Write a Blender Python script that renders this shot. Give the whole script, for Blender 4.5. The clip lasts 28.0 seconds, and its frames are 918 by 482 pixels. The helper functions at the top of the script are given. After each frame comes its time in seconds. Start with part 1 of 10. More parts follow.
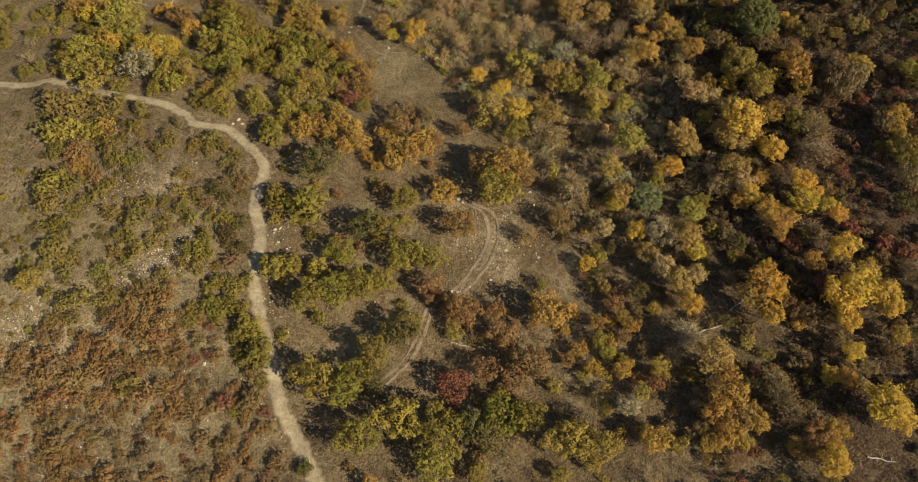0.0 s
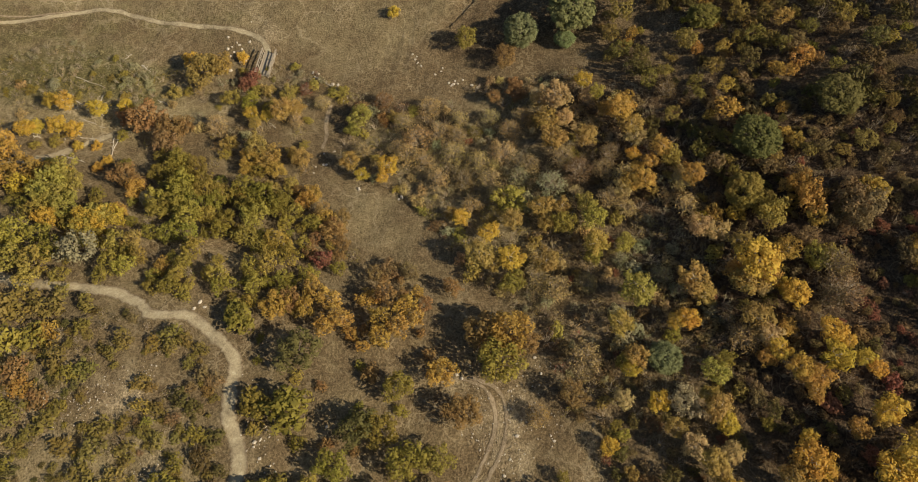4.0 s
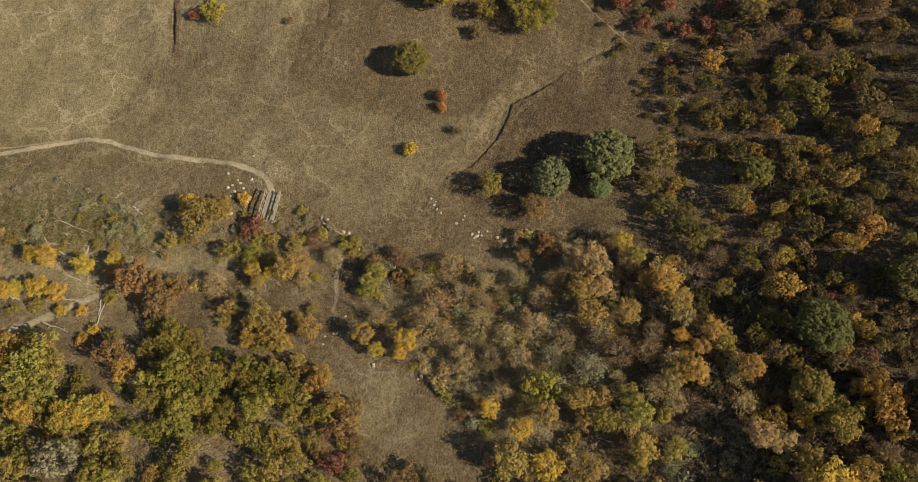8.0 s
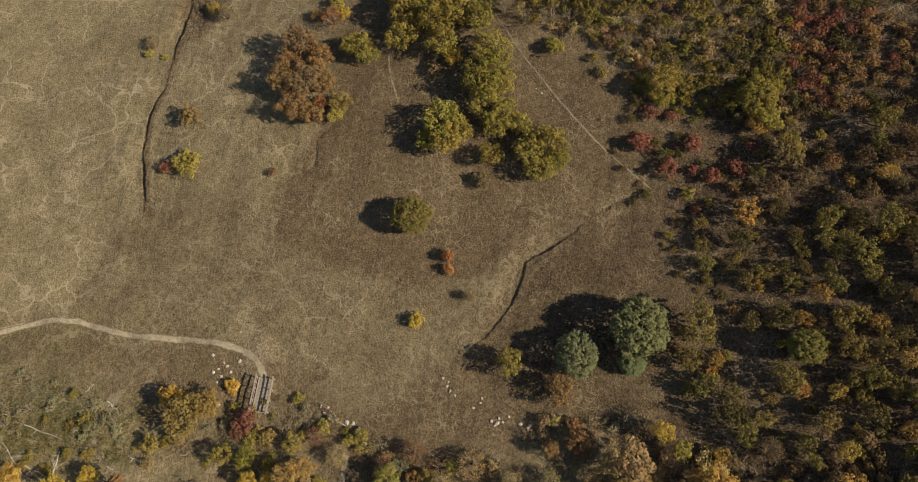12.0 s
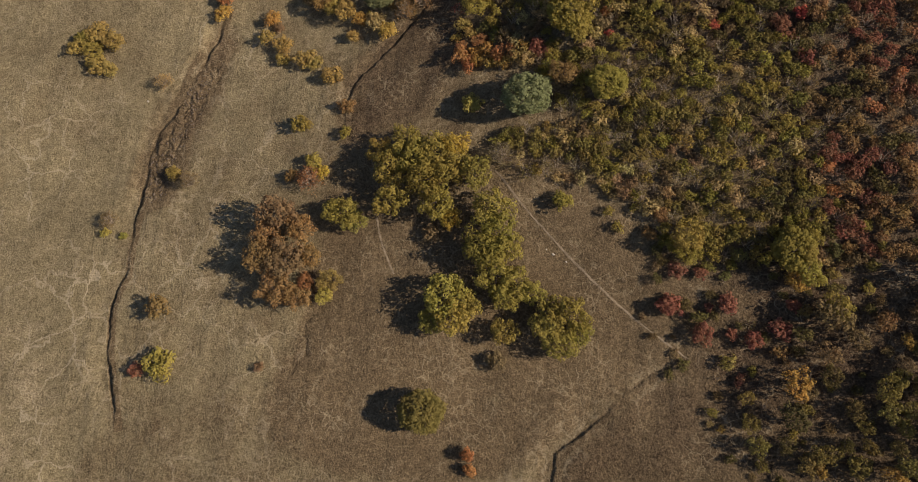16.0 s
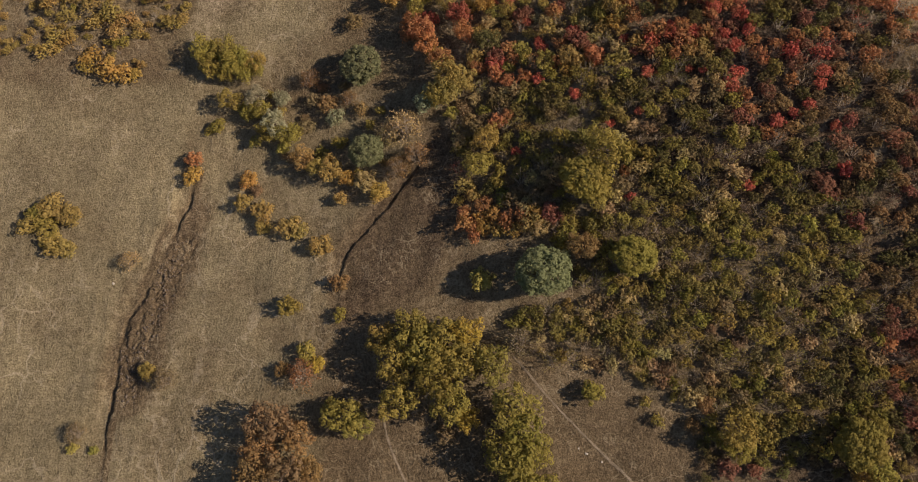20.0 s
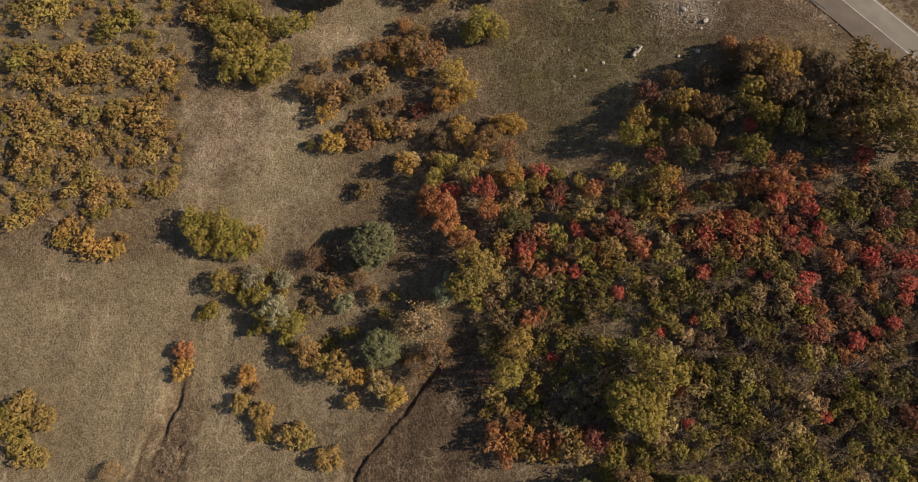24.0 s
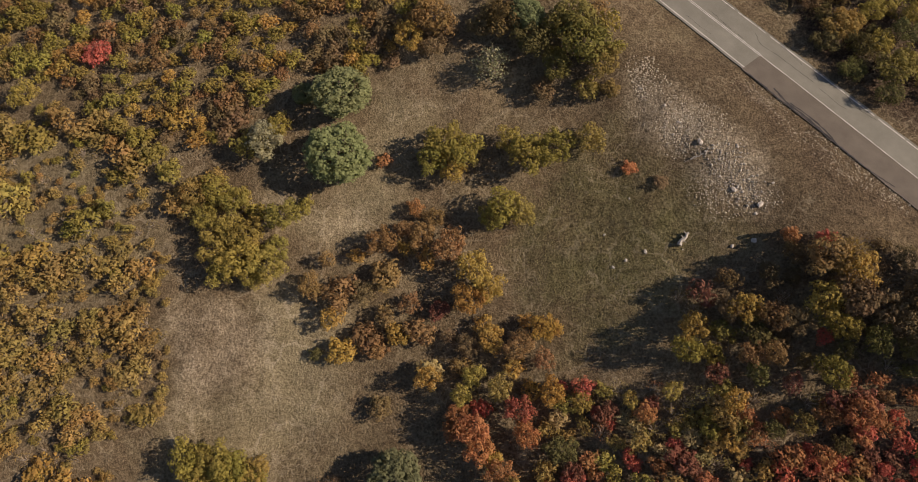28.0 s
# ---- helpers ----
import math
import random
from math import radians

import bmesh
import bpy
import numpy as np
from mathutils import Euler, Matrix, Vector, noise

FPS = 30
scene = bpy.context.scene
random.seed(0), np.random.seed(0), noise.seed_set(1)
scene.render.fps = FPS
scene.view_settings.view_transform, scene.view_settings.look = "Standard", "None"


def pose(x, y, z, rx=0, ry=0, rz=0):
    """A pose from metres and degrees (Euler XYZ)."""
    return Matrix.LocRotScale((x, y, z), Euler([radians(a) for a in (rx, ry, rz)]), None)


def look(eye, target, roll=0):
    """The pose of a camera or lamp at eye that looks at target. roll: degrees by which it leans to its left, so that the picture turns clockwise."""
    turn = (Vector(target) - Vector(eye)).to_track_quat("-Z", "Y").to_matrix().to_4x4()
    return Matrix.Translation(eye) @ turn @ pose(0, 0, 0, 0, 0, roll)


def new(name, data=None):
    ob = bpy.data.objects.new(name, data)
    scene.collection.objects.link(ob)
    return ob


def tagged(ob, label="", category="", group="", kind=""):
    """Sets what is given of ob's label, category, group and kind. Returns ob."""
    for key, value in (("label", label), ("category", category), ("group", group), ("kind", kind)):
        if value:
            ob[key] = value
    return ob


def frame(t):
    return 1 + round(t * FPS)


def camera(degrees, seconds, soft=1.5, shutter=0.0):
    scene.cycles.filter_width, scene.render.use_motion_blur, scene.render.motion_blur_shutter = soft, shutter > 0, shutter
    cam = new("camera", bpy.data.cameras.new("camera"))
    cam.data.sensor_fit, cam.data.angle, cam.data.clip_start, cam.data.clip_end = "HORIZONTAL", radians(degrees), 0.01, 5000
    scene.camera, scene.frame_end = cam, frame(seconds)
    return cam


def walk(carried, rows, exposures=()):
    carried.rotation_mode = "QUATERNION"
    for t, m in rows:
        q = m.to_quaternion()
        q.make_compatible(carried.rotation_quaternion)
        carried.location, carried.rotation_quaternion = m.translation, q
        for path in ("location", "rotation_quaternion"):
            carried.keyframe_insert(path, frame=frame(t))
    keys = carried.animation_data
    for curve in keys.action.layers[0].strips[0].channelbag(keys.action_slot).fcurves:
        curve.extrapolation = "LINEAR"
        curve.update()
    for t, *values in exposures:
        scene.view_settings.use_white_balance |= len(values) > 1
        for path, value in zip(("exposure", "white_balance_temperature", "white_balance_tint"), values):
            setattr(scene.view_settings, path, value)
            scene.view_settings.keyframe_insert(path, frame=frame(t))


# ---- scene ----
cam = camera(67.4, 28.0, soft=0.95)
METRES, EYE, TILT, LEAN, TURN = 195.0, 95.0, -67.5, 0.0, 0.0
ROWS = [
    (0.0, 0.0, 0.0, 0.0, 0.0, 0.0, -0.0),
    (0.5, -0.0019, 0.0061, 0.0132, -0.8, 0.08, 1.69),
    (1.0, -0.0039, 0.0126, 0.0272, -1.73, 0.11, 3.72),
    (1.5, -0.0065, 0.0194, 0.0418, -2.56, 0.11, 5.45),
    (2.0, -0.0082, 0.0262, 0.0568, -2.6, 0.18, 5.44),
    (2.5, -0.01, 0.0333, 0.0719, -2.65, 0.28, 5.42),
    (3.0, -0.0112, 0.0402, 0.0878, -2.68, 0.32, 5.4),
    (3.5, -0.0124, 0.0474, 0.1036, -2.7, 0.43, 5.39),
    (5.5, -0.0157, 0.0756, 0.169, -2.73, 0.71, 5.3),
    (6.0, -0.0167, 0.0829, 0.1855, -2.76, 0.8, 5.3),
    (6.5, -0.0167, 0.0901, 0.2022, -2.74, 0.85, 5.29),
    (7.0, -0.0175, 0.0973, 0.219, -2.79, 0.89, 5.27),
    (7.5, -0.018, 0.1045, 0.2358, -2.81, 0.94, 5.26),
    (8.0, -0.0183, 0.1117, 0.2525, -2.79, 1.0, 5.25),
    (8.5, -0.0188, 0.1189, 0.2694, -2.81, 1.06, 5.24),
    (9.0, -0.0194, 0.1261, 0.286, -2.83, 1.13, 5.24),
    (9.5, -0.02, 0.1333, 0.3026, -2.88, 1.19, 5.27),
    (10.0, -0.02, 0.1403, 0.3191, -2.97, 1.24, 5.58),
    (10.5, -0.0203, 0.1476, 0.3355, -3.22, 1.32, 6.24),
    (11.0, -0.0212, 0.1548, 0.3523, -3.58, 1.36, 6.9),
    (11.5, -0.0212, 0.1617, 0.37, -3.81, 1.33, 7.61),
    (12.0, -0.0211, 0.1691, 0.3866, -4.05, 1.4, 8.26),
    (12.5, -0.0219, 0.1765, 0.4045, -4.34, 1.37, 8.83),
    (14.5, -0.0201, 0.2053, 0.4719, -4.75, 1.65, 10.05),
    (15.0, -0.0192, 0.2121, 0.4885, -5.25, 1.63, 11.34),
    (15.5, -0.0186, 0.219, 0.5044, -5.71, 1.67, 12.44),
    (16.0, -0.0179, 0.2261, 0.5199, -6.17, 1.73, 13.46),
    (16.5, -0.0165, 0.2328, 0.5358, -6.55, 1.73, 14.38),
    (17.0, -0.015, 0.2394, 0.5523, -6.89, 1.67, 15.22),
    (17.5, -0.0129, 0.2461, 0.5687, -7.2, 1.67, 15.95),
    (18.0, -0.0106, 0.2528, 0.5851, -7.46, 1.66, 16.57),
    (18.5, -0.0082, 0.2595, 0.601, -7.74, 1.72, 17.18),
    (19.0, -0.0054, 0.2662, 0.6173, -7.79, 1.8, 17.28),
    (19.5, -0.0017, 0.2727, 0.6335, -7.72, 1.9, 17.26),
    (20.0, 0.0013, 0.2793, 0.6494, -7.72, 2.04, 17.24),
    (20.5, 0.0041, 0.2858, 0.6658, -7.79, 2.09, 17.22),
    (22.5, 0.0177, 0.3113, 0.7315, -7.88, 2.43, 17.14),
    (23.0, 0.0214, 0.3179, 0.7484, -7.92, 2.53, 17.14),
    (23.5, 0.0247, 0.3245, 0.7655, -8.02, 2.56, 17.24),
    (24.0, 0.0285, 0.3312, 0.7826, -8.17, 2.59, 17.66),
    (24.5, 0.0322, 0.3376, 0.8, -8.18, 2.61, 17.78),
    (25.0, 0.0353, 0.3439, 0.8167, -8.18, 2.7, 17.8),
    (25.5, 0.0387, 0.35, 0.8341, -8.17, 2.68, 17.82),
    (26.0, 0.0416, 0.3562, 0.8502, -8.17, 2.85, 17.82),
    (26.5, 0.0445, 0.3623, 0.8667, -8.33, 2.93, 18.07),
    (27.0, 0.0482, 0.3685, 0.8836, -8.51, 2.9, 18.65),
    (27.5, 0.0515, 0.3747, 0.9001, -8.75, 2.94, 19.2),
    (28.0, 0.0545, 0.3807, 0.9164, -9.36, 2.89, 20.65),
]
EXPOSURES = ((0.0, 0.29, 7800, 10), (8.0, 0.21, 7350, 9), (17.0, 0.07, 6950, 20), (28.0, 0.06, 6950, 23))
walk(cam, [(t, pose(0, 0, EYE, TILT, LEAN, TURN) @ pose(METRES * x, METRES * y, METRES * z, 90 + pitch, roll, yaw)) for t, x, y, z, yaw, pitch, roll in ROWS], EXPOSURES)

# ---- daylight: clear autumn sky and one sun ----
SUN_AZ, SUN_EL = radians(-27), radians(34.5)
world = bpy.data.worlds.new("sky")
scene.world = world
world.use_nodes = True
wn = world.node_tree.nodes
sky = wn.new("ShaderNodeTexSky")
sky.sky_type = "NISHITA"
sky.sun_disc = False
sky.sun_elevation = SUN_EL
sky.sun_rotation = math.pi / 2 - SUN_AZ
sky.altitude = 1500
wn["Background"].inputs["Strength"].default_value = 0.076
world.node_tree.links.new(sky.outputs[0], wn["Background"].inputs[0])
sun = new("sun", bpy.data.lights.new("sun", "SUN"))
sun.data.energy, sun.data.angle, sun.data.color = 4.95, radians(0.53), (1.0, 0.9, 0.75)
sun_way = Vector((math.cos(SUN_AZ) * math.cos(SUN_EL), math.sin(SUN_AZ) * math.cos(SUN_EL), math.sin(SUN_EL)))
sun.matrix_world = look(Vector((0, 120, 60)) + 150 * sun_way, (0, 120, 60))
tagged(sun, "low warm autumn sun", "sun", kind="structure")


# ---- materials ----
def material(name, rough=0.9):
    m = bpy.data.materials.new(name)
    m.use_nodes = True
    b = m.node_tree.nodes["Principled BSDF"]
    b.inputs["Roughness"].default_value = rough
    b.inputs["Specular IOR Level"].default_value = 0.25
    return m, m.node_tree.nodes, m.node_tree.links, b


def noise_tex(n, l, scale, detail=4.0, rough=0.6, coord="Object", distort=0.0):
    c = n.new("ShaderNodeTexCoord")
    t = n.new("ShaderNodeTexNoise")
    t.inputs["Scale"].default_value, t.inputs["Detail"].default_value = scale, detail
    t.inputs["Roughness"].default_value, t.inputs["Distortion"].default_value = rough, distort
    l.new(c.outputs[coord], t.inputs["Vector"])
    return t.outputs[0]


def ramp(n, l, fac, stops):
    r = n.new("ShaderNodeValToRGB")
    e = r.color_ramp.elements
    while len(e) < len(stops):
        e.new(0.5)
    for el, (p, c) in zip(e, stops):
        el.position = p
        el.color = (*c, 1) if len(c) == 3 else c
    l.new(fac, r.inputs[0])
    return r.outputs[0]


def mix(n, l, fac, a, b, blend="MIX"):
    x = n.new("ShaderNodeMix")
    x.data_type, x.blend_type = "RGBA", blend
    for sock, v in ((x.inputs[0], fac), (x.inputs[6], a), (x.inputs[7], b)):
        if isinstance(v, (int, float)):
            sock.default_value = v
        elif isinstance(v, tuple):
            sock.default_value = (*v, 1)
        else:
            l.new(v, sock)
    return x.outputs[2]


def maths(n, l, op, a, b=0.0, clamp=False):
    x = n.new("ShaderNodeMath")
    x.operation, x.use_clamp = op, clamp
    for sock, v in ((x.inputs[0], a), (x.inputs[1], b)):
        if isinstance(v, (int, float)):
            sock.default_value = v
        else:
            l.new(v, sock)
    return x.outputs[0]


def bump(n, l, b, height, strength=0.5, dist=0.1):
    x = n.new("ShaderNodeBump")
    x.inputs["Strength"].default_value, x.inputs["Distance"].default_value = strength, dist
    l.new(height, x.inputs["Height"])
    l.new(x.outputs[0], b.inputs["Normal"])


def mottled(name, dark, light, scale, rough=0.9, fine=None, bumpy=0.4, dist=0.03):
    """A surface of two tones, in patches and in grain."""
    m, n, l, b = material(name, rough)
    big = noise_tex(n, l, scale, 5)
    small = noise_tex(n, l, fine or scale * 9, 4)
    f = maths(n, l, "ADD", maths(n, l, "MULTIPLY", big, 0.55), maths(n, l, "MULTIPLY", small, 0.45))
    l.new(ramp(n, l, f, [(0.36, dark), (0.64, light)]), b.inputs["Base Color"])
    bump(n, l, b, small, bumpy, dist)
    return m


def leaf_material(name, joined):
    """Leaves: the plant's own colour, with some leaves paler, browner or greener."""
    m, n, l, b = material(name, 0.85)
    b.inputs["Specular IOR Level"].default_value = 0.08
    info = n.new("ShaderNodeAttribute" if joined else "ShaderNodeObjectInfo")
    if joined:
        info.attribute_name = "tint"
    geo = n.new("ShaderNodeNewGeometry")
    isl = geo.outputs["Random Per Island"]
    patch = noise_tex(n, l, 0.55, 3)
    tone = maths(n, l, "MULTIPLY_ADD", isl, 0.2)
    tone.node.inputs[2].default_value = 0.9
    bright = n.new("ShaderNodeHueSaturation")
    l.new(info.outputs["Color"], bright.inputs["Color"])
    l.new(tone, bright.inputs["Value"])
    hue = maths(n, l, "MULTIPLY_ADD", patch, 0.06)
    hue.node.inputs[2].default_value = 0.468
    l.new(hue, bright.inputs["Hue"])
    bright.inputs["Saturation"].default_value = 0.93
    dry = mix(n, l, ramp(n, l, patch, [(0.52, (0, 0, 0)), (0.72, (0.3, 0.3, 0.3))]), bright.outputs[0], (0.25, 0.175, 0.085))
    l.new(dry, b.inputs["Base Color"])
    tr = n.new("ShaderNodeBsdfTranslucent")
    l.new(dry, tr.inputs["Color"])
    ms = n.new("ShaderNodeMixShader")
    ms.inputs[0].default_value = 0.28
    l.new(b.outputs[0], ms.inputs[1])
    l.new(tr.outputs[0], ms.inputs[2])
    l.new(ms.outputs[0], n["Material Output"].inputs[0])
    return m


def ground_material():
    """Dry grass, litter and bare soil; cover: red dry pale grass, green live growth, blue bare stony soil with sunlit
    patches painted in.
    """
    m, n, l, b = material("ground", 0.97)
    b.inputs["Specular IOR Level"].default_value = 0.1
    at = n.new("ShaderNodeAttribute")
    at.attribute_name = "cover"
    sep = n.new("ShaderNodeSeparateColor")
    l.new(at.outputs["Color"], sep.inputs[0])
    wide, mid, fine, grain = (noise_tex(n, l, s, d, 0.65) for s, d in ((0.035, 5), (0.22, 6), (1.1, 5), (3.5, 5)))
    tuft = maths(n, l, "ADD", maths(n, l, "MULTIPLY", fine, 0.36), maths(n, l, "MULTIPLY", grain, 0.64))
    litter = ramp(n, l, tuft, [(0.36, (0.075, 0.056, 0.033)), (0.5, (0.156, 0.118, 0.07)), (0.64, (0.26, 0.2, 0.122))])
    straw = ramp(n, l, tuft, [(0.36, (0.132, 0.107, 0.062)), (0.5, (0.243, 0.204, 0.12)), (0.64, (0.365, 0.311, 0.19))])
    live = ramp(n, l, tuft, [(0.38, (0.06, 0.055, 0.024)), (0.5, (0.13, 0.118, 0.052)), (0.63, (0.235, 0.21, 0.105))])
    bare = ramp(n, l, tuft, [(0.38, (0.16, 0.128, 0.09)), (0.51, (0.4, 0.33, 0.22)), (0.63, (0.7, 0.6, 0.43))])
    edge = maths(n, l, "MULTIPLY_ADD", mid, 1.3)
    edge.node.inputs[2].default_value = -0.65

    def share(channel):
        s = maths(n, l, "ADD", channel, maths(n, l, "MULTIPLY", edge, 0.8))
        return ramp(n, l, s, [(0.22, (0, 0, 0)), (0.72, (1, 1, 1))])
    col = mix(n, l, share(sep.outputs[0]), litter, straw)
    col = mix(n, l, share(sep.outputs[1]), col, live)
    col = mix(n, l, share(sep.outputs[2]), col, bare)
    # dark ground: brown soil in places, painted shade on the wooded slope
    shade_soil_at = n.new("ShaderNodeAttribute")
    shade_soil_at.attribute_name = "mould"
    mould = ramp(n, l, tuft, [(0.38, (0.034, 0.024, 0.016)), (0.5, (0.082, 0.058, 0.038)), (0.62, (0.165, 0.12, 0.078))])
    col = mix(n, l, share(shade_soil_at.outputs["Fac"]), col, mould)
    # pale flattened veins of dead grass that wander through the meadow
    c = n.new("ShaderNodeTexCoord")
    v = n.new("ShaderNodeTexVoronoi")
    v.feature = "DISTANCE_TO_EDGE"
    v.inputs["Scale"].default_value = 0.15
    wob = n.new("ShaderNodeVectorMath")
    wob.operation = "MULTIPLY_ADD"
    nz = n.new("ShaderNodeTexNoise")
    nz.inputs["Scale"].default_value, nz.inputs["Detail"].default_value = 0.3, 3
    l.new(c.outputs["Object"], nz.inputs["Vector"])
    l.new(nz.outputs[1], wob.inputs[0])
    wob.inputs[1].default_value = (5.5, 5.5, 5.5)
    l.new(c.outputs["Object"], wob.inputs[2])
    l.new(wob.outputs[0], v.inputs["Vector"])
    vein = ramp(n, l, v.outputs["Distance"], [(0.0, (1, 1, 1)), (0.014, (0.85, 0.85, 0.85)), (0.032, (0, 0, 0))])
    gate = ramp(n, l, noise_tex(n, l, 0.07, 3), [(0.44, (0, 0, 0)), (0.58, (0.95, 0.95, 0.95))])
    vein = maths(n, l, "MULTIPLY", maths(n, l, "MULTIPLY", vein, gate), sep.outputs[0])
    v2 = n.new("ShaderNodeTexVoronoi")
    v2.feature = "DISTANCE_TO_EDGE"
    v2.inputs["Scale"].default_value = 0.55
    l.new(wob.outputs[0], v2.inputs["Vector"])
    crack = ramp(n, l, v2.outputs["Distance"], [(0.0, (0.55, 0.55, 0.55)), (0.05, (0, 0, 0))])
    loose = ramp(n, l, noise_tex(n, l, 0.16, 4), [(0.46, (0, 0, 0)), (0.6, (1, 1, 1))])
    col = mix(n, l, maths(n, l, "MULTIPLY", crack, loose), col, (0.42, 0.355, 0.235))
    col = mix(n, l, vein, col, (0.41, 0.352, 0.24))
    shade = ramp(n, l, wide, [(0.35, (0.8, 0.78, 0.76)), (0.65, (1.12, 1.1, 1.06))])
    col = mix(n, l, 1.0, col, shade, "MULTIPLY")
    l.new(col, b.inputs["Base Color"])
    bump(n, l, b, tuft, 1.0, 0.42)
    return m


def worn_path(name, dark, light, pale):
    """Trodden soil with pale grit, fraying into litter towards its borders."""
    m, n, l, b = material(name, 0.96)
    at = n.new("ShaderNodeAttribute")
    at.attribute_name = "border"
    big, small, grit = (noise_tex(n, l, s, 5, 0.65) for s in (0.6, 3.2, 9.0))
    tuft = maths(n, l, "ADD", maths(n, l, "MULTIPLY", small, 0.6), maths(n, l, "MULTIPLY", grit, 0.4))
    soil = ramp(n, l, maths(n, l, "ADD", maths(n, l, "MULTIPLY", big, 0.4), maths(n, l, "MULTIPLY", tuft, 0.6)), [(0.38, dark), (0.52, light), (0.66, pale)])
    litter = ramp(n, l, tuft, [(0.38, (0.06, 0.044, 0.027)), (0.5, (0.15, 0.112, 0.07)), (0.62, (0.275, 0.214, 0.14))])
    fray = maths(n, l, "ADD", at.outputs["Fac"], maths(n, l, "MULTIPLY_ADD", small, 1.8))
    fray.node.inputs[1].links[0].from_node.inputs[2].default_value = -0.9
    l.new(mix(n, l, ramp(n, l, fray, [(0.5, (0, 0, 0)), (0.95, (1, 1, 1))]), soil, litter), b.inputs["Base Color"])
    bump(n, l, b, tuft, 0.8, 0.15)
    return m


LEAVES = leaf_material("leaves", False)
STAND_LEAVES = leaf_material("stand leaves", True)
GROUND = ground_material()
DIRT = worn_path("trail dirt", (0.2, 0.163, 0.108), (0.375, 0.322, 0.212), (0.56, 0.5, 0.365))
BARK = mottled("grey brown bark", (0.06, 0.045, 0.035), (0.17, 0.135, 0.105), 1.2, 0.9, 14)
PALE_BARK = mottled("pale aspen bark", (0.28, 0.25, 0.2), (0.62, 0.57, 0.48), 1.5, 0.8, 12)
TWIG = mottled("bare twigs", (0.27, 0.22, 0.165), (0.46, 0.385, 0.29), 1.0, 0.9, 12)
STONE = mottled("pale stone", (0.3, 0.27, 0.22), (0.66, 0.6, 0.5), 1.5, 0.9, 14)
PLANK = mottled("weathered planks", (0.2, 0.17, 0.13), (0.42, 0.37, 0.29), 1.5, 0.85, 18)
ASPHALT = mottled("worn grey asphalt", (0.172, 0.164, 0.128), (0.25, 0.24, 0.19), 0.35, 0.9, 22, 0.3, 0.01)
PATCHED = mottled("newer brownish asphalt", (0.118, 0.1, 0.077), (0.172, 0.147, 0.112), 0.4, 0.9, 22, 0.3, 0.01)
TAR = mottled("dark tar", (0.03, 0.028, 0.026), (0.07, 0.065, 0.06), 1.0, 0.8)
PAINT = mottled("worn white road paint", (0.36, 0.34, 0.29), (0.66, 0.63, 0.56), 1.2, 0.8, 20, 0.1)
TRACK = worn_path("faded wheel track", (0.14, 0.108, 0.07), (0.3, 0.24, 0.16), (0.42, 0.35, 0.25))
WEED = mottled("green weeds", (0.15, 0.128, 0.05), (0.29, 0.245, 0.11), 0.3, 0.9, 4, 0.0)
CLOD = mottled("dark earth clods", (0.07, 0.055, 0.04), (0.2, 0.16, 0.12), 0.8, 0.95, 6)
STRAW = mottled("dry grass blades", (0.15, 0.118, 0.068), (0.31, 0.257, 0.155), 0.08, 0.9, 4, 0.0)
GRAVEL = mottled("broken gravel", (0.44, 0.37, 0.26), (0.78, 0.68, 0.51), 0.8, 0.95, 9)



# ---- building helpers ----
rng = np.random.default_rng(7)


def mesh_of(name, verts, faces, *mats, smooth=False):
    me = bpy.data.meshes.new(name)
    verts = np.asarray(verts, np.float32).reshape(-1, 3)
    if isinstance(faces, np.ndarray):
        k, cnt = faces.shape[1], faces.shape[0]
        me.vertices.add(len(verts))
        me.vertices.foreach_set("co", verts.ravel())
        me.loops.add(k * cnt)
        me.loops.foreach_set("vertex_index", faces.astype(np.int32).ravel())
        me.polygons.add(cnt)
        me.polygons.foreach_set("loop_start", np.arange(0, k * cnt, k, dtype=np.int32))
        me.update(calc_edges=True)
    else:
        me.from_pydata(verts.tolist(), [], faces)
    if smooth:
        me.polygons.foreach_set("use_smooth", np.ones(len(me.polygons), bool))
    for m in mats:
        me.materials.append(m)
    return me


def part(name, me, parent, label="", m=None):
    """Links a mesh as one part under a thing or a part."""
    ob = new(name, me)
    ob.parent = parent
    if m is not None:
        ob.matrix_basis = m
    if label:
        ob["label"] = label
    return ob


def bm_mesh(name, bm, *mats, smooth=False):
    me = bpy.data.meshes.new(name)
    bm.to_mesh(me)
    bm.free()
    for m in mats:
        me.materials.append(m)
    if smooth:
        me.polygons.foreach_set("use_smooth", np.ones(len(me.polygons), bool))
    return me


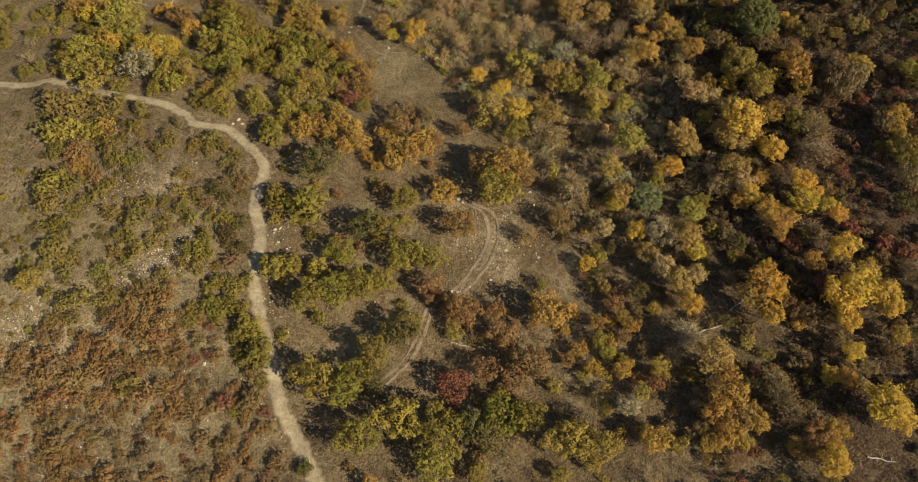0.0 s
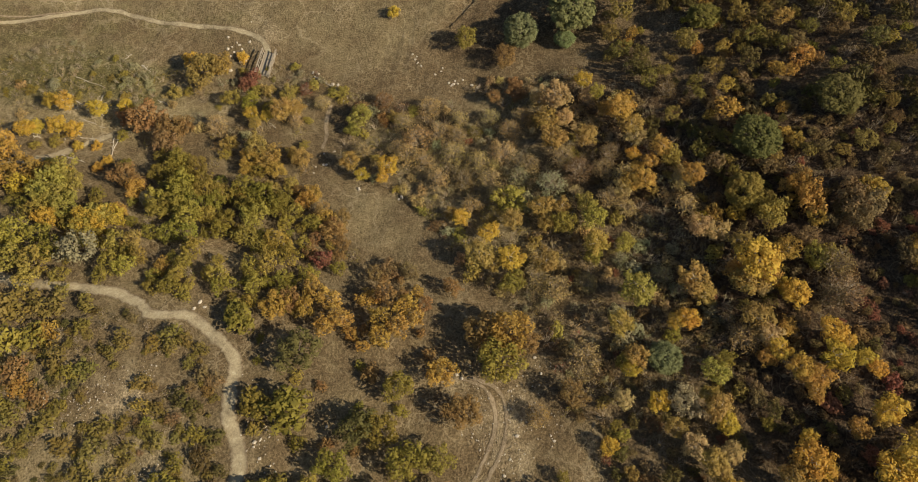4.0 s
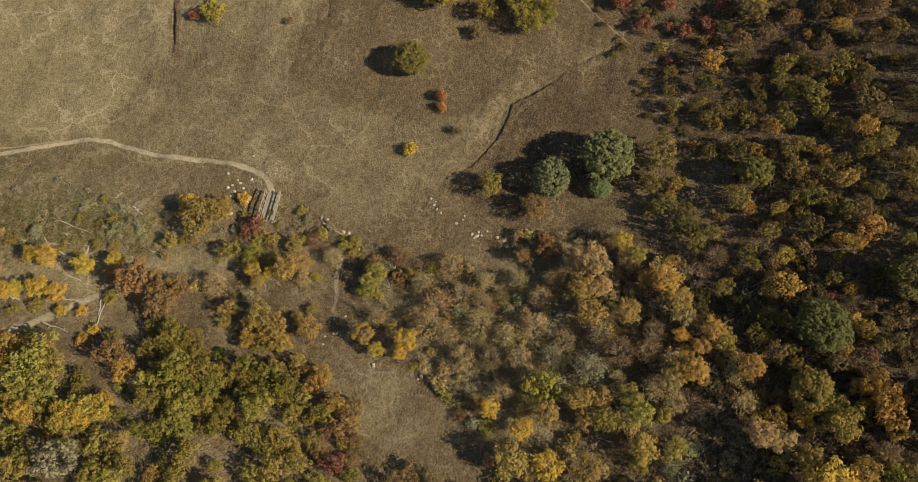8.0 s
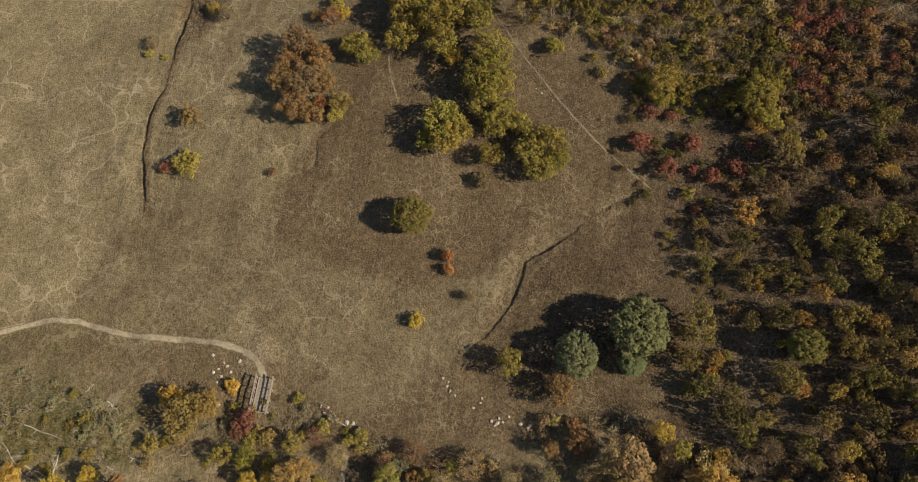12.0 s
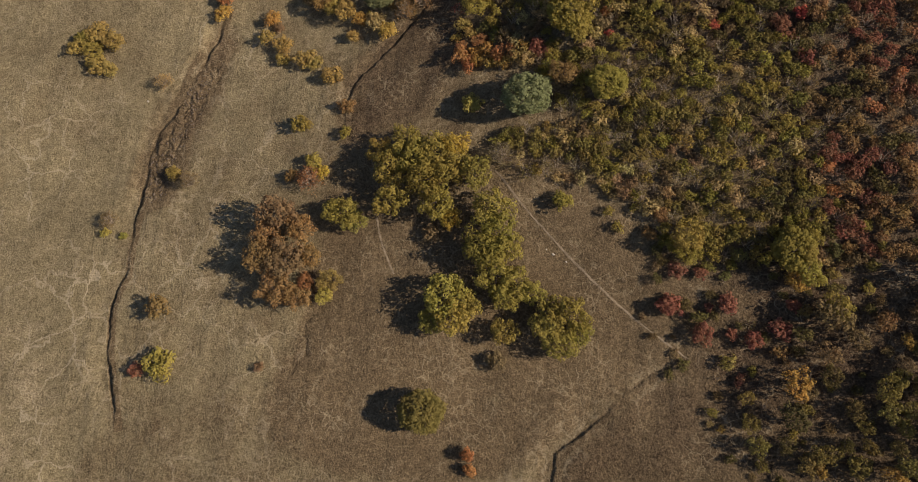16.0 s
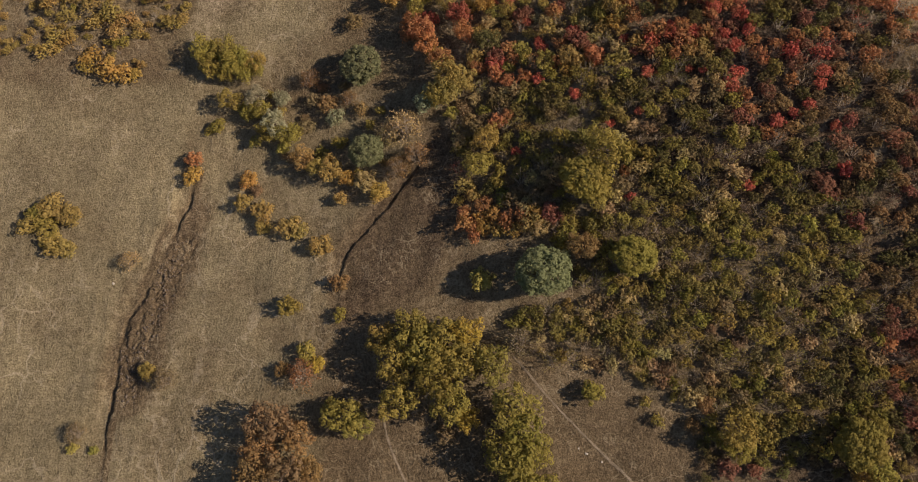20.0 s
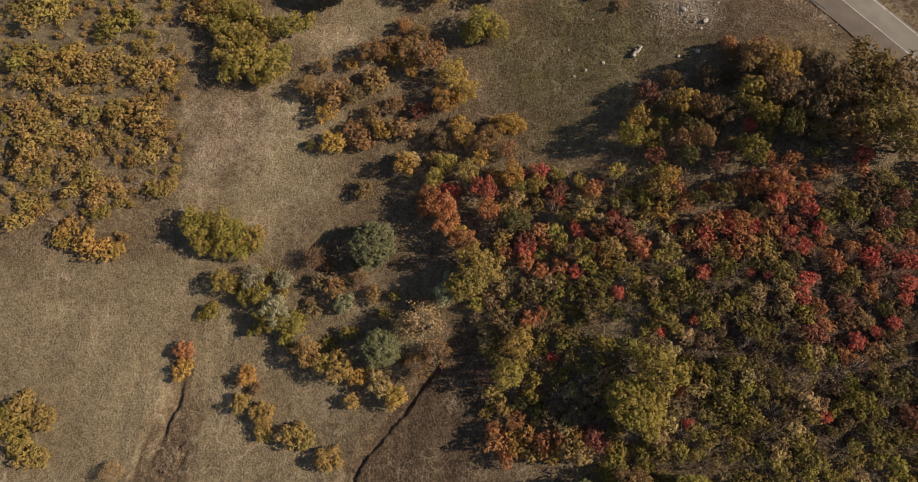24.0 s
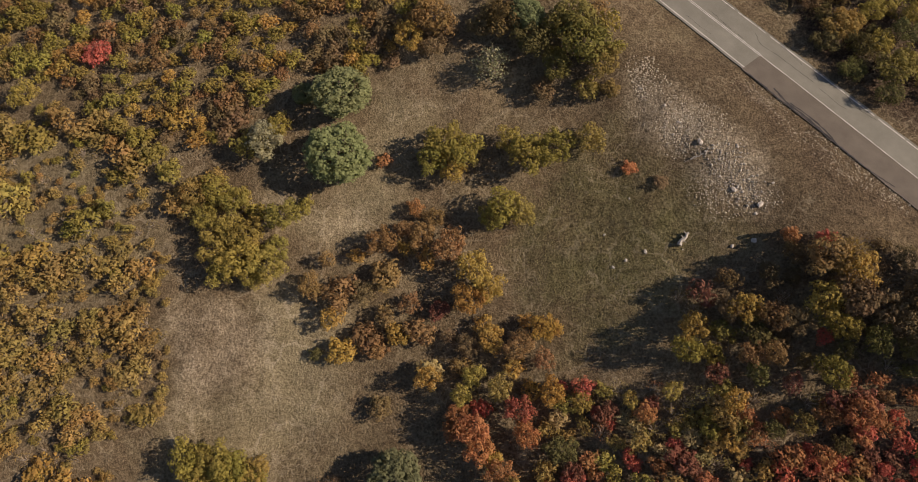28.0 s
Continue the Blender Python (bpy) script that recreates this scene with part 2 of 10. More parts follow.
def tubes(paths, sides=5):
    """Tapered tubes: each path is a list of (point, radius). Returns vertices and quads."""
    V, Fc, base = [], [], 0
    for path in paths:
        pts = [Vector(p) for p, _ in path]
        for i, (p, r) in enumerate(path):
            d = (pts[min(i + 1, len(pts) - 1)] - pts[max(i - 1, 0)]).normalized()
            a = d.orthogonal().normalized()
            b = d.cross(a)
            for k in range(sides):
                w = 2 * math.pi * k / sides
                V.append(Vector(p) + r * (math.cos(w) * a + math.sin(w) * b))
        for i in range(len(path) - 1):
            for k in range(sides):
                k2 = (k + 1) % sides
                Fc.append((base + i * sides + k, base + i * sides + k2, base + (i + 1) * sides + k2, base + (i + 1) * sides + k))
        base += len(path) * sides
    return np.array([tuple(v) for v in V]), np.array(Fc)


# ---- the lie of the land ----
SWELL = [[1.93, 2.13, 0.08, 0.33], [4.86, 1.53, -2.42, -0.64], [-2.01, -4.35, -1.64, -0.38], [-3.55, 0.89, -1.0, -5.32], [0.07, 1.27, 0.27, 4.4], [0.37, -2.93, -2.24, 2.79], [2.1, 4.09, 0.89, -4.75]]
PLANE = [0.61, 7.59, 3.67, 2.39, 4.32, 7.35]
ROAD_A, ROAD_B, ROAD_HALF = ((66.72, 246.55, 27.9), (77.7, 208.08, 27.9), 3.64)
# each gully: its line, depth, sunny side, width of the sunny slope, fall of the far rim, width of the steep wall
GULLIES = [
    ([(-2.1, 105.1), (3.0, 108.9), (8.0, 112.2), (11.1, 116.3), (12.8, 119.8), (18.6, 122.1), (24.6, 125.0), (28.4, 126.3), (32.8, 126.2)], 0.36, 1, 3.4, 0.1, 0.5),
    ([(-46.1, 138.1), (-46.0, 151.0), (-44.8, 157.5), (-41.9, 161.8), (-39.7, 169.5), (-38.2, 174.8)], 0.55, 1, 3.4, 0.2, 0.6),
    ([(-40.1, 168.6), (-37.4, 176.5), (-34.7, 183.8), (-29.7, 188.4), (-25.9, 193.5), (-22.1, 198.1), (-19.2, 203.5)], 0.6, 1, 2.6, 0.2, 0.9),
    ([(-37.6, 174.6), (-35.2, 178.6), (-34.4, 182.6), (-31.4, 185.0)], 0.4, 1, 0.9, 0.0, 0.35),
    ([(-32.6, 187.6), (-29.4, 190.6), (-27.4, 194.6), (-24.4, 197.4)], 0.35, 1, 0.8, 0.0, 0.35),
    ([(-22.5, 135.5), (-20.4, 139.9), (-17.2, 142.1), (-16.3, 146.4), (-12.0, 149.2)], 0.3, 1, 1.8, 0.1, 0.5),
    ([(-5.2, 172.0), (-4.4, 177.2), (-2.2, 181.2), (2.3, 184.1), (8.3, 187.3), (12.8, 190.4), (16.2, 193.2)], 0.42, 1, 2.2, 0.15, 0.6),
]


def from_line(x, y, line):
    """Distance to a broken line, the side (left positive) and how far along it lies the nearest point."""
    best, side, along, run = np.full(x.shape, 1e9), np.zeros(x.shape), np.zeros(x.shape), 0.0
    for (ax, ay), (bx, by) in zip(line, line[1:]):
        dx, dy = bx - ax, by - ay
        ll = math.hypot(dx, dy)
        s = np.clip(((x - ax) * dx + (y - ay) * dy) / ll**2, 0, 1)
        d = np.hypot(x - ax - s * dx, y - ay - s * dy)
        c = (dx * (y - ay) - dy * (x - ax)) / ll
        near = d < best
        best, side, along = np.where(near, d, best), np.where(near, np.sign(c), side), np.where(near, run + s * ll, along)
        run += ll
    return best, side, along, run


def smooth_step(a, b, x):
    s = np.clip((x - a) / (b - a), 0, 1)
    return s * s * (3 - 2 * s)


def road_z(s):
    """Height of the road at s metres along it: level past the gravel spill, then falling with the valley."""
    return ROAD_A[2] - 0.1 * np.logaddexp(0, (s - 55) / 12) * 12


def land(x, y):
    """Height of the ground in metres: a valley, its gullies, and the bench that carries the road."""
    x, y = np.atleast_1d(np.asarray(x, float)), np.atleast_1d(np.asarray(y, float))
    cx, cy = np.clip(x, -85, 90), np.clip(y, -5, 285)
    u, v = cx / 50, (cy - 125) / 100
    z = PLANE[0] + PLANE[1] * u + PLANE[2] * v + PLANE[3] * u * u + PLANE[4] * u * v + PLANE[5] * v * v
    for j, row in enumerate(SWELL):
        for i, a in enumerate(row):
            z = z + a * np.exp(-((cx - (-60 + 35 * i)) ** 2 + (cy - (25 + 35 * j)) ** 2) / (2 * 28.0**2))
    far = np.hypot(x - cx, y - cy)
    z = z + 0.12 * far * np.sin(x / 310 + 1) * np.cos(y / 270) * smooth_step(20, 300, far)
    z = z + 0.16 * np.sin(x * 0.61 + 1.3 * np.sin(y * 0.23)) * np.sin(y * 0.47 + 0.8 * np.sin(x * 0.31)) + 0.05 * np.sin(x * 2.3 + y) * np.sin(y * 1.9 - 0.7 * x)
    for line, depth, bank, wide, rim, lip in GULLIES:
        d, side, along, run = from_line(x, y, line)
        ends = smooth_step(0, 6, along) * smooth_step(0, 6, run - along)
        d = np.abs(d + 0.25 * np.sin(along * 0.9) * np.sin(along * 0.31 + 1) + 0.06 * np.sin(along * 4.1) + 0.05 * np.sin(along * 9.7 + 2))
        sunny = d * np.where(side * bank > 0, 1, 0)
        steep = d * np.where(side * bank > 0, 0, 1)
        cut = np.where(side * bank > 0, 1 - smooth_step(0.2, wide, sunny), 1 - smooth_step(0.15, lip, steep))
        ends = ends * (0.62 + 0.38 * np.sin(along * 0.33 + depth * 9) * np.sin(along * 0.13 + 1))
        z = z - depth * cut * ends - rim * np.where(side * bank > 0, 0, 1) * ends * (1 - smooth_step(0, 14, d))
    # slumped, cloddy ground along the upper gully
    d, side, along, run = from_line(x, y, [(-37.4, 172.5), (-33.4, 179.3), (-30.4, 184.3), (-25.6, 189.3), (-21.2, 194.8)])
    slump = (1 - smooth_step(0.8, 2.6, d)) * smooth_step(0, 3, along) * smooth_step(0, 3, run - along)
    px, py = x + 0.7 * np.sin(y * 1.9 + 0.6 * x), y + 0.7 * np.sin(x * 2.3 - 0.5 * y)
    z = z + slump * (0.26 * np.abs(np.sin(px * 1.7 + 0.4 * py) * np.sin(py * 1.4 - 0.7)) + 0.12 * np.sin(px * 4.3) * np.sin(py * 3.7 + 1) - 0.28)
    ax, ay, az = ROAD_A
    bx, by, bz = ROAD_B
    ll = math.hypot(bx - ax, by - ay)
    s = ((x - ax) * (bx - ax) + (y - ay) * (by - ay)) / ll
    side = ((bx - ax) * (y - ay) - (by - ay) * (x - ax)) / ll
    d = np.abs(side)
    keep = smooth_step(ROAD_HALF + 0.5, ROAD_HALF + 15.0, d)
    held = smooth_step(-400, -200, s) * (1 - smooth_step(200, 400, s))
    rz = road_z(s) - 0.1
    z = np.where(side > 0, np.minimum(z, rz + 0.4 + 0.07 * side), z)
    return z * (1 - (1 - keep) * held) + rz * (1 - keep) * held


def graded(a, b, step, far):
    core = np.arange(a, b + step / 2, step)
    grow, out, w = step, [], 0.0
    while w < far:
        grow *= 1.45
        w += grow
        out.append(w)
    return np.concatenate((a - np.array(out[::-1]), core, b + np.array(out)))


GX, GY = graded(-96, 100, 0.68, 2500), graded(-14, 296, 0.68, 2500)
XX, YY = np.meshgrid(GX, GY)
ZZ = land(XX, YY)


def by_gully(x, y):
    """How fully the ground follows the fine shape of the gullies: 1 beside them, 0 from six metres off."""
    return 1 - smooth_step(3.6, 5.6, np.min([from_line(x, y, g[0])[0] for g in GULLIES], axis=0))


def gz(x, y):
    """Height of the ground sheet itself under a point or points."""
    x, y = np.asarray(x, float), np.asarray(y, float)
    i = np.clip(np.searchsorted(GX, x) - 1, 0, len(GX) - 2)
    j = np.clip(np.searchsorted(GY, y) - 1, 0, len(GY) - 2)
    u = (x - GX[i]) / (GX[i + 1] - GX[i])
    v = (y - GY[j]) / (GY[j + 1] - GY[j])
    a, b, c, d = ZZ[j, i], ZZ[j, i + 1], ZZ[j + 1, i], ZZ[j + 1, i + 1]
    z = (a * (1 - u) + b * u) * (1 - v) + (c * (1 - u) + d * u) * v
    w = by_gully(x, y)
    return z + w * (land(x, y).reshape(z.shape) - z) if np.any(w > 0) else z


def inside(x, y, poly):
    """Which points lie inside a closed outline."""
    x, y = np.asarray(x, float), np.asarray(y, float)
    res = np.zeros(x.shape, bool)
    for (ax, ay), (bx, by) in zip(poly, poly[1:] + poly[:1]):
        if ay != by:
            res ^= ((ay > y) != (by > y)) & (x < (bx - ax) * (y - ay) / (by - ay) + ax)
    return res


def soft_zone(x, y, poly, edge):
    d, *_ = from_line(x, y, poly + poly[:1])
    return np.where(inside(x, y, poly), 0.5 + 0.5 * np.clip(d / edge, 0, 1), 0.5 - 0.5 * np.clip(d / edge, 0, 1))


def curve_through(pts, step=0.6):
    """Points about a step apart on a smooth line through the given ones."""
    P = [np.array(p, float) for p in pts]
    P = [2 * P[0] - P[1]] + P + [2 * P[-1] - P[-2]]
    out = []
    for a, b, c, d in zip(P, P[1:], P[2:], P[3:]):
        k = max(2, int(np.linalg.norm(c - b) / step))
        for i in range(k):
            t = i / k
            out.append(0.5 * (2 * b + (c - a) * t + (2 * a - 5 * b + 4 * c - d) * t * t + (3 * b - a - 3 * c + d) * t**3))
    return np.array(out + [P[-2]])



# ---- ground ----
MEADOW = []
MEADOW.append(([(-103.1, 47.4), (-30.2, 44.8), (-27.8, 28.9), (-19.7, 4.8), (-80.0, 2.4)], 0.6, 6))
MEADOW.append(([(-61.8, 303.9), (-6.8, 259.0), (-7.2, 243.9), (-13.3, 229.5), (-21.6, 224.3), (-64.3, 238.0)], 0.6, 5))
MEADOW.append(([(-102.2, 120.4), (-114.8, 179.3), (29.4, 151.1), (36.0, 127.6), (13.9, 106.5), (1.8, 100.3), (-15.1, 100.7), (-27.6, 109.9), (-54.8, 117.9)], 0.5, 6))
MEADOW.append(([(-107.1, 128.5), (-119.9, 191.1), (-38.4, 179.0), (-42.8, 162.2), (-45.8, 154.6), (-45.9, 143.5), (-54.9, 129.3), (-59.3, 124.9)], 1.0, 3))
MEADOW.append(([(-92.3, 154.8), (-94.6, 244.0), (16.6, 201.8), (13.5, 190.8), (-1.2, 182.7), (-8.7, 163.3), (-6.3, 144.8), (25.9, 150.5), (32.7, 127.4), (16.3, 121.8)], 0.6, 5))
MEADOW.append(([(-92.1, 151.9), (-94.6, 245.3), (-14.4, 216.2), (-22.2, 199.8), (-34.3, 186.8), (-39.8, 174.3), (-44.4, 159.1), (-46.9, 138.4)], 1.0, 2))
MEADOW.append(([(-48.1, 204.8), (-43.2, 229.7), (-22.9, 219.0), (-11.0, 238.8), (6.4, 234.2), (14.4, 226.7), (3.9, 214.7), (-17.1, 207.6), (-20.3, 194.9)], 0.75, 5))
MEADOW.append(([(-17.8, 29.2), (-5.1, 29.6), (-6.2, 14.9), (-19.8, 19.3)], 0.6, 5))
MEADOW.append(([(-19.4, 81.7), (-4.5, 77.1), (-4.2, 63.2), (-14.0, 65.5)], 0.6, 5))
MEADOW.append(([(24.2, 254.4), (31.3, 246.9), (17.6, 233.3), (7.8, 236.7), (3.3, 246.8), (13.1, 242.6)], 0.7, 4))
MEADOW.append(([(-13.1, 98.6), (1.2, 91.7), (11.5, 96.7), (24.6, 94.4), (34.1, 83.8), (37.3, 72.9), (34.0, 62.0), (28.0, 44.0), (26.0, 30.0), (14.0, 28.0), (12.5, 51.8), (4.0, 59.6), (-1.6, 70.6), (-5.7, 76.2), (-15.5, 83.9)], 0.7, 4))
MEADOW.append(([(-82.0, 118.0), (-64.1, 119.0), (-52.0, 114.0), (-46.0, 106.0), (-40.0, 100.0), (-34.0, 104.0), (-30.0, 98.0), (-48.0, 92.0), (-62.0, 96.0), (-80.0, 100.0)], 0.9, 5))
DULL = []
# lens falloff painted into the upper left meadow, this zone and the next
DULL.append(([(-70.9, 217.8), (-25.2, 205.5), (-33.7, 187.2), (-44.5, 176.6), (-71.5, 189.9)], 0.35, 8))
DULL.append(([(-48.7, 255.2), (-5.8, 236.4), (-15.6, 214.9), (-25.9, 208.1), (-54.2, 218.0)], 0.45, 8))
DULL.append(([(-8.7, 236.6), (-2.1, 235.4), (-0.1, 230.0), (-3.5, 224.7), (-10.1, 225.3), (-11.8, 231.8)], 0.7, 2))
DULL.append(([(53.5, 242.1), (66.3, 233.3), (71.2, 218.5), (73.6, 209.0), (68.0, 202.5), (58.8, 211.2), (46.5, 228.5)], 0.85, 3))
DULL.append(([(29.2, 100.4), (35.3, 123.5), (33.0, 140.8), (85.9, 121.7), (61.5, 51.2), (40.3, 73.0), (36.3, 87.0)], 0.95, 4))
DULL.append(([(16.0, 79.4), (23.2, 94.9), (83.7, 77.5), (61.8, 2.3), (28.3, 2.4), (16.3, 35.2)], 0.9, 5))
DULL.append(([(-38.0, 177.0), (-34.6, 184.0), (-29.6, 189.0), (-25.6, 193.8), (-21.0, 200.0), (-17.8, 196.5), (-23.3, 187.6), (-28.8, 180.1), (-33.0, 172.0), (-37.2, 170.8)], 0.9, 1.5))
DULL.append(([(-12.1, 99.7), (-1.0, 105.1), (9.6, 95.4), (0.0, 87.8), (-12.7, 92.9)], 0.6, 4))
DULL.append(([(-1.0, 105.1), (13.3, 117.4), (32.7, 125.8), (39.4, 116.6), (31.8, 102.6), (9.7, 96.2)], 0.9, 3))
DULL.append(([(-2.8, 180.5), (15.8, 192.5), (16.7, 181.1), (8.7, 173.6), (-5.1, 169.6)], 0.8, 2))
DULL.append(([(16.0, 159.3), (33.5, 129.5), (31.9, 138.7), (25.9, 150.5)], 0.7, 3))
DULL.append(([(-14.1, 154.2), (-17.2, 145.8), (-21.9, 140.4), (-24.8, 134.4), (-20.1, 128.0), (-4.6, 119.5), (9.0, 119.5), (23.0, 125.0), (36.6, 129.9), (34.0, 139.6), (19.0, 154.6), (10.3, 154.9), (-10.4, 158.1)], 0.8, 1.5))
DULL.append(([(16.6, 194.1), (9.6, 190.4), (-2.4, 182.4), (-4.6, 176.0), (-5.0, 171.0), (8.4, 172.4), (17.6, 181.5), (18.6, 191.1)], 0.95, 1.0))
# brown soil by the gullies and road, plus shade painted where trees stand
SHADE_AND_SOIL = []
SHADE_AND_SOIL.append(([(0.5, 105.4), (9.0, 111.6), (13.6, 119.4), (24.6, 124.4), (33.0, 125.6), (38.0, 116.6), (31.8, 104.6), (12.0, 99.0)], 0.42, 1.5))
SHADE_AND_SOIL.append(([(16.6, 194.1), (9.6, 190.4), (-2.4, 182.4), (-4.6, 176.0), (-5.0, 171.0), (8.4, 172.4), (17.6, 181.5), (18.6, 191.1)], 0.5, 1.0))
# tree shade beyond the road, put into the ground colour
SHADE_AND_SOIL.append(([(76.6, 232.0), (78.9, 221.0), (82.6, 208.0), (111.0, 220.8), (100.0, 250.0), (78.0, 250.0)], 0.8, 2))
SHADE_AND_SOIL.append(([(-38.0, 177.0), (-34.6, 184.0), (-29.6, 189.0), (-25.6, 193.8), (-21.0, 200.0), (-18.8, 196.5), (-24.3, 187.6), (-29.8, 180.1), (-34.0, 172.0), (-37.6, 170.8)], 0.4, 1.2))
# more of the painted tree shade beyond the road
SHADE_AND_SOIL.append(([(80.5, 247.1), (78.8, 234.9), (82.9, 220.5), (86.9, 207.7), (111.0, 236.8)], 0.9, 2))
SHADE_AND_SOIL.append(([(64.5, 238.8), (66.9, 231.6), (72.9, 215.2), (76.1, 208.8), (72.5, 204.6), (64.2, 214.7), (63.1, 222.5), (62.0, 232.3)], 0.5, 3))
# from here on: the right-hand slope's shade, painted as darker ground
SHADE_AND_SOIL.append(([(23.2, 94.9), (83.7, 77.5), (61.8, 2.3), (42.5, 2.4), (40.7, 20.6), (32.0, 48.4)], 0.9, 8))
SHADE_AND_SOIL.append(([(35.7, 102.0), (40.4, 138.8), (85.9, 121.7), (61.5, 51.2), (41.2, 53.5), (36.2, 77.1)], 0.55, 6))
SHADE_AND_SOIL.append(([(40.7, 134.1), (59.4, 177.5), (91.6, 166.1), (61.5, 104.7), (29.4, 115.0), (32.2, 126.1)], 0.6, 6))
SHADE_AND_SOIL.append(([(42.3, 195.0), (53.4, 192.6), (75.8, 182.8), (62.7, 158.6), (37.0, 168.0)], 0.9, 6))
GREEN = []
GREEN.append(([(-91.8, 130.0), (-32.5, 122.7), (-31.5, 114.7), (-49.8, 115.8), (-88.6, 116.4)], 0.4, 5))
GREEN.append(([(-52.9, 104.7), (-49.7, 105.3), (-46.8, 103.0), (-47.0, 100.2), (-50.9, 100.5)], 0.9, 2))
GREEN.append(([(74.7, 243.4), (78.8, 234.9), (82.6, 220.2), (84.9, 215.4), (88.8, 220.7), (85.3, 234.5), (85.1, 244.5)], 0.6, 3))
GREEN.append(([(-78.7, 115.0), (-59.5, 116.6), (-45.0, 107.7), (-54.4, 100.9), (-76.2, 104.7)], 0.8, 5))
GREEN.append(([(34.1, 231.6), (44.6, 234.7), (54.3, 226.7), (58.2, 213.7), (46.5, 212.4), (37.5, 209.2), (32.1, 211.2), (30.0, 225.2)], 0.55, 4))
GREEN.append(([(-54.4, 100.9), (-43.4, 100.9), (-41.0, 105.1), (-51.7, 107.3)], 0.6, 4))
GREEN.append(([(-78.9, 120.8), (-68.9, 122.1), (-64.5, 117.6), (-77.8, 114.9)], 0.7, 4))
GREEN.append(([(6.9, 81.8), (15.2, 80.6), (21.8, 72.6), (13.7, 72.1)], 0.6, 5))
GREEN.append(([(30.5, 24.1), (37.8, 23.8), (43.8, 13.0), (37.1, 13.2)], 0.6, 5))
GREEN.append(([(34.6, 230.0), (42.4, 233.3), (50.1, 234.4), (51.1, 225.6), (47.0, 221.4), (49.4, 216.6), (42.4, 214.3), (36.7, 211.3), (31.9, 207.0), (32.2, 213.5), (30.9, 220.2)], 0.6, 6))
STONY_AND_LIT = []
STONY_AND_LIT.append(([(-10.8, 239.4), (-1.8, 236.1), (1.3, 229.9), (-1.8, 222.3), (-7.1, 223.4), (-14.1, 224.3), (-13.6, 232.1)], 0.42, 4))
STONY_AND_LIT.append(([(8.0, 241.2), (14.8, 241.3), (16.8, 236.9), (10.6, 235.8)], 0.4, 3))
STONY_AND_LIT.append(([(-32.5, 116.7), (-25.6, 115.8), (-26.4, 109.4), (-30.5, 111.1)], 0.55, 3))
# brightness painted as pale ground in the left meadow; no stones here
STONY_AND_LIT.append(([(-71.3, 162.6), (-47.7, 155.0), (-51.4, 139.6), (-70.7, 132.0)], 0.3, 8))
STONY_AND_LIT.append(([(-47.6, 48.6), (-41.9, 49.4), (-36.5, 47.7), (-38.9, 43.7), (-45.7, 41.9)], 0.5, 4))
STONY_AND_LIT.append(([(-48.3, 29.2), (-42.0, 35.5), (-36.5, 39.4), (-36.6, 35.7), (-41.0, 30.2), (-44.8, 26.8)], 0.5, 6))
STONY_AND_LIT.append(([(-60.4, 23.5), (-53.4, 28.3), (-50.4, 25.1), (-57.6, 18.9)], 0.45, 6))
STONY_AND_LIT.append(([(-2.1, 46.4), (4.9, 45.4), (13.0, 48.6), (13.1, 37.2), (6.1, 29.7), (-1.1, 28.8)], 0.4, 6))
STONY_AND_LIT.append(([(52.9, 239.0), (56.7, 235.8), (60.4, 228.3), (61.7, 218.9), (58.4, 215.4), (55.5, 218.8), (54.8, 225.9), (51.0, 231.7)], 0.72, 3))
STONY_AND_LIT.append(([(66.2, 232.9), (75.1, 210.9), (71.5, 206.6), (65.8, 217.0), (64.2, 231.5)], 0.3, 3))
STONY_AND_LIT.append(([(-32.7, 122.6), (-26.4, 116.7), (-25.8, 109.6), (-30.3, 109.8), (-29.2, 115.3)], 0.5, 3))
STONY_AND_LIT.append(([(-32.5, 62.6), (-26.6, 48.3), (-24.9, 36.2), (-26.0, 27.2), (-29.1, 37.9)], 0.35, 4))


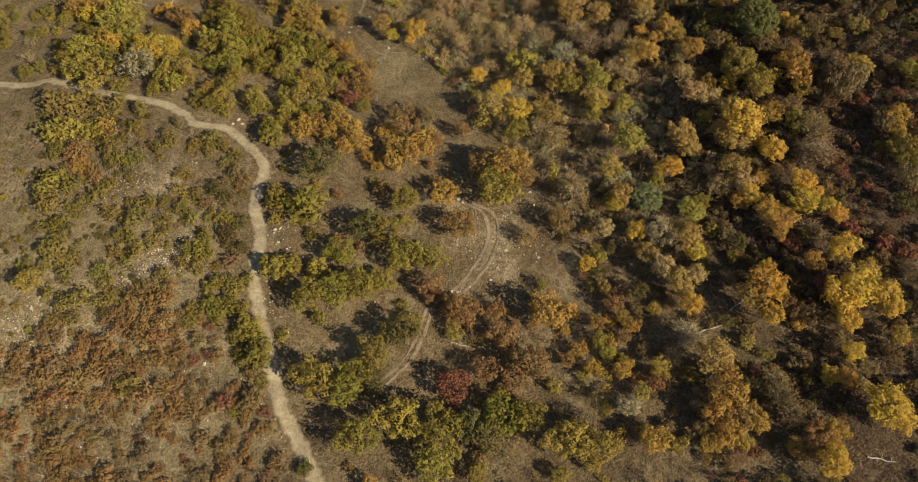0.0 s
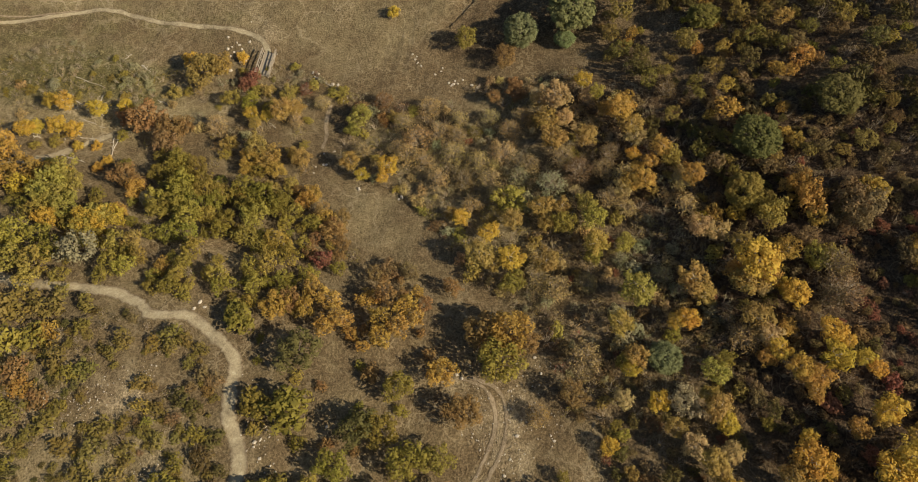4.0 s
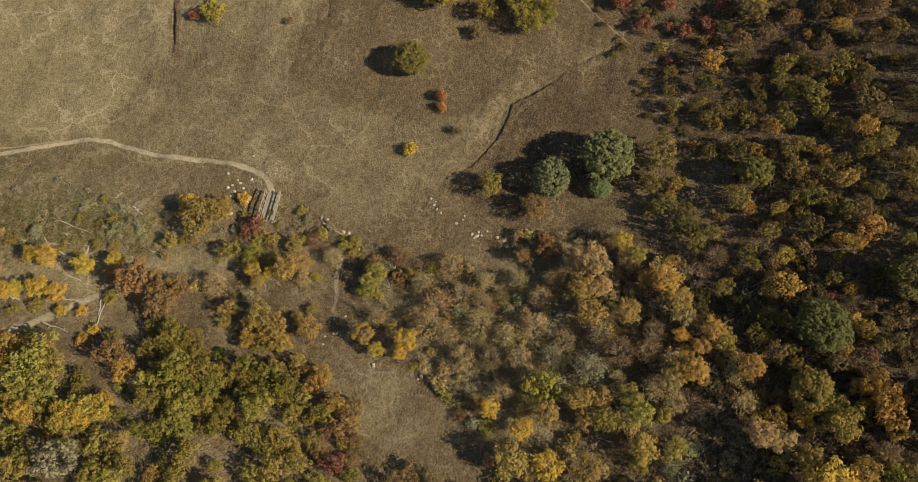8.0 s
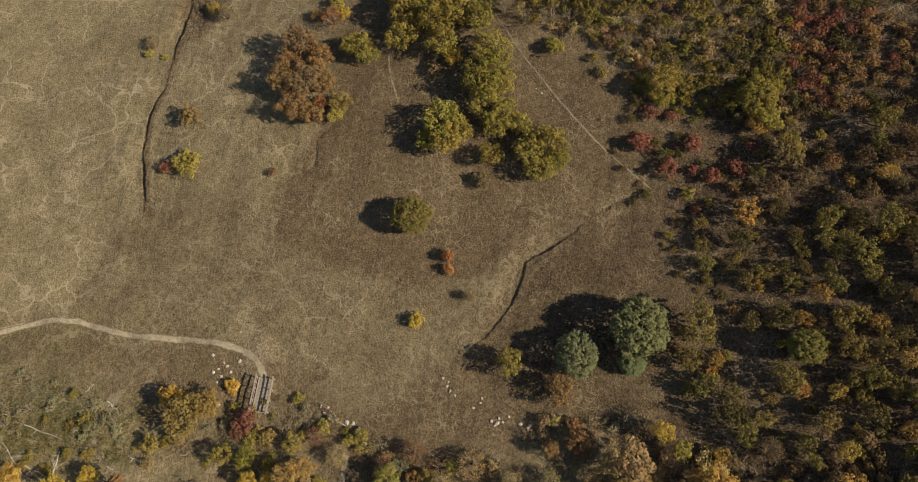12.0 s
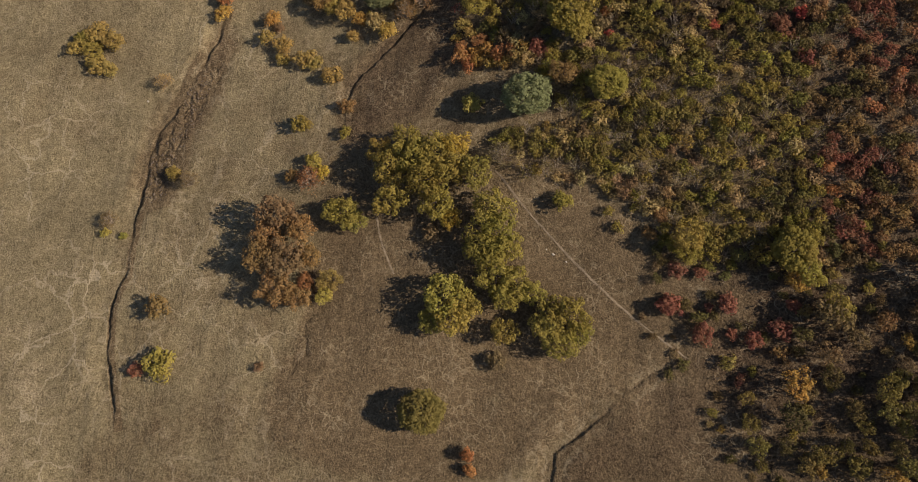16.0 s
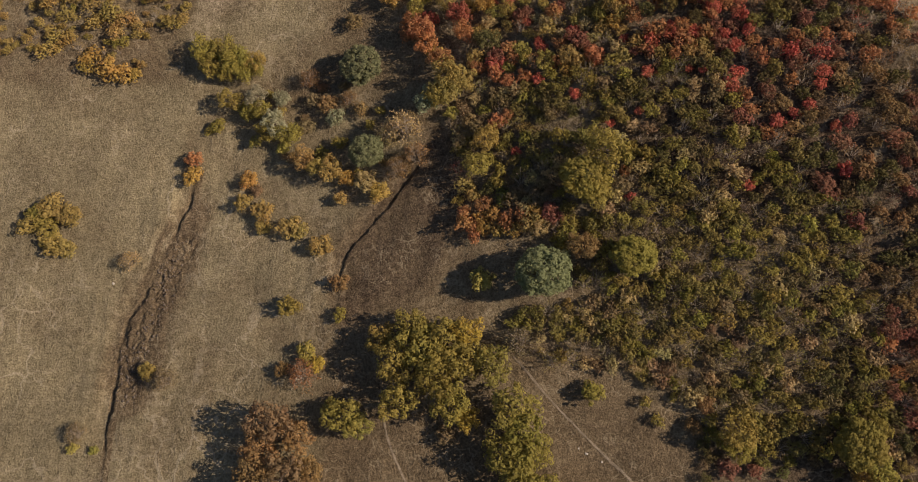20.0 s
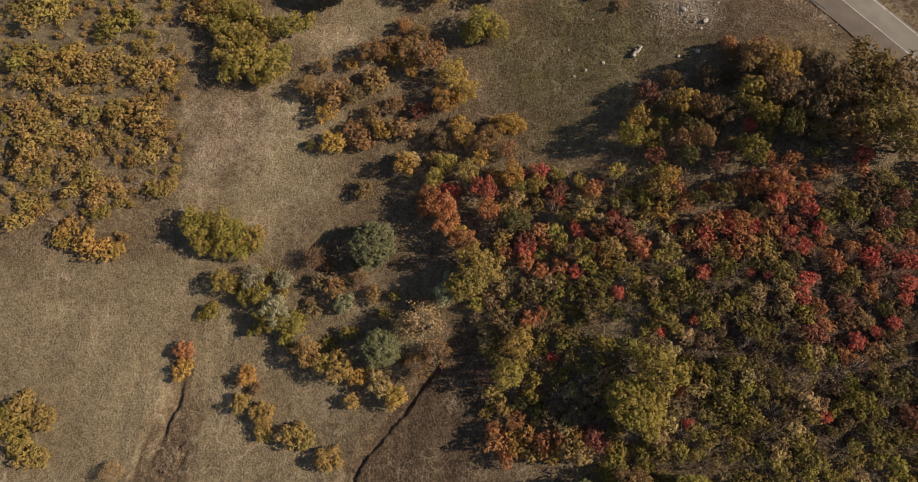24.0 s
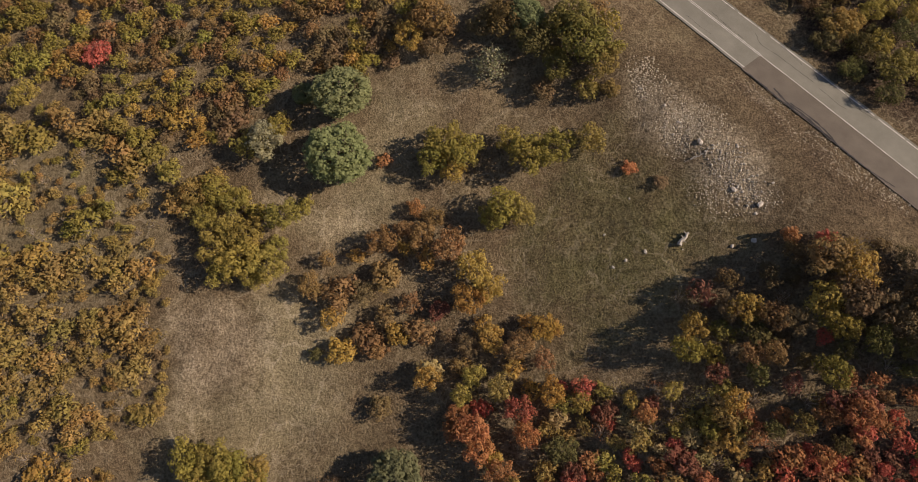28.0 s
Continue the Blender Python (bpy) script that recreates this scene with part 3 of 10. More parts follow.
def ground_sheet():
    ny, nx = XX.shape
    idx = np.arange(nx * ny).reshape(ny, nx)
    faces = np.stack((idx[:-1, :-1], idx[:-1, 1:], idx[1:, 1:], idx[1:, :-1]), -1).reshape(-1, 4)
    # cells beside the gullies are divided four by four
    off = np.min([from_line(XX, YY, g[0])[0] for g in GULLIES], axis=0) < 6.2
    near = (off[:-1, :-1] | off[:-1, 1:] | off[1:, 1:] | off[1:, :-1]).ravel()
    J, I = np.nonzero(near.reshape(ny - 1, nx - 1))
    k = 4
    a, b = (g.ravel() for g in np.meshgrid(np.arange(k), np.arange(k)))
    corner = np.stack([((I[:, None] * k + a + da) + (J[:, None] * k + b + db) * (nx * k)).ravel() for da, db in ((0, 0), (1, 0), (1, 1), (0, 1))], -1)
    codes, fine = np.unique(corner, return_inverse=True)
    fx = np.interp(codes % (nx * k) / k, np.arange(nx), GX)
    fy = np.interp(codes // (nx * k) / k, np.arange(ny), GY)
    V = np.concatenate((np.stack((XX, YY, ZZ), -1).reshape(-1, 3), np.stack((fx, fy, gz(fx, fy)), -1)))
    faces = np.concatenate((faces[~near], fine.reshape(-1, 4) + nx * ny))
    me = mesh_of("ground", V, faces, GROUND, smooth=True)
    x, y = V[:, 0], V[:, 1]
    cover = np.zeros((len(x), 4), np.float32)
    cover[:, 0], cover[:, 3] = 0.3, 1
    for poly, amount, edge in MEADOW:
        cover[:, 0] = np.maximum(cover[:, 0], amount * soft_zone(x, y, poly, edge))
    for poly, amount, edge in DULL:
        cover[:, 0] *= 1 - amount * soft_zone(x, y, poly, edge)
    for poly, amount, edge in GREEN:
        cover[:, 1] = np.maximum(cover[:, 1], amount * soft_zone(x, y, poly, edge))
    for poly, amount, edge in STONY_AND_LIT:
        cover[:, 2] = np.maximum(cover[:, 2], amount * soft_zone(x, y, poly, edge))
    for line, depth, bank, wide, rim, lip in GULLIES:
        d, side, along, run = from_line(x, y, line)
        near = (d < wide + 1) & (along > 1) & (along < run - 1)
        # sunlight on the sunny bank, painted as a paler strip
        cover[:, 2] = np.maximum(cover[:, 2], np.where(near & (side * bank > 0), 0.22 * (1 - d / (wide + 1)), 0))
        # shade of the steep wall, painted by leaving only dark litter
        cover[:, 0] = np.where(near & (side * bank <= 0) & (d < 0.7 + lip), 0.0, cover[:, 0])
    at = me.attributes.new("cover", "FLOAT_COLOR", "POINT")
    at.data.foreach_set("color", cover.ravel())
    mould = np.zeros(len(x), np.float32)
    for poly, amount, edge in SHADE_AND_SOIL:
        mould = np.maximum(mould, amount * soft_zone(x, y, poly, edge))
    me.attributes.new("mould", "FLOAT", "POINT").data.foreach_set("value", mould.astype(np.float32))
    ob = tagged(new("ground", me), "dry autumn hillside with straw-coloured grass, litter and stony soil", "ground", kind="structure")
    return ob


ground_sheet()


def ribbon(name, pts, width, mat, lift, across=4, ragged=0.25, crown=0.0, seed=1, step=0.35):
    """A strip that lies on the ground along a line, with ragged edges."""
    r = np.random.default_rng(seed)
    P = curve_through(pts, step)
    T = np.gradient(P, axis=0)
    N = np.stack((-T[:, 1], T[:, 0]), -1) / np.linalg.norm(T, axis=1)[:, None]
    wob = np.convolve(r.normal(0, 1, len(P) + 8), np.ones(5) / 5, "same")[4:-4] + 0.3 * r.normal(0, 1, len(P))
    wob2 = np.convolve(r.normal(0, 1, len(P) + 8), np.ones(5) / 5, "same")[4:-4] + 0.3 * r.normal(0, 1, len(P))
    width = np.linspace(*width, len(P)) if isinstance(width, tuple) else width
    wl, wr = width / 2 * (1 + ragged * wob), width / 2 * (1 + ragged * wob2)
    V = []
    for k in range(across + 1):
        f = k / across
        off = wl * (1 - f) - wr * f
        q = P + N * off[:, None]
        edge = 0.6 if k in (0, across) else 1.0
        V.append(np.column_stack((q, gz(q[:, 0], q[:, 1]) + lift * edge + crown * (1 - (2 * f - 1) ** 2))))
    n = len(P)
    V = np.concatenate(V)
    idx = np.arange(n * (across + 1)).reshape(across + 1, n)
    faces = np.stack((idx[:-1, :-1], idx[1:, :-1], idx[1:, 1:], idx[:-1, 1:]), -1).reshape(-1, 4)
    me = mesh_of(name, V, faces, mat, smooth=True)
    border = np.repeat(np.abs(np.linspace(-1, 1, across + 1)) ** 1.5, n).astype(np.float32)
    me.attributes.new("border", "FLOAT", "POINT").data.foreach_set("value", border)
    return me


def trail(pts, width, label, ragged=0.3, seed=1, lift=0.06, mat=DIRT):
    return tagged(new("trail", ribbon("trail", pts, width, mat, lift, 4, ragged, 0.0, seed)), label, "trail", kind="structure")


trail([(-116.4, 55.1), (-106.6, 59.9), (-92.6, 65.1), (-85.7, 66.4), (-70.0, 65.5), (-65.7, 66.5), (-59.3, 64.4), (-47.3, 61.9), (-43.3, 59.8), (-40.5, 57.5), (-37.2, 57.4), (-35.1, 56.6), (-32.3, 53.8), (-29.9, 51.3), (-29.0, 49.0), (-29.4, 46.2), (-29.1, 41.6), (-27.8, 37.5), (-27.9, 33.3), (-26.8, 27.2), (-25.0, 22.4), (-23.4, 17.0), (-21.2, 11.9), (-18.3, 7.4), (-15.4, 2.4)], (1.35, 2.2), "pale dusty dirt trail worn through the scrub", 0.3, 1)
trail([(-79.9, 122.1), (-69.9, 123.3), (-62.0, 124.4), (-57.4, 123.9), (-52.7, 121.9), (-47.9, 119.9), (-39.4, 117.7), (-32.9, 115.6), (-29.3, 113.1), (-27.8, 109.8)], (0.95, 1.2), "narrow pale dirt path that leads to the footbridge", 0.25, 2)
trail([(0.5, 44.8), (3.6, 42.8), (4.3, 39.2), (3.0, 35.3), (0.5, 31.5), (-1.1, 29.7)], 0.55, "faint wheel rut of an old double track", 0.5, 3, 0.04, TRACK)
trail([(1.8, 44.9), (5.0, 42.8), (5.8, 39.2), (4.5, 34.8), (1.7, 30.8), (-0.7, 28.8)], 0.55, "faint wheel rut of an old double track", 0.5, 4, 0.04, TRACK)
trail([(-3.7, 27.4), (-4.6, 23.6), (-6.0, 20.3), (-7.8, 18.0), (-10.3, 15.8)], 0.6, "faint wheel rut of an old double track", 0.5, 5, 0.04, TRACK)
trail([(-4.4, 27.4), (-5.5, 23.6), (-6.8, 20.7), (-8.7, 18.3), (-11.1, 16.4)], 0.45, "faint wheel rut of an old double track", 0.5, 6, 0.04, TRACK)
trail([(-71.5, 88.9), (-65.2, 89.3), (-60.7, 90.9), (-57.0, 92.6), (-53.9, 93.9)], 1.7, "grassy faded side path under the aspens", 0.5, 7, 0.05, DIRT)
trail([(15.6, 159.5), (18.2, 152.8), (21.2, 146.4), (24.3, 140.5), (28.5, 133.5), (33.6, 126.5)], 0.3, "thin trodden footpath in dry grass", 0.5, 8, 0.03, TRACK)
trail([(-2.8, 158.3), (-3.0, 154.8), (-2.7, 152.1), (-2.3, 149.4)], 0.3, "thin trodden footpath in dry grass", 0.5, 9, 0.03, TRACK)
trail([(-16.8, 96.7), (-17.4, 94.8), (-17.8, 92.1), (-17.7, 90.0), (-18.4, 87.5)], 0.75, "short worn track between creekside bushes", 0.4, 11, 0.04, TRACK)
trail([(-83.7, 124.1), (-75.3, 123.9), (-70.5, 124.0), (-66.2, 124.4), (-62.7, 124.6)], 0.45, "thin second line beside the path", 0.5, 12, 0.035, TRACK)
KEEP_CLEAR = []
KEEP_CLEAR.append(([(-116.4, 55.1), (-106.6, 59.9), (-92.6, 65.1), (-85.7, 66.4), (-70.0, 65.5), (-65.7, 66.5), (-59.3, 64.4), (-47.3, 61.9), (-43.3, 59.8), (-40.5, 57.5), (-37.2, 57.4), (-35.1, 56.6), (-32.3, 53.8), (-29.9, 51.3), (-29.0, 49.0), (-29.4, 46.2), (-29.1, 41.6), (-27.8, 37.5), (-27.9, 33.3), (-26.8, 27.2), (-25.0, 22.4), (-23.4, 17.0), (-21.2, 11.9), (-18.3, 7.4), (-15.4, 2.4)], 1.7))
KEEP_CLEAR.append(([(-79.9, 122.1), (-62.0, 124.4), (-52.7, 121.9), (-39.4, 117.7), (-29.3, 113.1)], 0.8))
KEEP_CLEAR.append(([(-3.7, 27.4), (-4.6, 23.6), (-6.0, 20.3), (-7.8, 18.0), (-10.3, 15.8)], 0.8))
KEEP_CLEAR.append(([(0.5, 44.8), (3.6, 42.8), (4.3, 39.2), (3.0, 35.3), (0.5, 31.5), (-1.1, 29.7)], 1.2))
KEEP_CLEAR.append(([(15.6, 159.5), (21.2, 146.4), (28.5, 133.5)], 0.6))
KEEP_CLEAR.append(([(-71.5, 88.9), (-65.2, 89.3), (-60.7, 90.9), (-57.0, 92.6), (-53.9, 93.9)], 1.3))
KEEP_CLEAR.append(([(-16.8, 96.7), (-17.4, 94.8), (-17.8, 92.1), (-17.7, 90.0), (-18.4, 87.5)], 1.2))


# ---- the road on its bench ----
def road():
    a, b = np.array(ROAD_A), np.array(ROAD_B)
    d = (b - a) / math.hypot(*(b - a)[:2])
    n = np.array((-d[1], d[0], 0.0))

    def at(s, o, lift):
        p = a + d * s + n * o
        return (p[0], p[1], float(road_z(s)) + lift)

    def slab(name, s0, s1, o0, o1, lift, mat, thick, step=2.0, ragged=0.0, seed=3, parent=None, label=""):
        r = np.random.default_rng(seed)
        k = max(2, int(abs(s1 - s0) / step) + 1)
        V = []
        for s in np.linspace(s0, s1, k):
            e0, e1 = r.normal(0, ragged), r.normal(0, ragged)
            V += [at(s, o0 + e0, lift), at(s, o1 + e1, lift), at(s, o0 + e0, lift - thick), at(s, o1 + e1, lift - thick)]
        F = []
        for i in range(k - 1):
            p, q = 4 * i, 4 * i + 4
            F += [(p, q, q + 1, p + 1), (p + 2, p + 3, q + 3, q + 2), (p, p + 2, q + 2, q), (p + 1, q + 1, q + 3, p + 3)]
        F += [(0, 1, 3, 2), (4 * k - 4, 4 * k - 2, 4 * k - 1, 4 * k - 3)]
        me = mesh_of(name, V, F, mat)
        return part(name, me, parent, label)

    h = ROAD_HALF
    ob = tagged(new("road", None), "two-lane asphalt road with a darker patched lane", "road", kind="structure")
    slab("asphalt", -330, 330, -h, h, 0.0, ASPHALT, 0.5, 1.5, 0.06, 4, ob, "pale grey worn asphalt")
    slab("patch", 12.0, 300, -0.15, -3.74, 0.012, PATCHED, 0.05, 1.2, 0.05, 5, ob, "newer brown-grey patched lane")
    slab("edge_line", -300, 12.0, -3.21, -3.37, 0.006, PAINT, 0.01, 1.0, 0.01, 6, ob, "white edge line")
    slab("centre_line", -300, 12.0, -0.09, 0.02, 0.006, PAINT, 0.01, 1.0, 0.01, 7, ob, "pale worn centre line")
    slab("centre_line", -300, 12.0, -0.32, -0.21, 0.006, PAINT, 0.01, 1.0, 0.01, 7, ob, "pale worn centre line")
    slab("centre_line", 12.0, 300, -0.21, -0.10, 0.017, PAINT, 0.01, 1.0, 0.012, 8, ob, "pale worn centre line")
    r = np.random.default_rng(5)
    s = -60.0
    while s < 60:
        e = s + r.uniform(1.2, 5.0)
        slab("edge_line", s, e, 3.22, 3.35, 0.006, PAINT, 0.01, 0.8, 0.015, int(r.integers(99)), ob, "worn broken white edge line")
        s = e + r.uniform(0.1, 0.8)
    def crack(pts, wide, lift, mat, label):
        P = curve_through(pts, 0.35)
        r2 = np.random.default_rng(int(abs(pts[0][0]) * 7) + 1)
        P = P + r2.normal(0, 0.03, P.shape)
        V, F = [], []
        for i, (s_, o_) in enumerate(P):
            w_ = wide * r2.uniform(0.5, 1.3)
            V += [at(s_, o_ - w_, lift), at(s_, o_ + w_, lift)]
            if i:
                F.append((2 * i - 2, 2 * i - 1, 2 * i + 1, 2 * i))
        part("crack", mesh_of("crack", V, F, mat), ob, label)
    crack([(16.51, -3.0), (19.01, -3.49), (21.35, -3.4), (23.47, -3.52), (25.8, -3.74)], 0.16, 0.02, TAR, "dark worn tar seam")
    crack([(19.23, -3.21), (21.82, -3.09), (24.51, -3.18), (26.84, -3.78)], 0.1, 0.02, TAR, "dark worn tar seam")
    crack([(12.52, -3.84), (15.03, -3.68), (16.18, -3.72)], 0.06, 0.02, TAR, "dark worn tar seam")
    crack([(12.99, -3.71), (17.93, -3.84), (22.26, -3.65), (26.6, -3.68), (30.78, -3.71), (34.48, -3.27)], 0.09, 0.02, TAR, "dark worn tar seam")
    crack([(1.34, -2.48), (4.29, -2.56), (5.69, -2.42)], 0.025, 0.008, TAR, "thin dark crack")
    crack([(9.02, 2.3), (10.81, 1.33), (13.49, 1.56), (16.29, 1.56), (18.98, 1.63)], 0.025, 0.008, TAR, "thin dark crack")
    crack([(10.9, 3.54), (14.1, 3.12), (16.26, 2.75)], 0.025, 0.008, TAR, "thin dark crack")
    crack([(20.02, 1.45), (22.79, 1.3), (24.02, 1.41)], 0.025, 0.008, TAR, "thin dark crack")
    crack([(16.11, 4.11), (18.5, 2.82), (19.34, 2.09)], 0.025, 0.008, TAR, "thin dark crack")
    crack([(21.82, 3.74), (24.41, 2.63), (27.53, 3.02)], 0.025, 0.008, TAR, "thin dark crack")
    crack([(2.44, 0.62), (5.77, 0.31), (8.81, 0.25)], 0.025, 0.008, TAR, "thin dark crack")
    return ob


road()



# ---- plants ----
def unit(v):
    return v / np.maximum(np.linalg.norm(v, axis=-1, keepdims=True), 1e-9)


def leaf_sprays(C, Nrm, size, r, long=1.0):
    """Small leaf sprays at the points C, facing Nrm: one pointed blade each."""
    k = len(C)
    a = unit(np.cross(Nrm, unit(r.normal(size=(k, 3)))))
    b = np.cross(Nrm, a)
    s = size * r.uniform(0.6, 1.35, (k, 1))
    V = np.stack((C - a * s * long + b * s * 0.72, C - a * s * long * 0.7 - b * s * 0.78, C + a * s * long * 1.2 + Nrm * s * r.uniform(-0.3, 0.3, (k, 1))), 1).reshape(-1, 3)
    return V, np.arange(3 * k).reshape(-1, 3)


def lumpy_crown(seed, lobes, leaves, flat, lobe_r, size, low=-0.25, ragged=0.14, hollow=0.45, notch=0.35):
    """A crown of leaf sprays gathered in small rounded tufts on an uneven dome; radius about 1, centre at 0."""
    r = np.random.default_rng(seed)
    ph = r.uniform(0, 6.28, 6)

    def reach(d):
        a = math.atan2(d[1], d[0])
        return 1 - notch * (0.5 + 0.25 * math.sin(2 * a + ph[0]) + 0.25 * math.sin(3 * a + ph[1]) * math.cos(2.5 * d[2] + ph[2]) + 0.25 * math.sin(5 * a + ph[3]))
    L = []
    tries = 0
    gap = 0.95
    while len(L) < lobes and tries < 6000:
        tries += 1
        gap *= 0.9997
        d = unit(r.normal(size=3))
        p = d * reach(d) * r.uniform(hollow, 1.0) ** 0.6 * (1 - 0.7 * lobe_r)
        p[2] *= flat
        if p[2] < low:
            continue
        if all(np.linalg.norm(p - q[0]) > gap * lobe_r * 1.25 for q in L):
            L.append((p, lobe_r * r.uniform(0.7, 1.3)))
    Cs, Ns = [], []
    tot = sum(q[1] ** 2 for q in L)
    for p, lr in L:
        k = max(4, int(leaves * lr**2 / tot))
        n = unit(r.normal(size=(k, 3)) + (0, 0, 0.35))
        rad = lr * (1 + 0.6 * ragged * r.normal(size=(k, 1))) * r.uniform(0.82, 1.0, (k, 1)) * (1, 1, 1.2)
        Cs.append(p + n * rad)
        Ns.append(unit(n + 0.17 * r.normal(size=(k, 3)) + (0, 0, 0.1)))
    V, F = leaf_sprays(np.concatenate(Cs), np.concatenate(Ns), size, r)
    k = 1 / np.percentile(np.hypot(V[:, 0], V[:, 1]), 93)
    return V * (k, k, 1), F, [(p * (k, k, 1), q) for p, q in L]


def stems(L, base, top, r, thick, wander=0.08, forks=6):
    """A trunk with limbs that run out to the lobes."""
    trunk = [((wander * r.normal(), wander * r.normal(), base + (top - base) * f) if f > 0 else (0, 0, base - 0.15), thick * (1 - 0.65 * f)) for f in (0, 0.35, 0.7, 1)]
    paths = [trunk]
    for p, lr in L[:forks]:
        s = Vector(trunk[r.integers(1, 4)][0])
        e = Vector(p)
        m = (s + e) / 2 + Vector(r.normal(size=3) * 0.08)
        paths.append([(s, thick * 0.5), (m, thick * 0.32), (e, thick * 0.12)])
    return tubes(paths, 5)


KINDS = {}


def both(tv, tf, bark, V, F, stem):
    """A plant's two meshes, and their arrays for the joined stands."""
    return mesh_of(stem, tv, tf, bark), mesh_of("crown", V, F, LEAVES), tv, tf, V, F


def make_shrub(seed, lobes=20, leaves=850, size=0.066, forks=5):
    r = np.random.default_rng(seed)
    V, F, L = lumpy_crown(seed, lobes, leaves, 0.62, 0.235, size, -0.12, notch=0.5)
    V = V + (0, 0, 0.48)
    tv, tf = stems([(p + (0, 0, 0.48), q) for p, q in L], 0, 0.45, r, 0.04, 0.1, forks)
    return both(tv, tf, BARK, V, F, "stem")


def make_oak(seed, lobes=56, leaves=1950, size=0.043, forks=9):
    r = np.random.default_rng(seed)
    V, F, L = lumpy_crown(seed, lobes, leaves, 0.75, 0.165, size, -0.42, notch=0.42)
    V = V + (0, 0, 0.9)
    tv, tf = stems([(p + (0, 0, 0.9), q) for p, q in L], 0, 0.85, r, 0.055, 0.07, forks)
    return both(tv, tf, BARK, V, F, "trunk")


def make_aspen(seed, lobes=34, leaves=1500, size=0.058):
    r = np.random.default_rng(seed)
    V, F, L = lumpy_crown(seed, lobes, leaves, 1.15, 0.22, size, -0.8, 0.38, notch=0.3)
    V = V + (0, 0, 2.05)
    tv, tf = stems([(p + (0, 0, 2.05), q) for p, q in L], 0, 2.4, r, 0.06, 0.05, 8)
    return both(tv, tf, PALE_BARK, V, F, "trunk")


def make_pine(seed, leaves=6400):
    """A broad conifer: a rounded dome of many dense needle tufts on short boughs."""
    r = np.random.default_rng(seed)
    V, F, L = lumpy_crown(seed, 210, leaves, 1.15, 0.135, 0.044, -1.05, 0.2, 0.7, 0.14)
    V = V + (0, 0, 1.25)
    tv, tf = stems([(p + (0, 0, 1.25), q) for p, q in L], 0, 2.2, r, 0.06, 0.03, 4)
    return both(tv, tf, BARK, V, F, "trunk")


def make_bare(seed, twigs=80, leaves=950):
    """A nearly leafless bush: many thin grey-brown shoots, with a few dead leaves."""
    r = np.random.default_rng(seed)
    paths, C = [], []
    for k in range(twigs):
        a, e = r.uniform(0, 2 * math.pi), r.uniform(0.1, 1) ** 0.6
        tip = np.array((math.cos(a) * e, math.sin(a) * e, 1.5 * (1.02 - 0.55 * e * e) * r.uniform(0.7, 1.1)))
        m = tip * (0.5, 0.5, 0.6) + r.normal(0, 0.06, 3)
        paths.append([((0.1 * math.cos(a), 0.1 * math.sin(a), -0.1), 0.022), (tuple(m), 0.016), (tuple(tip), 0.006)])
        for q in range(2):
            t2 = tip + r.normal(0, 0.16, 3)
            paths.append([(tuple(m * 0.4 + tip * 0.6), 0.009), (tuple(t2), 0.005)])
        C += [tip + r.normal(0, 0.14, 3) for _ in range(leaves // twigs + 1)]
    tv, tf = tubes(paths, 3)
    C = np.array(C)
    V, F = leaf_sprays(C, unit(r.normal(size=C.shape) + (0, 0, 0.5)), 0.05, r)
    return both(tv, tf, TWIG, V, F, "stem")


KINDS["shrub"] = [make_shrub(s) for s in range(11, 19)]
KINDS["oak"] = [make_oak(s) for s in range(31, 39)]
KINDS["aspen"] = [make_aspen(s) for s in range(51, 58)]
KINDS["pine"] = [make_pine(s) for s in range(71, 75)]
KINDS["bare"] = [make_bare(s) for s in range(91, 96)]
# lighter builds of the same plants, for the joined stands
FILL = {"shrub": [make_shrub(s, 22, 370, 0.084, 2) for s in range(111, 121)], "oak": [make_oak(s, 46, 950, 0.054, 3) for s in range(131, 139)], "brush": [make_bare(s, 18, 180) for s in range(151, 157)]}

# leaf colours by autumn state, two of them darkened for shade: (words, colour)
TINTS = {
    "green": ("dull olive-green", (0.235, 0.2, 0.035)),
    "dark": ("dark green", (0.14, 0.13, 0.042)),
    # green with the right-hand slope's shade put into the leaf colour
    "deep": ("shade-darkened brownish green", (0.135, 0.115, 0.036)),
    "moss": ("mossy brown-green", (0.235, 0.19, 0.046)),
    # brown darkened likewise, so shaded crowns carry their shade as colour
    "umber": ("shade-darkened umber", (0.178, 0.12, 0.05)),
    "ochre": ("ochre yellow", (0.36, 0.255, 0.065)),
    "olive": ("yellowing olive", (0.305, 0.25, 0.046)),
    "gold": ("golden yellow", (0.5, 0.348, 0.04)),
    "lime": ("yellow-green", (0.35, 0.29, 0.06)),
    "amber": ("orange amber", (0.42, 0.265, 0.05)),
    "rust": ("rust-brown", (0.29, 0.175, 0.062)),
    "brown": ("dry brown", (0.24, 0.172, 0.075)),
    "tan": ("faded tan", (0.44, 0.325, 0.13)),
    "red": ("bright crimson", (0.5, 0.12, 0.06)),
    "coral": ("orange-red", (0.42, 0.185, 0.06)),
    "wine": ("dull wine-red", (0.255, 0.106, 0.058)),
    "blue": ("grey-green", (0.2, 0.225, 0.094)),
    "pale": ("silvery pale green", (0.33, 0.31, 0.17)),
}
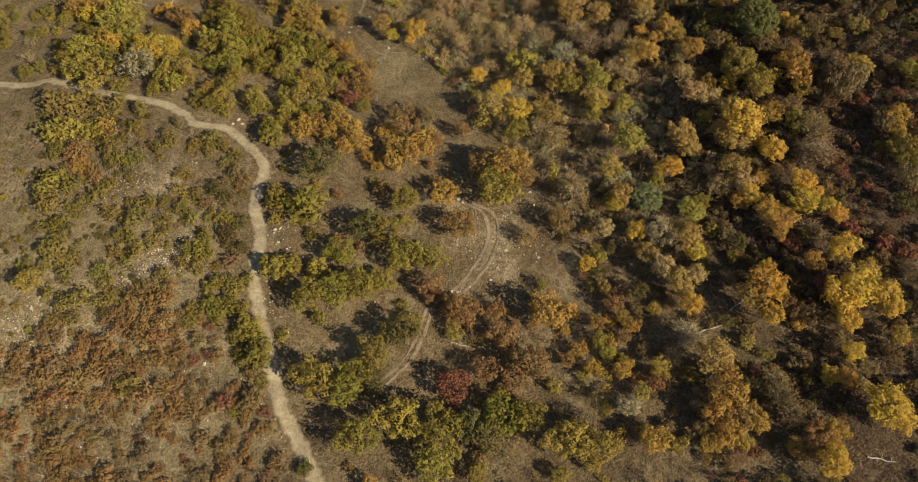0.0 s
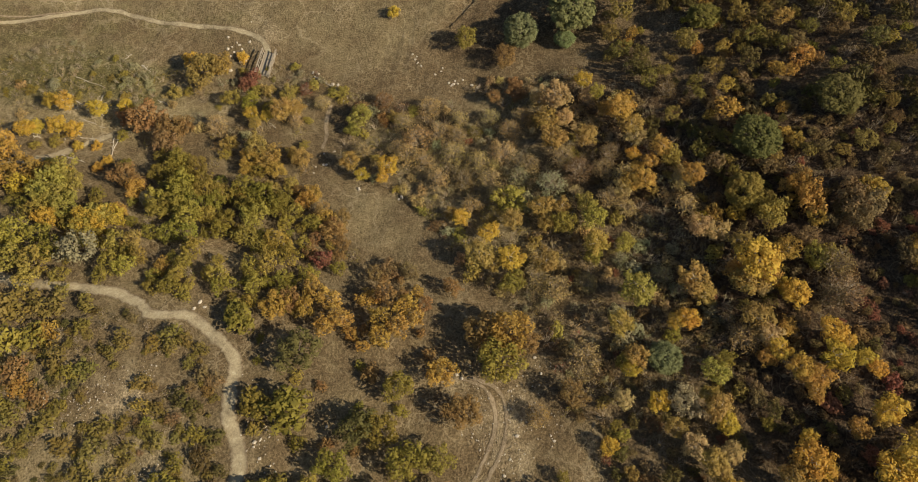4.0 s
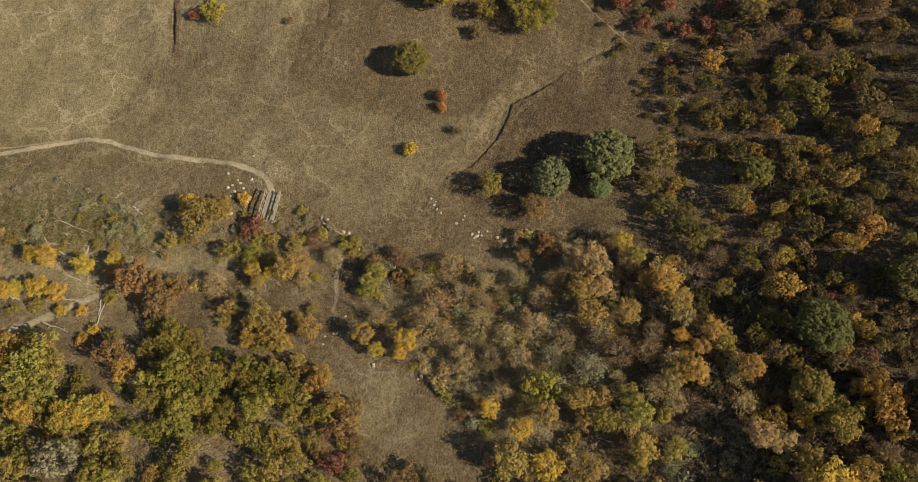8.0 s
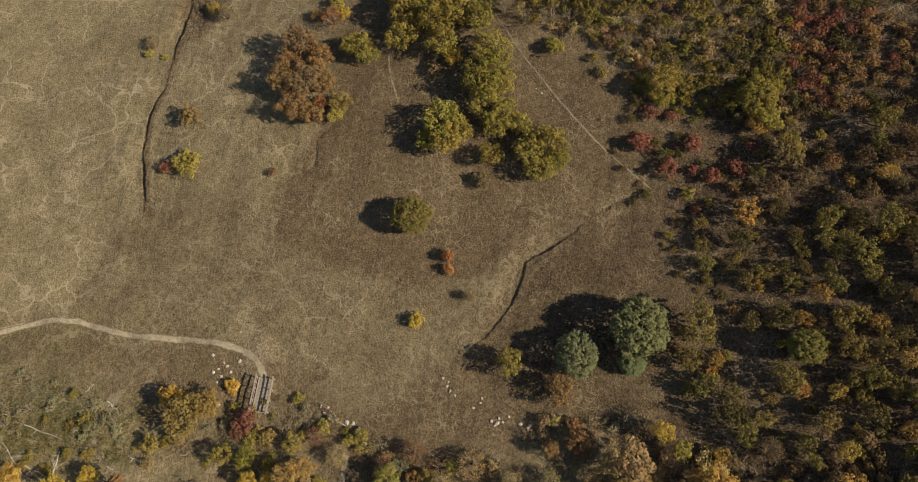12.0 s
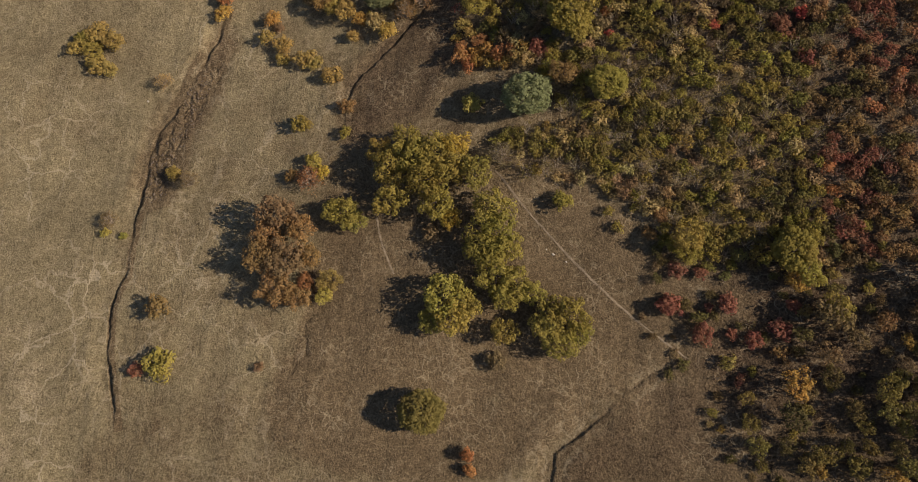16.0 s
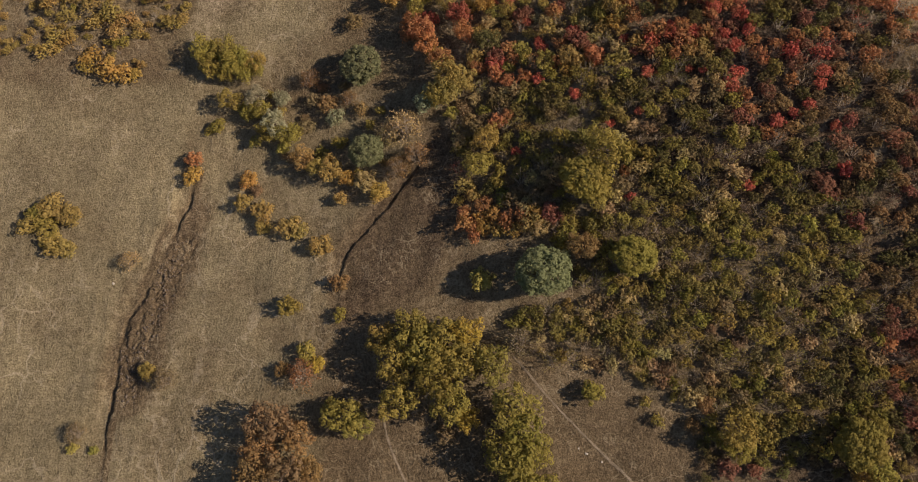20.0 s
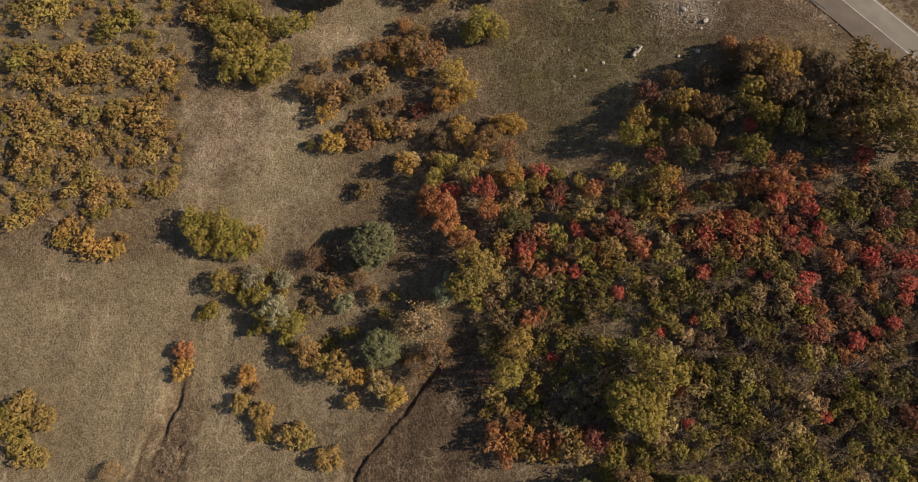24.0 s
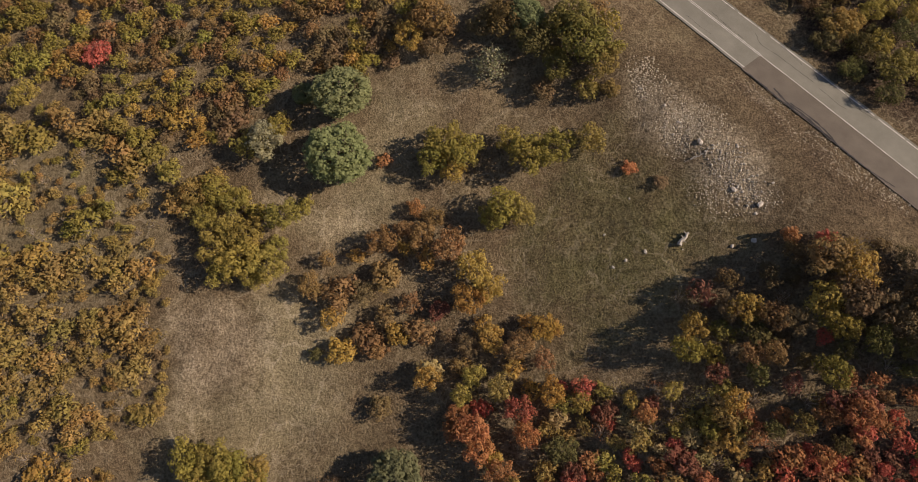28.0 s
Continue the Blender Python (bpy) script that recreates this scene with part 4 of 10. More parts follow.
WORDS = {
    "shrub": ("oak_shrub", "low scrub oak bush with {} autumn leaves", "bush"),
    "oak": ("oak_tree", "small bushy oak with {} autumn leaves", "tree"),
    "aspen": ("aspen_tree", "slender pale-trunked aspen with {} leaves", "tree"),
    "pine": ("conifer", "broad rounded conifer with {} needles", "tree"),
    "bare": ("bare_bush", "nearly leafless bush with grey twigs and {} leaves", "bush"),
}
TALL = {"shrub": 1.1, "oak": 1.12, "aspen": 0.74, "pine": 0.66, "bare": 1.0}
taken, planted = [], []


def plant(kind, x, y, r, tint, tall=1.0, group=""):
    """One plant, of crown radius r, rooted in the ground at x, y."""
    stem_me, crown_me, *_ = KINDS[kind][rng.integers(len(KINDS[kind]))]
    name, words, cat = WORDS[kind]
    word, col = TINTS[tint]
    root = tagged(new(name), words.format(word), cat, group)
    s = np.array((r * rng.uniform(0.92, 1.08), r * rng.uniform(0.92, 1.08), r * tall * TALL[kind] * rng.uniform(0.9, 1.1)))
    tilt = rng.normal(0, 2.5, 2)
    root.matrix_basis = pose(x, y, float(gz(x, y)) - 0.03, tilt[0], tilt[1], rng.uniform(0, 360)) @ Matrix.Diagonal((*s, 1))
    part(stem_me.name.split(".")[0], stem_me, root)
    crown = part("crown", crown_me, root)
    k = rng.uniform(0.88, 1.16)
    j = rng.normal(0, 0.045, 3)
    crown.color = tuple(float(c * k * (1 + a)) for c, a in zip(col, j)) + (1.0,)
    taken.append((x, y, r))
    return root


def spread(r, poly, spacing, radii, seed, clump, under=False):
    """Where plants stand in an outline: at least a spacing apart, clear of the paths and of what stands there already."""
    xs, ys = [p[0] for p in poly], [p[1] for p in poly]
    area = (max(xs) - min(xs)) * (max(ys) - min(ys))
    n = int(area / spacing**2 * 14)
    X, Y = r.uniform(min(xs), max(xs), n), r.uniform(min(ys), max(ys), n)
    ok = inside(X, Y, poly)
    if not under:
        for other in planted:
            ok &= ~inside(X, Y, other)
        planted.append(poly)
    for glade in GLADES:
        ok &= ~inside(X, Y, glade)
    for line, half in KEEP_CLEAR:
        ok &= from_line(X, Y, line)[0] > half + 0.5 * radii[0]
    if clump:
        wave = [math.sin(1) * noise.noise((float(x) * 0.16, float(y) * 0.16, seed)) for x, y in zip(X, Y)]
        ok &= np.array(wave) > clump * 0.5 - 0.3 + 0.12 * r.normal(size=n)
    old = np.array([(a, b, q) for a, b, q in taken if min(xs) - 6 < a < max(xs) + 6 and min(ys) - 6 < b < max(ys) + 6]).reshape(-1, 3)
    rad = r.uniform(*radii, n)
    if len(old):
        for i in range(0, n, 4000):
            sl = slice(i, i + 4000)
            ok[sl] &= (np.hypot(old[:, 0][None] - X[sl][:, None], old[:, 1][None] - Y[sl][:, None]) - 0.85 * old[:, 2][None]).min(1) > 0.5 * rad[sl]
    cells, out = {}, []
    for x, y, q in zip(X[ok], Y[ok], rad[ok]):
        i, j = int(x // spacing), int(y // spacing)
        if all((x - a) ** 2 + (y - b) ** 2 >= spacing**2 for di in (-1, 0, 1) for dj in (-1, 0, 1) for a, b in cells.get((i + di, j + dj), ())):
            cells.setdefault((i, j), []).append((x, y))
            out.append((x, y, q))
    return out


class Joined:
    """Low growth that nobody could count, gathered into one mesh."""

    def __init__(self, seed):
        self.r, self.base = np.random.default_rng(seed), 0
        self.V, self.F, self.mat, self.col = [], [], [], []

    def add(self, kind, x, y, rad, tint, tall):
        r = self.r
        _, _, tv, tf, lv, lf = FILL[kind][r.integers(len(FILL[kind]))]
        a = r.uniform(0, 2 * math.pi)
        turn = np.array(((math.cos(a), math.sin(a), 0), (-math.sin(a), math.cos(a), 0), (0, 0, 1)))
        s = rad * np.array((r.uniform(0.85, 1.15), r.uniform(0.85, 1.15), tall * r.uniform(0.7, 1.35)))
        at = np.array((x, y, float(gz(x, y)) - 0.04))
        c = np.array(TINTS[tint][1]) * r.uniform(0.88, 1.15) * (1 + r.normal(0, 0.045, 3))
        tf = np.concatenate((tf[:, :3], tf[:, [0, 2, 3]]))
        for verts, tris, m in ((tv, tf, 2 if kind == "brush" else 0), (lv, lf, 1)):
            self.V.append((verts * s) @ turn + at)
            self.F.append(tris + self.base)
            self.mat.append(np.full(len(tris), m))
            self.col.append(np.tile((*c, 1.0), (len(verts), 1)))
            self.base += len(verts)
        taken.append((x, y, rad * 0.8))

    def link(self, name, label):
        if not self.V:
            return
        me = mesh_of(name, np.concatenate(self.V), np.concatenate(self.F), BARK, STAND_LEAVES, TWIG)
        me.polygons.foreach_set("material_index", np.concatenate(self.mat).astype(np.int32))
        me.attributes.new("tint", "FLOAT_COLOR", "POINT").data.foreach_set("color", np.concatenate(self.col).astype(np.float32).ravel())
        tagged(new(name, me), label, "thicket", kind="stuff")


def stand(name, kinds, poly, spacing, radii, tints, seed, label, tall=1.0, cover=1.0, clump=0.0, under=False):
    """A stand of low growth of several kinds, spread over an outline."""
    r = np.random.default_rng(seed)
    names, weights = [t for t, _ in tints], np.cumsum([w for _, w in tints]) / sum(w for _, w in tints)
    kn, kw = [t for t, _ in kinds], np.cumsum([w for _, w in kinds]) / sum(w for _, w in kinds)
    made = Joined(seed)
    for x, y, rad in spread(r, poly, spacing, radii, seed, clump, under):
        if r.random() > cover:
            continue
        # neighbours tend to share a colour
        f = 0.5 + 0.9 * noise.noise((x * 0.11, y * 0.11, seed * 3.1)) + r.normal(0, 0.14)
        tint = names[int(np.searchsorted(weights, np.clip(f % 1.0, 0.001, 0.999)))]
        made.add(kn[int(np.searchsorted(kw, r.random()))], float(x), float(y), float(rad), tint, tall)
    made.link(name, label)


SOWN = {}


def sown(kind, x, y, r, tint, tall, group):
    """One of many like plants at a known spot, joined with the rest of its group."""
    SOWN.setdefault(group, Joined(len(group))).add(kind, x, y, r, tint, tall * TALL[kind])


# ---- open glades in the woods ----
GLADES = []
GLADES.append([(-20.7, 97.7), (-18.8, 100.7), (-15.0, 97.5), (-12.8, 94.6), (-13.9, 89.5), (-16.3, 84.8), (-20.2, 85.2)])
GLADES.append([(-47.6, 48.6), (-41.9, 49.4), (-36.5, 47.7), (-38.9, 43.7), (-45.7, 41.9)])
GLADES.append([(-42.8, 52.6), (-35.3, 50.2), (-33.1, 47.4), (-39.3, 47.0)])
GLADES.append([(12.3, 86.9), (18.3, 83.2), (29.1, 65.8), (25.9, 61.4), (21.8, 66.8), (14.8, 76.9)])
GLADES.append([(34.9, 36.2), (38.3, 34.1), (37.7, 27.2), (33.5, 24.0), (32.5, 29.1)])
GLADES.append([(27.8, 25.9), (34.2, 24.0), (38.6, 20.6), (39.7, 16.0), (35.5, 19.2), (29.4, 21.7)])
GLADES.append([(19.9, 56.1), (25.5, 57.9), (26.7, 53.2), (21.3, 51.5)])
GLADES.append([(12.2, 36.2), (17.4, 38.0), (17.6, 32.3), (12.8, 32.4)])
GLADES.append([(34.5, 10.4), (43.8, 13.0), (53.8, 10.1), (51.6, 2.3), (45.0, 4.7), (41.5, 8.9)])
GLADES.append([(4.3, 97.3), (11.2, 93.7), (11.3, 88.7), (5.4, 90.6)])
GLADES.append([(-21.7, 84.3), (-13.9, 81.6), (-4.9, 76.1), (-3.6, 70.8), (-7.4, 64.0), (-12.7, 66.1), (-15.7, 76.3)])
GLADES.append([(-61.9, 89.0), (-52.7, 92.2), (-49.2, 84.0), (-52.4, 80.6), (-57.2, 81.1)])
GLADES.append([(-11.3, 102.2), (0.1, 101.6), (3.2, 95.9), (1.1, 93.2), (-9.6, 97.9)])
GLADES.append([(-19.1, 90.9), (-15.3, 96.6), (-16.5, 84.7), (-19.9, 82.2)])
GLADES.append([(37.6, 229.8), (58.2, 213.7), (55.3, 209.0), (45.3, 213.1), (37.5, 209.2), (32.5, 210.2), (32.1, 219.5), (29.4, 223.6)])
GLADES.append([(52.3, 239.4), (57.9, 237.9), (63.1, 219.9), (63.2, 210.9), (49.8, 213.3), (46.5, 228.5)])


# ---- single trees and bushes ----
KEEP_CLEAR.append(([(11.8, 438.9), (121.6, 54.2)], 9.0))
plant("oak", -20.5, 49.9, 2.84, "dark", 1.0, "valley start")
plant("shrub", -22.0, 42.3, 3.23, "green", 1.0, "valley start")
plant("shrub", -25.9, 43.5, 2.23, "green", 1.0, "valley start")
plant("oak", -13.5, 39.2, 2.52, "dark", 1.0, "valley start")
plant("oak", -10.6, 38.7, 2.36, "green", 1.0, "valley start")
plant("oak", -8.0, 44.0, 2.09, "green", 1.0, "valley start")
plant("shrub", -11.7, 46.4, 1.42, "rust", 1.0, "valley start")
plant("oak", -2.1, 45.6, 1.94, "amber", 1.0, "valley start")
plant("oak", 0.1, 40.1, 2.39, "rust", 1.0, "valley start")
plant("oak", -16.4, 34.7, 2.3, "green", 1.0, "valley start")
plant("oak", -7.6, 34.4, 2.47, "green", 1.0, "valley start")
plant("oak", -3.7, 34.3, 2.15, "olive", 1.0, "valley start")
plant("shrub", -24.9, 32.4, 2.26, "green", 1.0, "valley start")
plant("shrub", -22.7, 33.1, 1.63, "green", 1.0, "valley start")
plant("shrub", -19.5, 32.5, 1.63, "olive", 1.0, "valley start")
plant("oak", -19.9, 28.0, 2.36, "green", 1.0, "valley start")
plant("oak", -16.6, 29.0, 2.22, "green", 1.0, "valley start")
plant("oak", -13.5, 29.9, 2.23, "olive", 1.0, "valley start")
plant("oak", -10.6, 30.7, 1.94, "green", 1.0, "valley start")
plant("oak", -3.9, 29.9, 1.94, "rust", 1.0, "valley start")
plant("oak", 0.5, 26.3, 2.37, "rust", 1.0, "valley start")
plant("oak", -1.5, 27.9, 1.45, "rust", 1.0, "valley start")
plant("oak", -10.7, 20.5, 2.43, "green", 1.0, "valley start")
plant("oak", -7.9, 23.3, 2.62, "dark", 1.0, "valley start")
plant("oak", -6.1, 24.8, 1.42, "olive", 1.0, "valley start")
plant("oak", -13.4, 17.5, 2.23, "green", 1.0, "valley start")
plant("oak", -17.7, 17.2, 2.52, "olive", 1.0, "valley start")
plant("oak", -14.4, 15.8, 2.07, "green", 1.0, "valley start")
plant("oak", -10.6, 16.9, 1.5, "dark", 1.0, "valley start")
plant("oak", -0.7, 16.1, 2.23, "wine", 1.0, "valley start")
plant("oak", 5.4, 12.4, 2.61, "green", 1.0, "valley start")
plant("oak", 8.6, 12.3, 2.18, "green", 1.0, "valley start")
plant("oak", 3.3, 10.3, 2.16, "dark", 1.0, "valley start")
plant("oak", -12.1, 10.1, 2.7, "green", 1.0, "valley start")
plant("oak", -7.3, 12.0, 2.88, "olive", 1.0, "valley start")
plant("oak", -2.4, 10.4, 3.0, "green", 1.0, "valley start")
plant("oak", 1.1, 11.2, 2.32, "dark", 1.0, "valley start")
plant("oak", -2.7, 6.9, 2.53, "olive", 1.0, "valley start")
plant("oak", 13.0, 9.6, 2.7, "olive", 1.0, "valley start")
plant("oak", 17.2, 9.0, 1.86, "olive", 1.0, "valley start")
plant("oak", 2.1, 5.7, 1.27, "olive", 1.0, "valley start")
plant("oak", 9.0, 19.1, 2.57, "rust", 1.0, "valley start")
plant("oak", 5.8, 22.7, 2.02, "rust", 1.0, "valley start")
plant("oak", 4.8, 26.6, 1.44, "rust", 1.0, "valley start")
plant("oak", 12.0, 26.3, 2.67, "amber", 1.0, "valley start")
plant("oak", 3.4, 18.4, 1.97, "rust", 1.0, "valley start")
plant("oak", 7.1, 17.7, 1.96, "rust", 1.0, "valley start")
plant("oak", 4.1, 50.7, 2.53, "rust", 1.0, "valley start")
plant("oak", 7.6, 49.8, 3.05, "amber", 1.0, "valley start")
plant("oak", 5.7, 45.9, 3.16, "olive", 1.0, "valley start")
plant("oak", 9.3, 48.6, 2.15, "rust", 1.0, "valley start")
plant("oak", 14.4, 40.8, 1.89, "rust", 1.0, "valley start")
plant("aspen", 42.7, 6.6, 1.75, "gold", 1.0, "valley start")
plant("bare", 16.9, 45.4, 2.28, "tan", 1.0, "valley start")
plant("bare", 9.7, 38.7, 1.47, "tan", 1.0, "valley start")
plant("shrub", -27.1, 23.6, 1.85, "green", 1.0, "valley start")
plant("shrub", -25.6, 20.5, 1.97, "green", 1.0, "valley start")
plant("shrub", -25.6, 14.6, 1.48, "brown", 1.0, "valley start")
plant("shrub", -18.4, 6.3, 0.99, "dark", 1.0, "valley start")
plant("oak", -56.3, 29.4, 1.71, "olive", 1.0, "valley start")
plant("shrub", -29.0, 55.7, 2.33, "green", 0.9, "valley start")
plant("pine", 59.5, 78.8, 3.0, "dark", 1.0, "valley woods")
plant("aspen", -66.9, 95.3, 1.71, "gold", 1.0, "creek")
plant("oak", 13.8, 100.1, 2.17, "rust", 1.0, "creek")
plant("oak", 7.6, 105.2, 2.02, "olive", 1.0, "creek")
plant("pine", 17.1, 104.4, 3.14, "blue", 1.0, "creek")
plant("pine", 25.8, 106.0, 3.93, "blue", 1.0, "creek")
plant("pine", 24.4, 101.8, 1.67, "blue", 1.0, "creek")
plant("oak", 14.7, 92.6, 1.93, "rust", 1.0, "creek")
plant("oak", -24.4, 57.4, 2.2, "amber", 1.0, "creek")
plant("oak", -22.3, 58.2, 1.75, "rust", 1.0, "creek")
plant("shrub", 1.6, 122.7, 1.02, "coral", 1.6, "meadow")
plant("shrub", 1.5, 120.7, 0.93, "coral", 1.4, "meadow")
plant("shrub", -4.5, 113.9, 1.27, "gold", 1.2, "meadow")
plant("shrub", -23.9, 141.9, 0.8, "brown", 1.0, "meadow")
plant("bare", 3.6, 116.2, 0.89, "brown", 1.0, "meadow")
plant("shrub", -37.0, 154.6, 1.85, "rust", 1.2, "meadow")
plant("shrub", 15.0, 95.1, 1.35, "rust", 1.0, "meadow")
plant("pine", 49.7, 135.4, 2.83, "green", 1.1, "meadow")
plant("oak", 52.4, 126.9, 1.94, "olive", 1.0, "meadow")
plant("oak", 4.4, 164.2, 3.23, "olive", 1.0, "meadow edge")
plant("oak", 7.8, 163.9, 3.05, "olive", 1.0, "meadow edge")
plant("oak", 0.8, 164.0, 2.91, "olive", 1.0, "meadow edge")
plant("oak", 9.4, 160.6, 2.86, "olive", 1.0, "meadow edge")
plant("oak", 10.8, 164.0, 2.21, "gold", 1.0, "meadow edge")
plant("oak", 5.0, 160.4, 3.03, "green", 1.0, "meadow edge")
plant("oak", -0.5, 159.1, 2.7, "olive", 1.0, "meadow edge")
plant("oak", 5.7, 156.7, 2.84, "olive", 1.0, "meadow edge")
plant("oak", 4.4, 167.6, 2.25, "olive", 1.0, "meadow edge")
plant("oak", 12.3, 158.8, 2.51, "olive", 1.0, "meadow edge")
plant("oak", 7.4, 154.0, 1.67, "gold", 1.0, "meadow edge")
plant("oak", -0.1, 167.6, 2.09, "olive", 1.0, "meadow edge")
plant("oak", 13.1, 153.1, 2.96, "olive", 1.0, "meadow edge")
plant("oak", 13.3, 149.7, 2.94, "green", 1.0, "meadow edge")
plant("oak", 10.7, 148.2, 2.93, "green", 1.0, "meadow edge")
plant("oak", 13.8, 147.3, 2.44, "olive", 1.0, "meadow edge")
plant("oak", 11.2, 144.3, 3.06, "olive", 1.0, "meadow edge")
plant("oak", 13.9, 142.4, 2.42, "olive", 1.0, "meadow edge")
plant("oak", 15.4, 140.5, 1.94, "olive", 1.0, "meadow edge")
plant("oak", 11.8, 140.8, 2.09, "olive", 1.0, "meadow edge")
plant("oak", 3.5, 143.3, 3.06, "olive", 1.0, "meadow edge")
plant("oak", 4.1, 140.0, 2.72, "olive", 1.0, "meadow edge")
plant("oak", 1.2, 141.1, 2.1, "olive", 1.0, "meadow edge")
plant("oak", 6.3, 141.8, 2.25, "olive", 1.0, "meadow edge")
plant("oak", 16.9, 136.6, 2.85, "olive", 1.0, "meadow edge")
plant("oak", 19.8, 135.7, 2.85, "olive", 1.0, "meadow edge")
plant("oak", 17.3, 132.7, 2.37, "olive", 1.0, "meadow edge")
plant("oak", 20.4, 133.4, 1.74, "olive", 1.0, "meadow edge")
plant("oak", 10.5, 136.5, 2.07, "olive", 1.0, "meadow edge")
plant("shrub", 8.7, 133.4, 1.44, "brown", 1.0, "meadow edge")
plant("shrub", 4.2, 153.3, 1.35, "brown", 1.0, "meadow edge")
plant("shrub", -3.3, 177.6, 1.46, "rust", 1.0, "meadow edge")
plant("shrub", -10.9, 177.1, 1.64, "olive", 1.0, "meadow edge")
plant("shrub", -4.5, 173.3, 1.08, "olive", 1.0, "meadow edge")
plant("shrub", -10.1, 170.2, 1.43, "olive", 1.0, "meadow edge")
plant("bare", -11.2, 167.1, 2.09, "coral", 0.7, "meadow edge")
plant("shrub", -9.3, 168.0, 1.24, "gold", 1.0, "meadow edge")
plant("shrub", -14.1, 169.1, 1.07, "rust", 1.0, "meadow edge")
plant("shrub", -32.3, 175.6, 1.27, "lime", 1.0, "meadow edge")
plant("bare", -29.8, 173.3, 1.56, "brown", 1.0, "meadow edge")
plant("shrub", -41.3, 167.9, 0.71, "lime", 1.0, "meadow edge")
plant("shrub", -44.0, 169.0, 0.81, "lime", 1.0, "meadow edge")
plant("bare", -43.0, 170.6, 1.35, "brown", 1.0, "meadow edge")
plant("bare", -31.6, 192.1, 1.44, "tan", 1.0, "meadow edge")
plant("pine", 22.4, 167.2, 3.35, "blue", 1.0, "meadow edge")
plant("shrub", 14.8, 169.9, 1.73, "lime", 1.0, "meadow edge")
plant("oak", 28.0, 168.3, 2.02, "rust", 1.0, "meadow edge")
plant("pine", 33.2, 164.8, 2.6, "olive", 1.0, "meadow edge")
plant("pine", 31.1, 175.9, 3.02, "olive", 1.0, "meadow edge")
plant("oak", 31.4, 173.8, 2.19, "olive", 1.0, "meadow edge")
plant("oak", 34.5, 178.4, 2.88, "olive", 1.0, "meadow edge")
plant("oak", 19.3, 184.8, 1.97, "lime", 1.0, "meadow edge")
plant("oak", 21.6, 187.8, 1.98, "olive", 1.0, "meadow edge")
plant("oak", 37.7, 141.4, 2.38, "olive", 1.0, "meadow edge")
plant("oak", 50.5, 132.2, 2.0, "olive", 1.0, "meadow edge")
plant("shrub", 23.2, 151.7, 1.49, "olive", 1.0, "meadow edge")
plant("bare", 16.7, 160.5, 2.0, "brown", 1.0, "meadow edge")
plant("oak", 26.9, 202.2, 1.76, "dark", 1.0, "scrub slope")
plant("shrub", 39.7, 176.6, 1.29, "olive", 1.0, "scrub slope")
plant("oak", 28.6, 208.1, 1.64, "amber", 1.0, "scrub slope")
plant("shrub", 26.9, 198.5, 1.44, "red", 1.0, "scrub slope")
plant("shrub", 33.8, 203.8, 1.13, "wine", 1.0, "scrub slope")
plant("shrub", 32.3, 204.3, 0.81, "red", 1.0, "scrub slope")
plant("shrub", 33.4, 197.8, 1.1, "red", 1.0, "scrub slope")
plant("shrub", 34.8, 188.6, 0.91, "red", 1.0, "scrub slope")
plant("shrub", 27.6, 195.0, 1.25, "coral", 1.0, "scrub slope")
plant("shrub", 29.9, 194.7, 1.09, "coral", 1.0, "scrub slope")
plant("shrub", 31.2, 193.1, 0.93, "red", 1.0, "scrub slope")
plant("shrub", 24.2, 190.1, 1.24, "coral", 1.0, "scrub slope")
plant("shrub", 37.9, 196.0, 1.69, "wine", 1.0, "scrub slope")
plant("shrub", 43.3, 193.0, 0.75, "red", 1.0, "scrub slope")
plant("shrub", 43.7, 190.3, 0.9, "wine", 1.0, "scrub slope")
plant("shrub", 44.0, 186.7, 1.03, "red", 1.0, "scrub slope")
plant("shrub", 39.1, 191.9, 1.06, "coral", 1.0, "scrub slope")
plant("shrub", 51.3, 189.3, 1.03, "red", 1.0, "scrub slope")
plant("shrub", 54.7, 191.3, 1.18, "red", 1.0, "scrub slope")
plant("shrub", 54.6, 187.2, 0.88, "red", 1.0, "scrub slope")
plant("shrub", 55.2, 185.3, 0.87, "red", 1.0, "scrub slope")
plant("shrub", 53.3, 194.1, 1.78, "wine", 1.0, "scrub slope")
plant("shrub", 56.0, 193.5, 1.63, "wine", 1.0, "scrub slope")
plant("shrub", 59.5, 173.8, 0.97, "red", 1.0, "scrub slope")
plant("shrub", 55.2, 173.4, 1.11, "red", 1.0, "scrub slope")
plant("shrub", 57.5, 173.6, 0.83, "red", 1.0, "scrub slope")
plant("shrub", 61.3, 170.2, 0.82, "red", 1.0, "scrub slope")
plant("shrub", 57.2, 164.3, 1.48, "wine", 1.0, "scrub slope")
plant("shrub", 60.3, 164.8, 0.95, "red", 1.0, "scrub slope")
plant("shrub", 63.7, 184.3, 1.27, "wine", 1.0, "scrub slope")
plant("shrub", 65.2, 178.6, 0.98, "wine", 1.0, "scrub slope")
plant("shrub", 55.7, 177.6, 1.26, "wine", 1.0, "scrub slope")
plant("shrub", 49.4, 167.5, 0.83, "red", 1.0, "scrub slope")
plant("shrub", 36.5, 175.5, 0.87, "coral", 1.0, "scrub slope")
plant("shrub", 35.9, 172.1, 0.71, "red", 1.0, "scrub slope")
